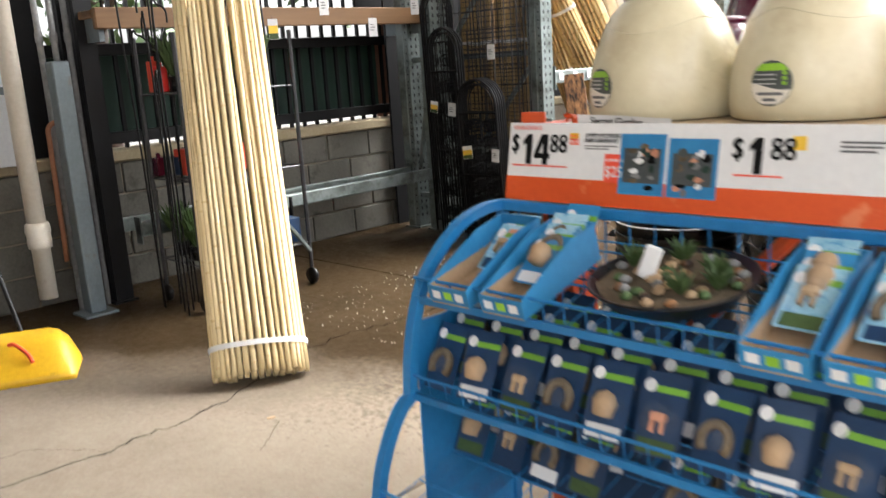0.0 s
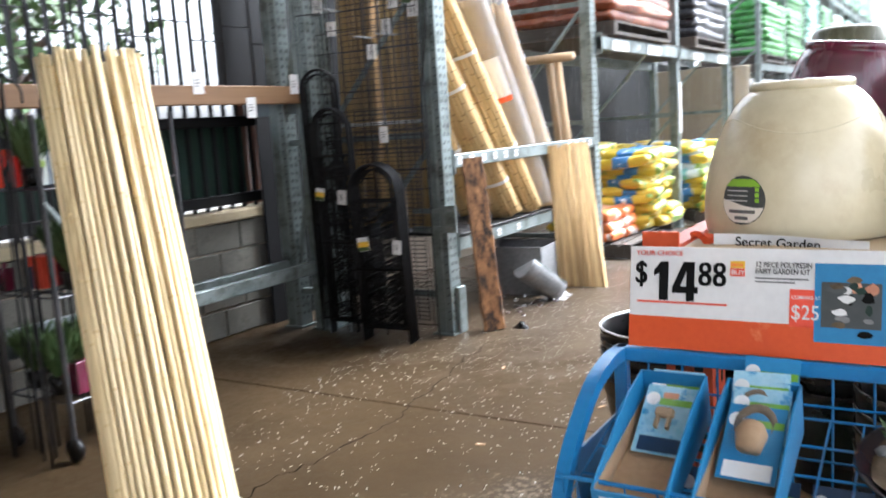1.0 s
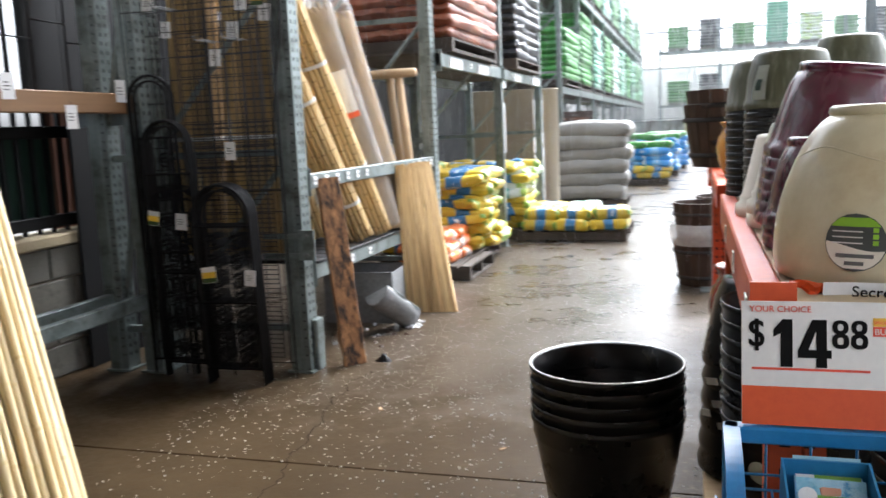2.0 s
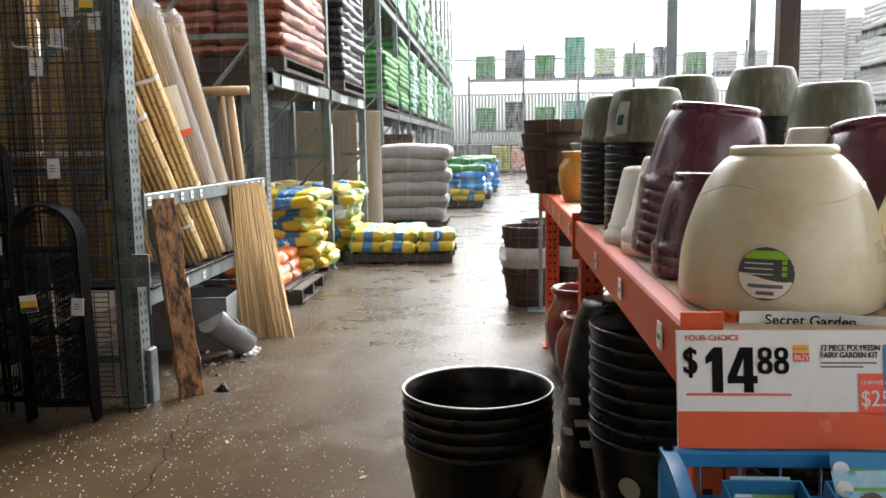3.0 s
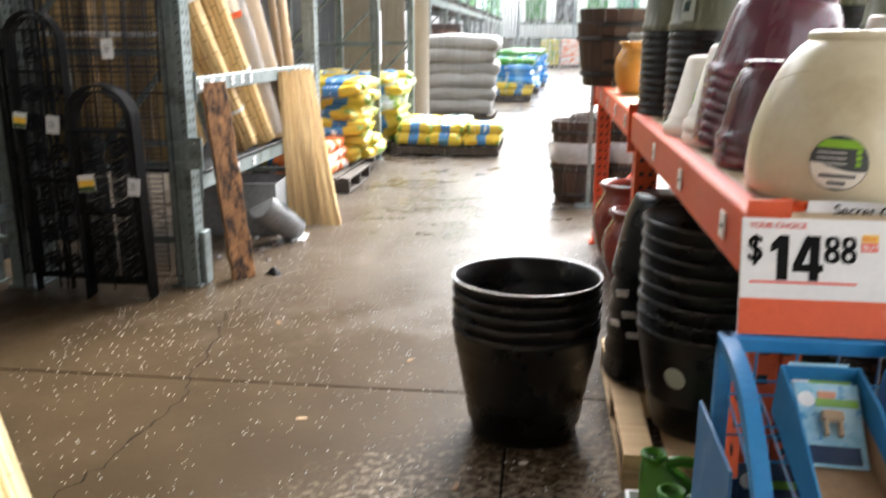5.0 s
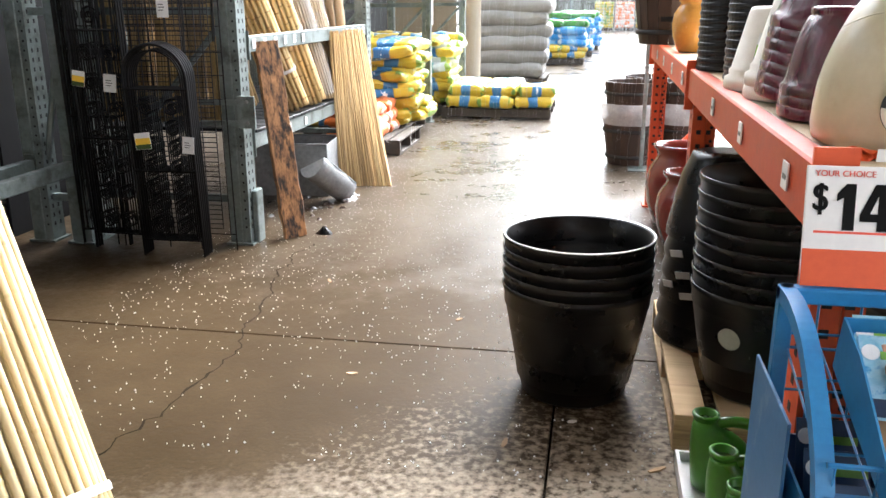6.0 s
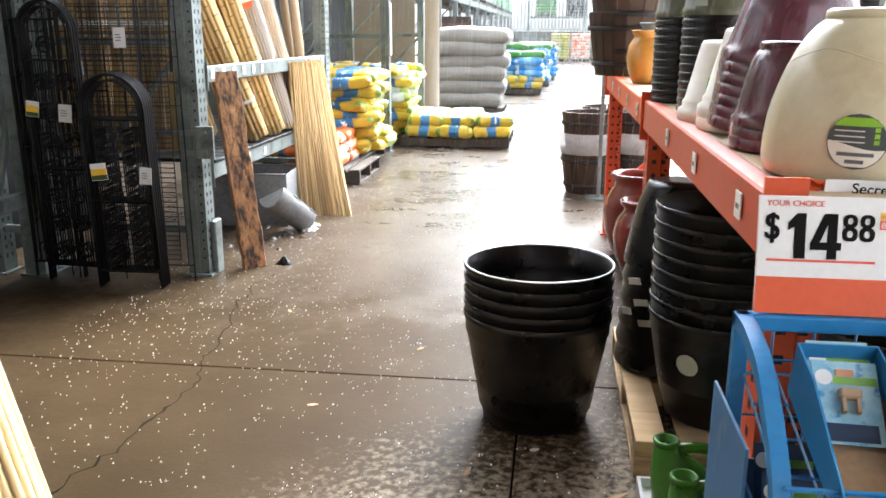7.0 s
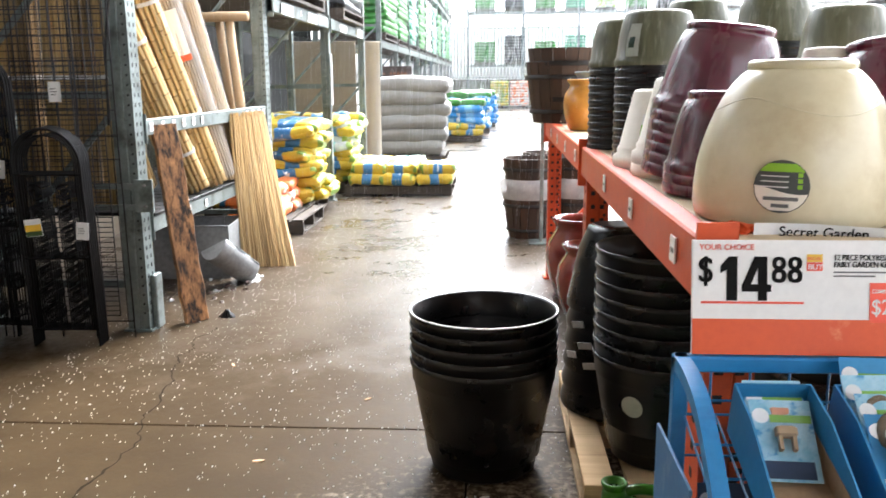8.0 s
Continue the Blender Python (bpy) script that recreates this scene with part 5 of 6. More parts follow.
def pack(m, goods, seed, w=0.088, h=0.15, faces=("palecyan", "palecyan", "bluecard")):
    """A hanging blister pack: printed card, lime strip, badge, clear bubble with a small ornament."""
    t = thing("blister_pack", f"blue printed blister pack holding a small {goods}", "blister pack", "blister packs", at=m)
    part("card", Geo().box(-w / 2, w / 2, 0, 0.0012, 0, h), M[faces[seed % 3]], t)
    part("strip", Geo().box(-w / 2 + 0.026, w / 2 - 0.002, -0.0008, -0.0002, h - 0.036, h - 0.024), M["limeprint"], t, "lime printed strip")
    part("badge", Geo().lathe([(0.0, 0), (0.012, 0)], 16, pose(-w / 2 + 0.014, -0.0009, h - 0.026, 90)), M["tag"], t)
    part("print", Geo().box(-w / 2 + 0.008, w / 2 - 0.008, -0.0008, -0.0002, 0.004, 0.03), M[("navy", "foliage", "tag")[seed % 3]], t)
    if goods == "arch":
        g = Geo().tube([(0.026 * math.cos(a), -0.012, 0.055 + 0.03 * math.sin(a)) for a in [math.pi * k / 10 for k in range(-2, 13)]], 0.009, 7)
        part("ornament", g, M["soil"], t, "", True)
    elif goods == "bench":
        part("ornament", Geo().box(-0.015, 0.015, -0.018, -0.003, 0.062, 0.078, ch=0.003).box(-0.012, -0.007, -0.016, -0.005, 0.042, 0.062).box(0.007, 0.012, -0.016, -0.005, 0.042, 0.062), M["terracotta" if seed % 4 == 1 else "roundwood"], t)
    else:
        part("ornament", Geo().lathe([(0, 0), (0.018, 0.002), (0.024, 0.03), (0.016, 0.045), (0.0, 0.052)], 14, pose(0, -0.014, 0.042)), M["card"], t, "", True)
    part("bubble", Geo().lathe([(0.034, 0), (0.032, 0.018), (0.026, 0.026), (0.0, 0.028)], 20, pose(0, -0.0015, 0.066, 90) @ Matrix.Diagonal((1, 0.9, 1, 1))), M["film"], t, "clear plastic bubble", True)
    return t


SL = math.degrees(math.atan2(0.79 - 0.715, 1.47 - 1.175))
for i, tx in enumerate((2.19, 2.335, 2.88, 3.01, 3.15)):
    tray(tx, 1.288, 0.752, SL, 0.112, 0.27, 0.088)
    for k in (range(2) if i == 0 else range(3 + (i % 2))):
        pack(pose(tx + 0.004 * (k % 2), (1.29 if i == 0 else 1.24) + 0.045 * k, 0.766 + 0.008 * k, SL - 62 + 6 * k, 0, 3 * (k % 3 - 1)), ("bench", "arch", "jar")[(i + (k == 0)) % 3 if i else 0], i * 5 + k, 0.086, 0.125)
# shallow dish garden on the top tier
dish = thing("dish_garden", "black shallow bowl of gravel, moss and small plants", "dish garden", at=pose(2.63, 1.3, 0.765, 8))
part("bowl", Geo().lathe([(0.0, 0), (0.09, 0.0), (0.125, 0.012), (0.152, 0.042), (0.156, 0.046), (0.15, 0.047), (0.12, 0.02), (0.0, 0.012)], 44), M["blackplastic"], dish, "", True)
part("soil", Geo().sheet(lambda u, v: (0.138 * math.sqrt(v) * math.cos(6.2832 * u), 0.138 * math.sqrt(v) * math.sin(6.2832 * u), 0.036 + 0.012 * noise.noise((u * 9, v * 6, 0))), 40, 8), M["soil"], dish, "", True)
part("fairy_door", Geo().box(-0.016, 0.016, -0.006, 0.006, 0.03, 0.095, pose(-0.06, -0.02, 0.01, -12, 20, 10), 0.003), M["white"], dish)
for k in range(46):
    a, r = RR.uniform(0, 6.28), RR.uniform(0.01, 0.125)
    part("pebble", Geo().lathe([(0, 0), (0.01, 0.003), (0.012, 0.008), (0.006, 0.014), (0, 0.015)], 8, pose(r * math.cos(a), r * math.sin(a), 0.036)), M[("card", "roundwood", "zinc", "burnt", "foliage")[k % 5]], dish, "", True)


def tuft(n, r, h, seed):
    rd, g = random.Random(seed), Geo()
    for _ in range(n):
        a, l = rd.uniform(0, 6.28), rd.uniform(0.5, 1)
        d = Vector((math.cos(a), math.sin(a), 0))
        b = d * r * 0.2 * rd.random()
        tip = d * r * l + Vector((0, 0, h * rd.uniform(0.4, 1)))
        s = Vector((-d.y, d.x, 0)) * r * 0.12
        mid = b.lerp(tip, 0.55) + Vector((0, 0, h * 0.12))
        g.add([b, mid - s, tip, mid + s], [(0, 1, 2, 3)])
    return g


for k, (dx, dy) in enumerate(((0.07, 0.03), (0.1, -0.02), (-0.02, 0.08), (0.05, -0.06), (-0.1, 0.03))):
    o = part("plant", tuft(40, 0.035, 0.05, k), M["foliage"], dish)
    o.location = (dx, dy, 0.04)
for tier, (zf, yf, zb) in enumerate(TIERS[1:]):
    for c in range(11):
        x = BX0 + 0.07 + 0.107 * c
        if tier == 1 and c == 4:
            continue
        # Navy cards here paint the shadow of the lower tiers into the packs.
        for k in range(4 - 2 * tier):
            q = 0.05 + 0.2 * k + 0.45 * tier
            pack(pose(x + RR.uniform(-0.006, 0.006), yf + (1.47 - yf) * q, zf + (zb - zf) * q + 0.012, -28 + 3 * k, 0, RR.uniform(-5, 5)), ("arch", "jar", "bench")[(c + tier) % 3], c * 5 + k + tier, faces=("navy", "navy", "navy"))
# watering cans on the floor
def watering_can(x, y, rz):
    t = thing("watering_can", "bright green plastic watering can with a white rose", "watering can", "watering cans", at=pose(x, y, 0.022, 0, 0, rz))
    rings = []
    for z, cx, sx, sy in ((0, 0.02, 0.08, 0.06), (0.01, 0.02, 0.094, 0.072), (0.07, 0.015, 0.096, 0.074), (0.11, 0.0, 0.084, 0.07), (0.14, -0.018, 0.066, 0.06), (0.168, -0.038, 0.044, 0.046), (0.186, -0.046, 0.034, 0.034), (0.196, -0.048, 0.031, 0.031)):
        rings.append([(cx + sx * math.copysign(abs(math.cos(a)) ** 0.75, math.cos(a)), sy * math.copysign(abs(math.sin(a)) ** 0.75, math.sin(a)), z) for a in [2 * math.pi * k / 28 for k in range(28)]])
    part("body", Geo().loft(rings), M["green"], t, "", True)
    part("neck", Geo().lathe([(0.03, 0.194), (0.031, 0.204), (0.035, 0.206), (0.036, 0.214), (0.033, 0.217), (0.027, 0.215), (0.025, 0.196), (0, 0.19)], 28, Matrix.Translation((-0.048, 0, 0))), M["green"], t, "", True)
    part("handle", Geo().tube(arc([(-0.02, 0, 0.185), (0.02, 0, 0.197), (0.07, 0, 0.192), (0.112, 0, 0.165), (0.126, 0, 0.12), (0.105, 0, 0.06)]), 0.0155, 10), M["green"], t, "", True)
    part("spout", Geo().tube(arc([(0.07, -0.05, 0.04), (0.1, -0.075, 0.09), (0.085, -0.085, 0.14)]), 0.012, 8), M["green"], t, "", True)
    part("rose", Geo().lathe([(0.012, 0), (0.027, 0.012), (0.028, 0.02), (0.02, 0.025), (0, 0.026)], 20, pose(0.082, -0.088, 0.135, 35, 0, -30)), M["whiteplastic"], t, "white plastic rose", True)
    return t


ct = single("floor_tray", Geo().box(-0.16, 0.3, -0.42, 0.22, 0, 0.02, ch=0.004).box(-0.16, -0.15, -0.42, 0.22, 0.02, 0.05).box(-0.15, 0.3, 0.21, 0.22, 0.02, 0.05), M["whiteplastic"], "low white tray on the floor under watering cans", "tray", at=(2.21, 2.24, 0))
for x, y, rz in ((2.155, 2.33, -4), (2.175, 2.135, -4), (2.195, 1.98, -3), (2.4, 2.33, 4), (2.42, 2.14, 0)):
    watering_can(x, y, rz)

# ---- canes, trellises and the clutter of the near bay ----
def cane_mesh(length, r, seed, material, pitch=0.16):
    rd, g = random.Random(seed), Geo()
    prof, z = [], 0.0
    nodes = []
    z = rd.uniform(0.02, pitch)
    prof.append((r, 0))
    while z < length - 0.02:
        prof += [(r * 0.985, z - 0.008), (r * 1.1, z - 0.002), (r * 1.1, z + 0.002), (r * 0.985, z + 0.008)]
        z += pitch * rd.uniform(0.75, 1.25)
    prof += [(r, length), (r * 0.7, length), (r * 0.68, length - 0.015), (0, length - 0.016)]
    g.lathe([(0, 0)] + prof, 9)
    me = g.data("cane", material, True)
    me.materials.append(M["palenode" if material is M["bamboopale"] else "node"])
    for i, poly in enumerate(me.polygons):
        if i // 9 > 1 and (i // 9 - 2) % 4 in (0, 1) and i // 9 < len(prof) - 4:
            poly.material_index = 1
    return me


def leaning(p, q):
    """A pose at p whose z runs towards q."""
    p, q = Vector(p), Vector(q)
    return Matrix.Translation(p) @ (q - p).to_track_quat("Z", "Y").to_matrix().to_4x4()


def plank_pose(p, q, across):
    """A pose at p with z towards q and x as near to across as can be."""
    z = (Vector(q) - Vector(p)).normalized()
    x = Vector(across)
    x = (x - z * x.dot(z)).normalized()
    y = z.cross(x)
    return Matrix.Translation(p) @ Matrix((x, y, z)).transposed().to_4x4()


def cane_bundle(label, p, q, rx, ry, r, seed, material, bands, turn=0.0, group="cane bundles", shell=True, variants=5, bandmat=None, clump=0.0, pitch=0.16):
    length = (Vector(q) - Vector(p)).length
    t = thing("cane_bundle", label, "bamboo bundle", group, at=leaning(p, q) @ pose(0, 0, 0, 0, 0, turn))
    rd = random.Random(seed)
    meshes = [cane_mesh(length * (1 - (0.012 * k if variants < 8 else 0.004 * (k % 4))), r * (1 + 0.12 * (k % 3 - 1)), seed * 7 + k, material, pitch) for k in range(variants)]
    spots, ring = [], 0
    a, b = rx - r, ry - r
    while a > r * 0.5 and b > r * 0.4 and (ring < 2 or not shell):
        per = math.pi * (3 * (a + b) - math.sqrt((3 * a + b) * (a + 3 * b)))
        n = max(4, int(per / ((2.05 if variants < 8 else 1.82) * r)))
        for k in range(n):
            an = 2 * math.pi * (k + 0.5 * ring) / n
            spots.append((a * math.cos(an), b * math.sin(an)))
        a, b, ring = a - 1.9 * r, b - 1.9 * r, ring + 1
    for x, y in spots:
        y *= 1 - clump * max(0.0, math.cos(x / rx * 8.2 + seed)) ** 3
        o = part("cane", meshes[rd.randrange(variants)], None, t)
        o.matrix_basis = pose(x + rd.uniform(-0.1, 0.1) * r, y + rd.uniform(-0.1, 0.1) * r, rd.uniform(0, 0.02), rd.uniform(-0.25, 0.25), rd.uniform(-0.25, 0.25), rd.uniform(0, 360))
    for z in bands:
        g = Geo()
        g.lathe([(1.0, -0.012), (1.012, 0.0), (1.0, 0.012)], 36, pose(0, 0, z, rd.uniform(-3, 3), rd.uniform(-3, 3)) @ Matrix.Diagonal((rx + 0.005, ry + 0.005, 1, 1)))
        part("tie_band", g, bandmat or M["band"], t, "white tie band", True)
    return t


nb = cane_bundle("large bundle of pale bamboo canes tied with a white band", (0.555, 1.72, 0.012), (-0.29, 2.2, 1.65), 0.195, 0.075, 0.0112, 3, M["bamboopale"], (0.13,), 0, "bamboo", variants=14, clump=0.16, pitch=0.23)
# turn its wide side across the lean
nb.matrix_basis = plank_pose((0.565, 1.69, 0.02), (-0.29, 2.2, 1.65), (0.48, 0.88, 0))

BL = "thick yellow bamboo poles in white bands leaning in the rack"
cane_bundle(BL, (-0.15, 5.42, 0.64), (-0.42, 4.78, 2.0), 0.12, 0.07, 0.0138, 5, M["bamboo"], (0.28, 1.0), 20, "bamboo")
cane_bundle(BL, (-0.15, 5.74, 0.64), (-0.36, 4.86, 2.22), 0.125, 0.075, 0.0138, 6, M["bamboo"], (0.55, 1.3), 20, "bamboo")
cane_bundle(BL, (-0.5, 5.5, 0.64), (-0.75, 4.95, 2.3), 0.1, 0.08, 0.0138, 8, M["bamboo"], (0.5, 1.2), 0, "bamboo")
for k, (x, y) in enumerate(((-0.24, 4.62), (-0.4, 4.66), (-0.55, 4.62), (-0.72, 4.66), (-0.88, 4.62))):
    cane_bundle("loose bundle of thin tan canes standing behind the trellises", (x - 0.02, y, 0.64), (x - 0.06 + 0.03 * (k % 3), y + 0.1, 2.5 + 0.1 * (k % 2)), 0.075, 0.06, 0.008, 11 + k, M["oldcane" if k % 2 else "reed"], (0.7,), 0, "thin canes")

# rolled reed fencing in clear plastic
def reed_roll(p, q, r, seed, film=True, tag=True):
    length = (Vector(q) - Vector(p)).length
    t = thing("reed_roll", "rolled reed screen in a clear plastic sleeve", "reed roll", "reed rolls", at=leaning(p, q))
    g, rd = Geo(), random.Random(seed)
    n = 26
    for k in range(n):
        a = 2 * math.pi * k / n
        g.rod((r * math.cos(a), r * math.sin(a), rd.uniform(0, 0.02)), (r * math.cos(a), r * math.sin(a), length - rd.uniform(0, 0.06)), r * 0.135, n=5)
    part("reeds", g, M["oldcane"], t)
    if film:
        part("sleeve", Geo().lathe([(r * 1.22, 0.04), (r * 1.25, length * 0.5), (r * 1.22, length * 0.9), (r * 1.3, length + 0.03), (r * 0.8, length + 0.1)], 20, wob=lambda a, z: 0.09 * noise.noise((a * 3, z * 9, seed))), M["sleeve"], t, "crinkled clear plastic sleeve", True)
    if tag:
        part("label", Geo().sheet(lambda u, v: (r * 1.27 * math.cos(radians(-100 + 90 * u)), r * 1.27 * math.sin(radians(-100 + 90 * u)), length * 0.55 + 0.3 * v), 8, 2), M["tag"], t, "printed paper label")
        part("label", Geo().sheet(lambda u, v: (r * 1.29 * math.cos(radians(-100 + 90 * u)), r * 1.29 * math.sin(radians(-100 + 90 * u)), length * 0.53 + 0.04 * v), 8, 2), M["signorange"], t, "orange strip of the label")
    return t


reed_roll((-0.14, 6.02, 0.64), (-0.4, 5.5, 2.2), 0.088, 1)
reed_roll((-0.15, 6.3, 0.64), (-0.33, 5.72, 2.16), 0.082, 2, True, False)
# peeled round posts and a cross log
for k, (x, y) in enumerate(((-0.16, 6.62), (-0.25, 6.66))):
    single("round_post", Geo().lathe([(0, 0), (0.036, 0), (0.037, 0.6), (0.032, 1.22), (0, 1.22)], 12, wob=lambda a, z: 0.05 * noise.noise((a, z * 4, k))), M["roundwood"], "peeled round wooden post standing in the rack", "post", "round posts", at=leaning((x + 0.03, y, 0.63), (x - 0.07, y - 0.02, 1.9)) @ Matrix.Scale(0.94, 4), smooth=True)
single("cross_log", Geo().lathe([(0, 0), (0.034, 0), (0.038, 0.2), (0.034, 0.44), (0, 0.44)], 12), M["roundwood"], "short peeled log lying across the round posts", "log", at=leaning((-0.5, 6.62, 1.79), (-0.06, 6.56, 1.79)), smooth=True)

# reed mat leaning on the beam
mat_ = thing("reed_mat", "folded tan reed mat leaning on the rack beam", "reed mat", at=leaning((0.22, 5.96, 0.01), (0.055, 6.42, 1.17)) @ pose(0, 0, 0, 0, 0, 0))
rd = random.Random(4)
ax = Vector((0.33, 0.05, 0)).normalized()
for k in range(300):
    u, v = rd.uniform(-1, 1), rd.uniform(-1, 1)
    p0 = Vector((0.15, 6.05, 0.0)) + ax * 0.185 * u + Vector((-ax.y, ax.x, 0)) * 0.03 * v
    p1 = Vector((-0.03, 6.3, 1.07)) + Vector((0.02 * u, 0.33 * u + rd.uniform(-0.015, 0.015), 0)) + Vector((0.02 * v, 0, rd.uniform(-0.03, 0.03)))
    g = Geo().rod((0, 0, 0), (0, 0, (p1 - p0).length), rd.uniform(0.004, 0.0065), rd.uniform(0.0035, 0.0055), 5)
    o = part("reed", g, M["oldcane" if noise.noise((u * 6, 3.1, 0)) + 0.5 * v < -0.3 or k % 11 == 0 else "matreed"], mat_)
    o.matrix_basis = mat_.matrix_basis.inverted() @ leaning(p0, p1)

# charred board leaning on the beam
cb = Geo()
rings = []
for k in range(31):
    z = 1.1 * k / 30
    l_, r_ = -0.068 + 0.012 * noise.noise((z * 9, 1, 0)), 0.068 + 0.014 * noise.noise((z * 8, 2, 0))
    rings.append([(l_ + 0.004, -0.022, z), (r_ - 0.004, -0.022, z), (r_, -0.016, z), (r_ + 0.003, 0.016, z), (r_ - 0.003, 0.022, z), (l_ + 0.004, 0.022, z), (l_, 0.014, z), (l_, -0.014, z)])
single("charred_board", cb.loft(rings), M["scorched"], "charred brown wooden board leaning on the rack beam", "board", at=plank_pose((0.115, 4.63, 0.0), (-0.03, 4.72, 1.08), (0.75, 0.66, 0)))

# bent zinc troughs and litter under the shelf
def trough(m, l, w, h, label):
    t = thing("zinc_trough", label, "trough", "zinc troughs", at=m)
    th = 0.004
    part("bottom", Geo().box(-l / 2, l / 2, -w / 2, w / 2, 0, th), M["zinc"], t)
    for s in (-1, 1):
        part("side", Geo().box(-l / 2, l / 2, s * w / 2 - th / 2, s * w / 2 + th / 2, th, h), M["zinc"], t)
        part("end", Geo().box(s * l / 2 - th / 2, s * l / 2 + th / 2, -w / 2, w / 2, th, h), M["zinc"], t)
        part("folded_rim", Geo().tube([(-l / 2, s * w / 2, h), (l / 2, s * w / 2, h)], 0.006, 6), M["zinc"], t)
    return t


tub_ = thing("zinc_trough", "dented round-bottomed zinc trough tipped on the floor", "trough", "zinc troughs", at=pose(0.05, 5.5, 0.175, -35, 38, 58) @ Matrix.Scale(0.92, 4))
shell = []
for k in range(9):
    x = -0.19 + 0.38 * k / 8
    r = 0.105 * (1 + 0.09 * noise.noise((x * 9, 0.4, 0)))
    arcs = [(x, rr_ * math.cos(a), rr_ * math.sin(a) * 1.1) for rr_, order in ((r, 1), (r - 0.006, -1)) for a in [math.pi + math.pi * j / 14 for j in range(15)][::order]]
    shell.append(arcs)
part("shell", Geo().loft(shell), M["zinc"], tub_, "", True)
for x in (-0.19, 0.187):
    part("end", Geo().loft([[(x + d, 0.102 * math.cos(a), 0.112 * math.sin(a)) for a in [math.pi + math.pi * j / 14 for j in range(15)]] for d in (0, 0.004)]), M["zinc"], tub_)
for y in (-0.102, 0.102):
    part("folded_rim", Geo().tube([(-0.19, y, 0.0), (-0.05, y * 1.04, 0.003), (0.19, y, 0.0)], 0.006, 6), M["galv"], tub_)
for k in range(4):
    single("plastic_scrap", Geo().sheet(lambda u, v, k=k: (0.11 * u - 0.05, 0.09 * v - 0.04, 0.022 + 0.05 * noise.noise((u * 2.4 + k, v * 2.4, k * 1.7)) * (1 - abs(2 * u - 1)) + 0.012 * k * v), 9, 9), M["milky"], "crumpled scrap of pale plastic beside the zinc trough", "scrap", "plastic scraps", at=pose(0.16 + 0.03 * (k % 2), 5.5 + 0.05 * k, 0.0, 0, 0, 40 * k) @ Matrix.Scale(0.65, 4))
trough(pose(-0.28, 5.85, 0.0, 0, 0, 5), 0.5, 0.42, 0.36, "grey zinc trough standing under the rack shelf")
rl = random.Random(21)
for k in range(16):
    x, y = rl.uniform(-0.2, 0.2), rl.uniform(4.75, 5.75)
    g = Geo().loft([[(rl.uniform(0.4, 1) * 0.03 * (1 - 0.5 * z) * math.cos(a), rl.uniform(0.3, 0.7) * 0.03 * (1 - 0.5 * z) * math.sin(a), z * 0.014) for a in [6.2832 * j / 7 for j in range(7)]] for z in (0, 0.6, 1)])
    single("bark_scrap", g, M["stave"] if k % 4 else M["zinc"], "dark scrap of bark on the wet floor", "scrap", "floor scraps", at=pose(x, y, 0, 0, 0, rl.uniform(0, 360)))
single("bark_scrap", Geo().loft([[((0.05 - 0.9 * z) * (1 + 0.4 * noise.noise((a, z * 30, 3))) * math.cos(a), (0.032 - 0.5 * z) * math.sin(a), z) for a in [6.2832 * j / 9 for j in range(9)]] for z in (0, 0.015, 0.03, 0.042)]), M["blackplastic"], "dark lump of bark beside the charred board", "scrap", "floor scraps", at=(0.26, 4.72, 0))


# trellises
def arch_trellis(m, w, h, label, group, deep=1, scroll=True, thick=1.0):
    t = thing("trellis", label, "trellis", group, at=m)
    for d in range(deep):
        y = 0.022 * d
        r = w / 2
        pts = [(-r, y, 0)] + [(-r, y, z) for z in (h * 0.3, h * 0.6)] + [(-r * math.cos(a), y, h - r + r * math.sin(a)) for a in [math.pi * k / 16 for k in range(17)]] + [(r, y, h * 0.6), (r, y, 0)]
        part("frame", Geo().tube(pts, 0.0075 * thick, 6), M["blackmetal"], t, "", True)
        r2 = r - 0.03
        pts = [(-r2, y, 0.09)] + [(-r2 * math.cos(a), y, h - r + r2 * math.sin(a)) for a in [math.pi * k / 16 for k in range(17)]] + [(r2, y, 0.09)]
        part("inner_frame", Geo().tube(pts, 0.005 * thick, 5), M["blackmetal"], t, "", True)
        for z in (0.09, h * 0.42, h * 0.8):
            part("crossbar", Geo().tube([(-r, y, z), (r, y, z)], 0.006 * thick, 5), M["blackmetal"], t)
        if scroll:
            g = Geo()
            for k in range(4):
                x = -r2 + 2 * r2 * (k + 0.5) / 4
                g.tube([(x, y, 0.09), (x, y, h * 0.8)], 0.004, 4)
            for row in range(7):
                for s in (-1, 1):
                    cx, cz = s * r * 0.42, 0.16 + row * (h * 0.8 - 0.2) / 6.5
                    sp = []
                    for k in range(20):
                        a = 0.55 * k
                        rad = 0.052 - 0.0022 * k
                        sp.append((cx + s * rad * math.cos(a), y + 0.004, cz + rad * math.sin(a)))
                    g.tube(sp, 0.0045, 4)
            part("scrollwork", g, M["blackmetal"], t, "", True)
    return t


tr1 = arch_trellis(pose(-0.385, 4.16, 0, 3.0, 0, 2), 0.335, 1.1, "black steel arched trellis with scrollwork, several nested", "arched trellises", 5)
tr2 = arch_trellis(pose(-0.74, 4.24, 0, 2.0, 0, -3), 0.3, 1.45, "tall thin black wire trellis with a pointed top", "arched trellises", 3)
tr3 = arch_trellis(pose(-0.86, 4.3, 0, 1.5, 0, 6), 0.26, 1.7, "tall thin black wire trellis with a pointed top", "arched trellises", 2)


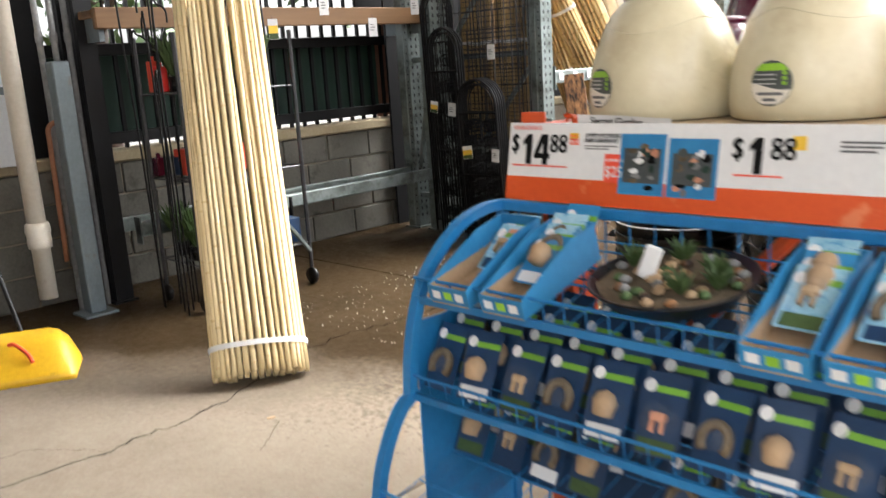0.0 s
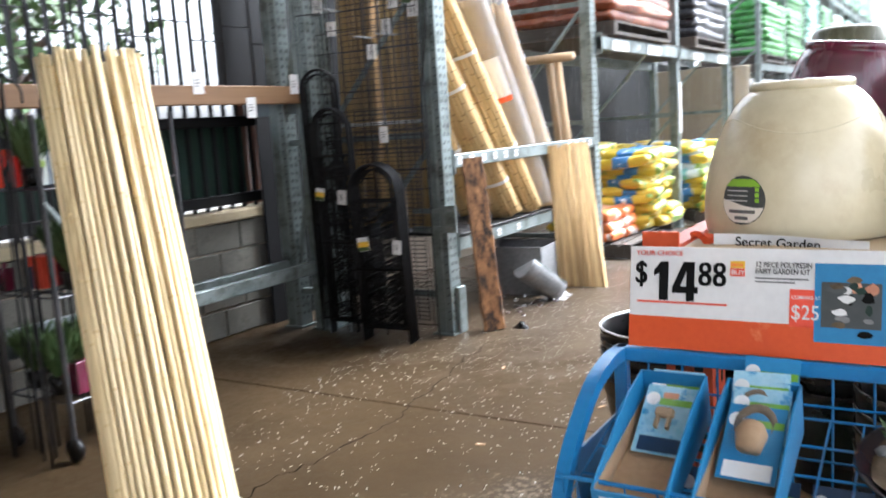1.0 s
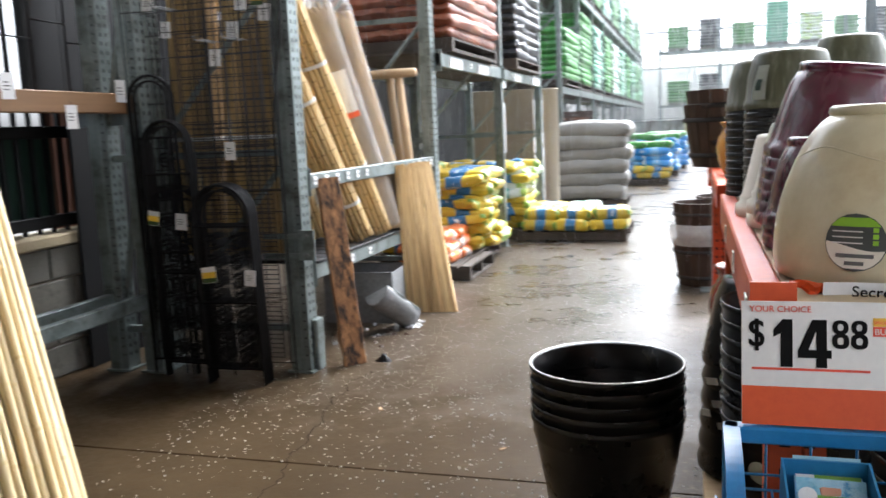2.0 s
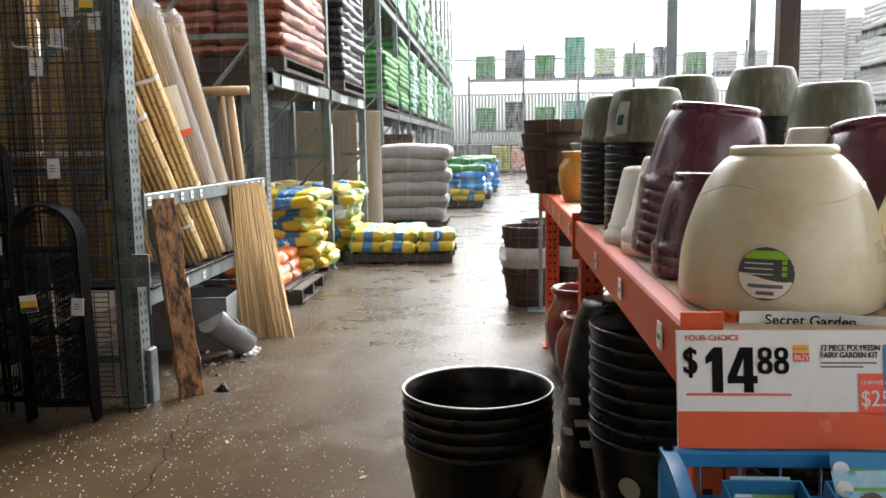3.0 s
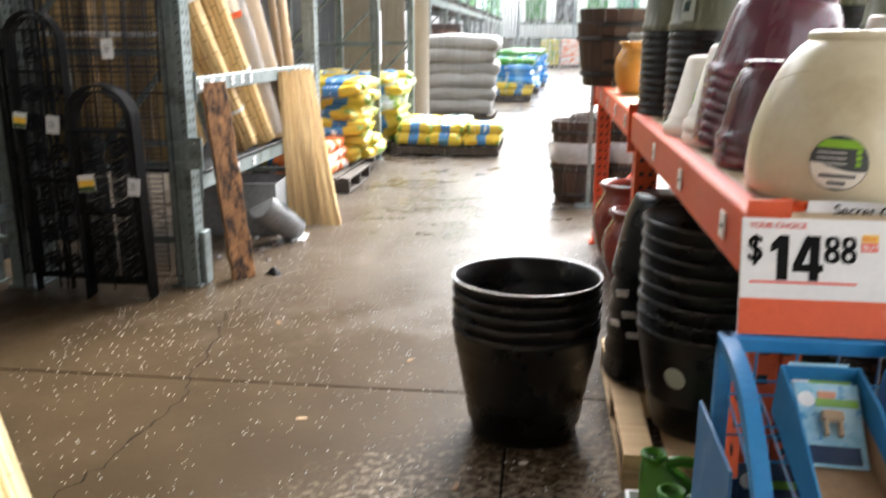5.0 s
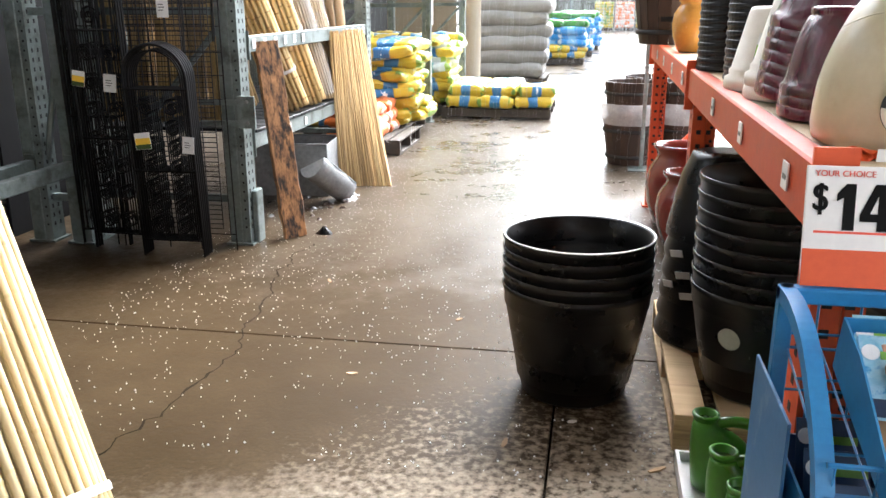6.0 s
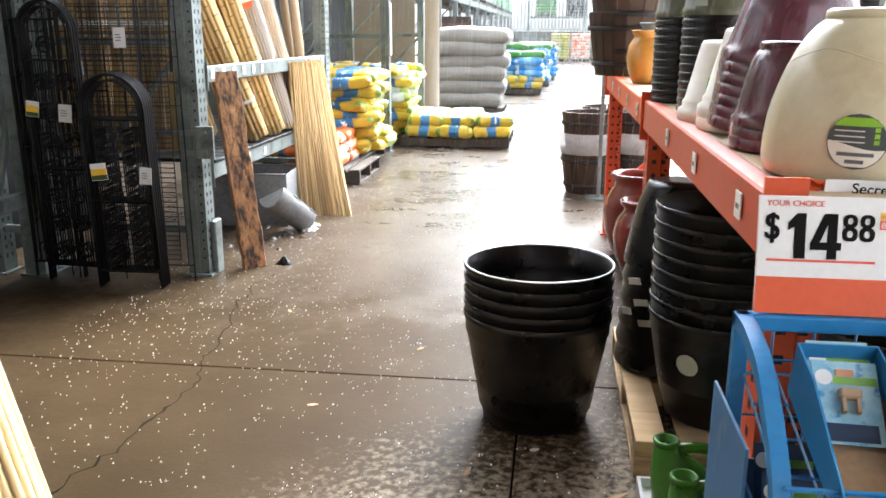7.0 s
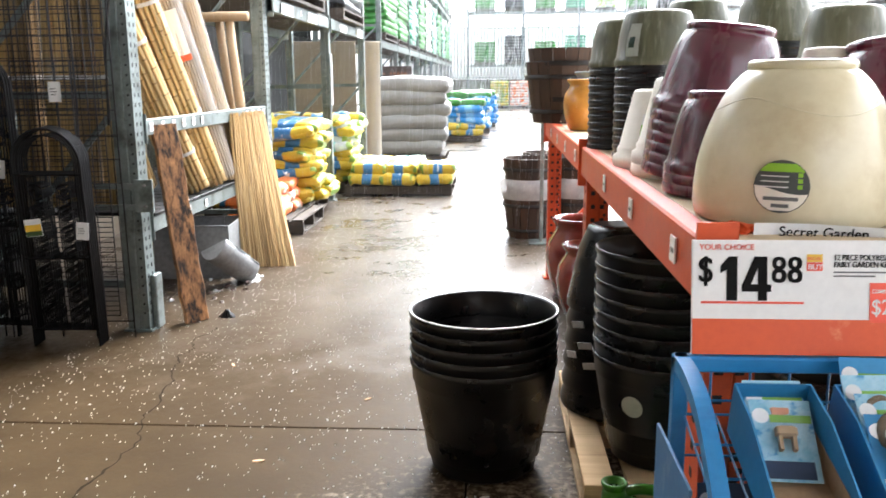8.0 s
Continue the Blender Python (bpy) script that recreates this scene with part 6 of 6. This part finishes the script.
for x, h_, w_ in ((-0.2, 2.5, 0.2), (-0.62, 2.4, 0.26), (-0.9, 2.55, 0.2)):
    arch_trellis(pose(x, 4.31, 0, 1.2, 0, 3), w_, h_, "tall slender black wire plant support", "plant supports", 1, False, 0.5)


def grid_panel(m, w, h, px, pz, label, r=0.0022):
    t = thing("wire_trellis", label, "trellis", "wire trellises", at=m)
    up, across = Geo().box(-r, r, -r, r, 0, h).data("wire", M["wire"]), Geo().box(0, w, r, 3 * r, -r, r).data("wire", M["wire"])
    n = int(w / px)
    for k in range(n + 1):
        part("wire", up, None, t).location = (w * k / n, 0, 0)
    n = int(h / pz)
    for k in range(n + 1):
        part("wire", across, None, t).location = (0, 0, h * k / n)
    return t


grid_panel(pose(-0.66, 4.36, 0.1, 0, 0, 2), 0.46, 1.32, 0.075, 0.026, "grey welded wire trellis hung on the rack posts")
grid_panel(pose(-0.72, 4.375, 1.15, 0, 0, 1), 0.55, 1.0, 0.055, 0.035, "grey welded wire trellis hung on the rack posts")
grid_panel(pose(-0.95, 4.39, 0.8, 0, 0, 1), 0.8, 1.5, 0.1, 0.12, "grey welded wire trellis hung on the rack posts", 0.0028)
hb = thing("hook_bar", "galvanised flat bar bolted across the rack frame", "bar")
part("bar", Geo().box(-0.3, 0.01, 4.405, 4.415, 0.66, 0.69), M["galv"], hb)
part("bar", Geo().box(-0.3, 0.01, 4.405, 4.415, 0.77, 0.8), M["galv"], hb)
part("plate", Geo().box(-0.085, 0.012, 4.404, 4.418, 0.65, 0.82, ch=0.002), M["galv"], hb)
for z in (0.68, 0.79):
    part("bolt", Geo().lathe([(0.01, 0), (0.01, 0.006), (0, 0.008)], 8, pose(-0.03, 4.404, z, 90)), M["zinc"], hb)


def hang_tag(x, y, z, w, h, key, label, tilt=0):
    t = thing("hang_tag", label, "tag", "hang tags", at=pose(x, y, z, 0, tilt, 0))
    part("paper", Geo().box(-w / 2, w / 2, -0.001, 0.001, -h / 2, h / 2), M["tag"], t)
    if key == "tag":
        for k in range(3):
            part("print", Geo().box(-w * 0.32, w * (0.1 + 0.1 * (k % 2)), -0.0016, -0.0011, h * (0.12 - 0.14 * k), h * (0.17 - 0.14 * k)), M["grayink"], t)
    else:
        part("print", Geo().box(-w * 0.48, w * 0.48, -0.0016, -0.0011, -h * 0.2, h * 0.18), M["yellowink"], t)
        part("print", Geo().box(-w * 0.48, w * 0.48, -0.0017, -0.0011, -h * 0.48, -h * 0.2), M["foliage"], t)
    part("wire_tie", Geo().tube([(0, 0, h / 2), (0, 0.006, h / 2 + 0.02)], 0.0012, 4), M["wire"], t)
    return t


hang_tag(-0.225, 4.1, 0.605, 0.062, 0.085, "tag", "white price tag on a black trellis", 4)
hang_tag(-0.47, 4.1, 0.62, 0.085, 0.085, "yellowink", "yellow and green plant tag on a black trellis", -6)
hang_tag(-0.66, 4.17, 0.9, 0.07, 0.09, "tag", "white price tag on a black trellis", 5)
hang_tag(-0.84, 4.18, 0.92, 0.07, 0.08, "yellowink", "yellow and green plant tag on a black trellis", 8)
hang_tag(-0.42, 4.33, 1.27, 0.065, 0.1, "tag", "white card reading a price on a wire panel")
fm2 = single("tag_sleeve", Geo().box(-0.025, 0.025, -0.004, 0.004, 0, 0.12), M["film"], "clear plastic sleeve above a price card", "tag sleeve", at=(-0.42, 4.33, 1.325))
for x, z, k in ((-0.5, 1.78, "tag"), (-0.32, 2.06, "tag"), (-0.22, 2.08, "yellowink"), (-0.38, 1.92, "tag"), (-0.18, 2.0, "tag"), (-0.8, 1.95, "tag"), (-0.9, 2.1, "tag")):
    hang_tag(x, 4.38, z, 0.07, 0.09, k, "small card hanging from a wire panel", 3)
for x, z in ((-0.5, 1.86), (-0.33, 1.86), (-0.75, 2.05)):
    single("peg_hook", Geo().tube([(0, 0.06, 0), (0, -0.14, 0), (0, -0.15, 0.02)], 0.004, 5).tube([(0.03, 0.06, 0.002), (0.03, -0.13, 0.002)], 0.003, 5), M["zinc"], "bare zinc peg hook on a wire panel", "hook", "peg hooks", at=(x, 4.33, z))
single("black_cord", Geo().tube(arc([(-0.06, 4.395, 2.6), (-0.09, 4.39, 2.2), (-0.1, 4.385, 1.9), (-0.16, 4.38, 1.5), (-0.18, 4.38, 1.1)], 8), 0.006, 5), M["blackplastic"], "black cord hanging down the rack post", "cord", smooth=True)

# ---- left end of the yard: pipe, cart, goods ----
pp = thing("drain_pipe", "cream plastic drain pipe with a swollen joint", "pipe", at=(-1.18, 1.53, 0))
part("pipe", Geo().lathe([(0.044, 0.13), (0.047, 0.13), (0.047, 4.2)], 24), M["pvc"], pp, "", True)
part("coupling", Geo().lathe([(0.05, 0.4), (0.058, 0.405), (0.062, 0.44), (0.058, 0.47), (0.064, 0.49), (0.06, 0.53), (0.05, 0.54)], 24), M["pvc"], pp, "", True)
part("coupling", Geo().lathe([(0.05, 1.66), (0.062, 1.665), (0.062, 1.76), (0.05, 1.77)], 24), M["pvc"], pp, "", True)
part("clamp", Geo().box(-0.4, 0.0, -0.01, 0.01, 1.2, 1.24), M["greysteel"], pp)
single("white_sheet", Geo().sheet(lambda u, v: (-1.44 + 0.015 * math.sin(20 * u), 0.3 + 1.32 * u, 0.82 + 2.2 * v), 40, 4), M["whitesheet"], "pale corrugated plastic sheet behind the drain pipe", "sheet")
single("rust_pipe", Geo().tube(arc([(-1.2, 1.66, 0.3), (-1.2, 1.67, 0.9), (-1.2, 1.68, 1.02), (-1.17, 1.74, 1.05)]), 0.014, 8), M["copper"], "thin rusty pipe bent at its top", "pipe", smooth=True)
for k in range(3):
    single("steel_conduit", Geo().lathe([(0.016, 0.0), (0.016, 1.45), (0.02, 1.455), (0.02, 1.5), (0.016, 1.505), (0.016, 4.1)], 10), M["zinc"], "thin zinc conduit on the wall", "conduit", "conduits", at=(-1.25, 1.72 + 0.075 * k, 0), smooth=True)
gp = single("grey_post", Geo().box(-0.045, 0.045, -0.045, 0.045, 0.012, 1.35, ch=0.006).box(-0.09, 0.09, -0.09, 0.09, 0, 0.012), M["greysteel"], "blue-grey square steel bollard post", "post", at=(-1.12, 1.74, 0))
# yellow scoop
ysc = thing("yellow_scoop", "yellow plastic floor scoop with a red cord", "scoop", at=pose(-0.38, 1.1, 0, 0, 0, 62))
prof = []
for k in range(13):
    x = -0.22 + 0.44 * k / 12
    e = 1 - abs(x / 0.224) ** 6
    prof.append([(x, -0.13, 0.0), (x, -0.1, 0.02 + 0.01 * e), (x, 0.02, 0.1 * e + 0.03), (x, 0.1, 0.16 * e + 0.02), (x, 0.13, 0.15 * e + 0.01), (x, 0.14, 0.0)])
part("shell", Geo().loft(prof), M["yellow"], ysc, "", True)
part("cord", Geo().tube(arc([(-0.05, 0.04, 0.14), (-0.02, 0.0, 0.15), (0.03, -0.03, 0.11), (0.05, -0.06, 0.08)]), 0.009, 6), M["redink"], ysc, "red cord", True)
part("handle", Geo().tube(arc([(0.0, 0.12, 0.12), (-0.05, 0.2, 0.3), (-0.1, 0.26, 0.5)]), 0.011, 7), M["blackplastic"], ysc, "", True)

# wire cart with potted goods behind the bamboo
cart = thing("wire_cart", "dark wire stocking cart beside the wall rack", "cart", at=pose(-0.98, 2.45, 0, 0, 0, 0))
for x in (0, 0.42):
    for y in (-0.35, 0.35):
        part("leg", Geo().tube([(x, y, 0.1), (x, y, 1.45)], 0.012, 6), M["wire"], cart)
        part("wheel", Geo().lathe([(0.0, -0.015), (0.045, -0.015), (0.05, 0), (0.045, 0.015), (0, 0.015)], 16, pose(x, y, 0.05, 90)), M["blackplastic"], cart, "", True)
for z in (0.25, 0.7, 1.15):
    for k in range(9):
        part("shelf_wire", Geo().tube([(0, -0.35 + 0.7 * k / 8, z), (0.42, -0.35 + 0.7 * k / 8, z)], 0.004, 4), M["wire"], cart)
    for k in range(3):
        part("shelf_rail", Geo().tube([(0.21 * k, -0.35, z), (0.21 * k, 0.35, z)], 0.006, 4), M["wire"], cart)
part("brace", Geo().tube([(0.42, -0.35, 1.1), (0.42, 0.35, 0.2)], 0.014, 6), M["galv"], cart)
for k in range(34):
    z = (0.262, 0.712, 1.162)[k % 3]
    x, y = -0.98 + rl.uniform(0.05, 0.36), 2.45 + rl.uniform(-0.3, 0.3)
    if k % 2:
        b = thing("potted_plant", "small dark potted plant on a wire cart", "plant", "cart plants", at=(x, y, z))
        part("pot", Geo().lathe([(0, 0), (0.035, 0), (0.045, 0.075), (0.04, 0.076), (0, 0.07)], 14), M["blackplastic"], b, "", True)
        part("leaves", tuft(110, 0.13, 0.24, k), M["foliage"], b).location = (0, 0, 0.07)
    else:
        single("carton", Geo().box(-0.05, 0.05, -0.04, 0.04, 0, 0.14, ch=0.003), M[("maroon", "bag_white", "redink", "navy")[k // 2 % 4]], "small printed carton on a wire cart", "carton", "cartons", at=pose(x, y, z, 0, 0, rl.uniform(-20, 20)))
for k in range(22):
    z = 0.712 if k % 3 == 0 else 1.162
    single("bottle", Geo().box(-0.028, 0.028, -0.024, 0.024, 0, 0.1 + 0.03 * (k % 3), ch=0.003).lathe([(0.012, 0.1 + 0.03 * (k % 3)), (0.012, 0.125 + 0.03 * (k % 3)), (0, 0.126 + 0.03 * (k % 3))], 10), M[("maroon", "bag_white", "redink", "navy", "petal", "bluecard")[k % 6]], "small printed bottle on a wire cart", "bottle", "cart bottles", at=pose(-0.94 + 0.075 * (k // 8), 2.13 + 0.085 * (k % 8), z, 0, 0, rl.uniform(-10, 10)))
# goods on the wall rack: boards, pails, dark hanging bags
for k in range(3):
    single("red_board", Geo().box(-0.012, 0.012, -0.035, 0.035, 0, 3.0, ch=0.003), M["brick"], "upright red-brown board standing behind the fence", "board", "red boards", at=pose(-1.8, 4.52 + 0.09 * k, 0, 0, 0.3, 0))
for k in range(2):
    single("shepherd_hook", Geo().tube(arc([(0, 0, 0), (0.02, 0, -0.4), (0.0, 0.0, -1.0), (0.01, 0.0, -1.25), (0.07, 0.02, -1.28), (0.08, 0.02, -1.15)]), 0.011, 6), M["blackmetal"], "black steel shepherd hook hanging from the timber shelf", "hook", "shepherd hooks", at=(-0.985, 2.7 + 0.22 * k + (0.12 if k > 1 else 0), 1.62 if k % 2 else 1.5), smooth=True)
for k in range(5):
    hang_tag(-0.99, 2.6 + 0.4 * k, 1.62 - 0.14 * (k % 2), 0.06, 0.12, "tag" if k != 1 else "yellowink", "card tag hanging from the timber shelf", 6).rotation_euler = (0, 0, radians(70))
for k in range(9):
    single("wire_fence_roll", Geo().tube([(-1.3, 2.1 + 0.26 * k, 1.6), (-1.3, 2.1 + 0.26 * k, 2.9)], 0.007, 5).tube([(-1.3, 2.1 + 0.26 * k, 1.9 + 0.1 * (k % 2)), (-1.3, 2.36 + 0.26 * k, 1.9 + 0.1 * (k % 2))], 0.005, 5), M["blackmetal"], "black wire border fence standing on the timber shelf", "wire fence", "border fences", smooth=True)
rs = random.Random(31)
for k in range(16):
    x, y, h_ = -0.9 + 0.3 * rs.random(), 1.95 + 0.7 * rs.random(), rs.uniform(1.2, 1.75)
    lean = rs.uniform(-0.05, 0.05)
    single("garden_stake", Geo().tube(arc([(0, 0, 0), (lean * 0.4, 0, h_ * 0.5), (lean, 0.01, h_), (lean + 0.03, 0.02, h_ + 0.04), (lean + 0.07, 0.03, h_ + 0.01), (lean + 0.075, 0.03, h_ - 0.05)]), 0.0055, 6), M["blackmetal"], "black steel garden stake with a hooked top in the cart corner", "stake", "garden stakes", at=pose(x, y, 0, 0, 0, rs.uniform(0, 360)), smooth=True)
# trees outside the fence
def leafy(x, y, h, seed):
    rdd = random.Random(seed)
    t = thing("tree", "leafy green tree beyond the yard fence", "tree", "outside trees", at=(x, y, 0))
    part("trunk", Geo().lathe([(0.16, 0), (0.11, h * 0.4), (0.05, h * 0.75), (0.01, h * 0.9)], 10), M["stave"], t, "", True)
    for k in range(6):
        a = k * 1.1
        part("limb", Geo().rod((0, 0, h * (0.35 + 0.07 * k)), (1.3 * math.cos(a), 1.3 * math.sin(a), h * (0.55 + 0.07 * k)), 0.05, 0.015, 6), M["stave"], t)
    g = Geo()
    for _ in range(2600):
        c = Vector((rdd.gauss(0, 0.9), rdd.gauss(0, 0.9), h * 0.68 + rdd.gauss(0, h * 0.16)))
        d = Vector((rdd.uniform(-1, 1), rdd.uniform(-1, 1), rdd.uniform(-1, 1))).normalized() * 0.11
        e = d.cross(Vector((rdd.uniform(-1, 1), rdd.uniform(-1, 1), 0.3))).normalized() * 0.05
        g.add([c - d, c - e, c + d, c + e], [(0, 1, 2, 3)])
    part("crown", g, M["foliage"], t)
    return t


leafy(-6.5, 4.4, 5.0, 1)
leafy(-9.0, 7.5, 6.0, 2)

# red flowers on a bench beyond the planters
bench = thing("plant_bench", "grey steel bench for potted flowers", "bench", at=(6.9, 10.6, 0))
part("top", Geo().box(-1.6, 1.6, -0.5, 0.5, 1.2, 1.26), M["galv"], bench)
for sx in (-1.5, 1.42):
    for sy in (-0.45, 0.37):
        part("leg", Geo().box(sx, sx + 0.08, sy, sy + 0.08, 0, 1.2), M["galv"], bench)
for k in range(12):
    f = thing("potted_flower", "potted red flower with dark leaves on a bench", "flower", "red flowers", at=(5.5 + 0.26 * k, 10.45 + 0.3 * (k % 2), 1.26))
    part("pot", Geo().lathe([(0, 0), (0.07, 0), (0.09, 0.14), (0.08, 0.14), (0, 0.13)], 14), M["blackplastic"], f, "", True)
    part("leaves", tuft(90, 0.2, 0.22, 60 + k), M["foliage"], f).location = (0, 0, 0.13)
    part("petals", tuft(70, 0.17, 0.1, 90 + k), M["petal"], f).location = (0, 0, 0.28)

# hailstones and splashes on the floor
hg, hr = Geo(), random.Random(77)
for _ in range(11500):
    y = 2.3 + 9.3 * hr.random() ** 1.3
    x = hr.uniform(-0.35, 2.2) if y > 3 else hr.uniform(-0.3, 2.1)
    if y < 3.8 and hr.random() < 0.78 - 0.3 * (y > 3.0):
        continue
    s = (0.0019 + 0.0032 * hr.random() ** 2) * (1 if y < 4 else 0.8)
    hg.add([(x + s, y, 0), (x, y + s, 0), (x - s, y, 0), (x, y - s, 0), (x, y, s * 1.5)], [(0, 1, 4), (1, 2, 4), (2, 3, 4), (3, 0, 4)])
tagged(new("hailstones", hg.data("hailstones", M["hail"])), "small white hailstones strewn over the wet floor", "hail", "", "stuff")

# falling rain beyond the roof's edge; far streaks thicken to imitate haze
rg, rr = Geo(), random.Random(8)
for _ in range(120000):
    y = rr.uniform(5.2, 40)
    if y < 15 and rr.random() < 0.72:
        continue
    x = rr.uniform(1.8 - 0.62 * (y + 1), 1.8 + 0.62 * (y + 1))
    z = rr.uniform(0.02, 1.5 + 0.24 * (y + 1))
    l, w = rr.uniform(0.2, 0.5), (0.000016 * y + 0.00008 + 0.0001 * max(0.0, y - 15)) * rr.uniform(0.7, 1.4)
    dx = 0.05 * l
    rg.add([(x - w, y, z), (x + w, y, z), (x, y + w, z), (x - w + dx, y, z + l), (x + w + dx, y, z + l), (x + dx, y + w, z + l)], [(0, 1, 4, 3), (1, 2, 5, 4), (2, 0, 3, 5)])
tagged(new("rain", rg.data("rain", M["hail"])), "streaks of heavy rain on the open aisle, thickened far off to imitate haze", "rain", "", "stuff")

# chips and straws on the floor
for k, (x, y, l, a) in enumerate(((1.75, 2.67, 0.03, 20), (2.0, 2.42, 0.06, 35), (1.55, 2.5, 0.05, 80), (0.95, 2.9, 0.04, 10), (1.25, 3.5, 0.035, 50), (0.55, 3.9, 0.05, 120), (0.9, 1.5, 0.03, 75))):
    single("floor_chip", Geo().loft([[(-l / 2, -0.005, z), (0, -0.009, z), (l / 2, -0.003, z), (l / 2, 0.004, z), (0, 0.008, z), (-l / 2, 0.004, z)] for z in (0.0, 0.004)]), M["band" if k == 0 else "card"], "small pale chip of wood or paper on the floor", "chip", "floor chips", at=pose(x, y, 0, 0, 0, a))
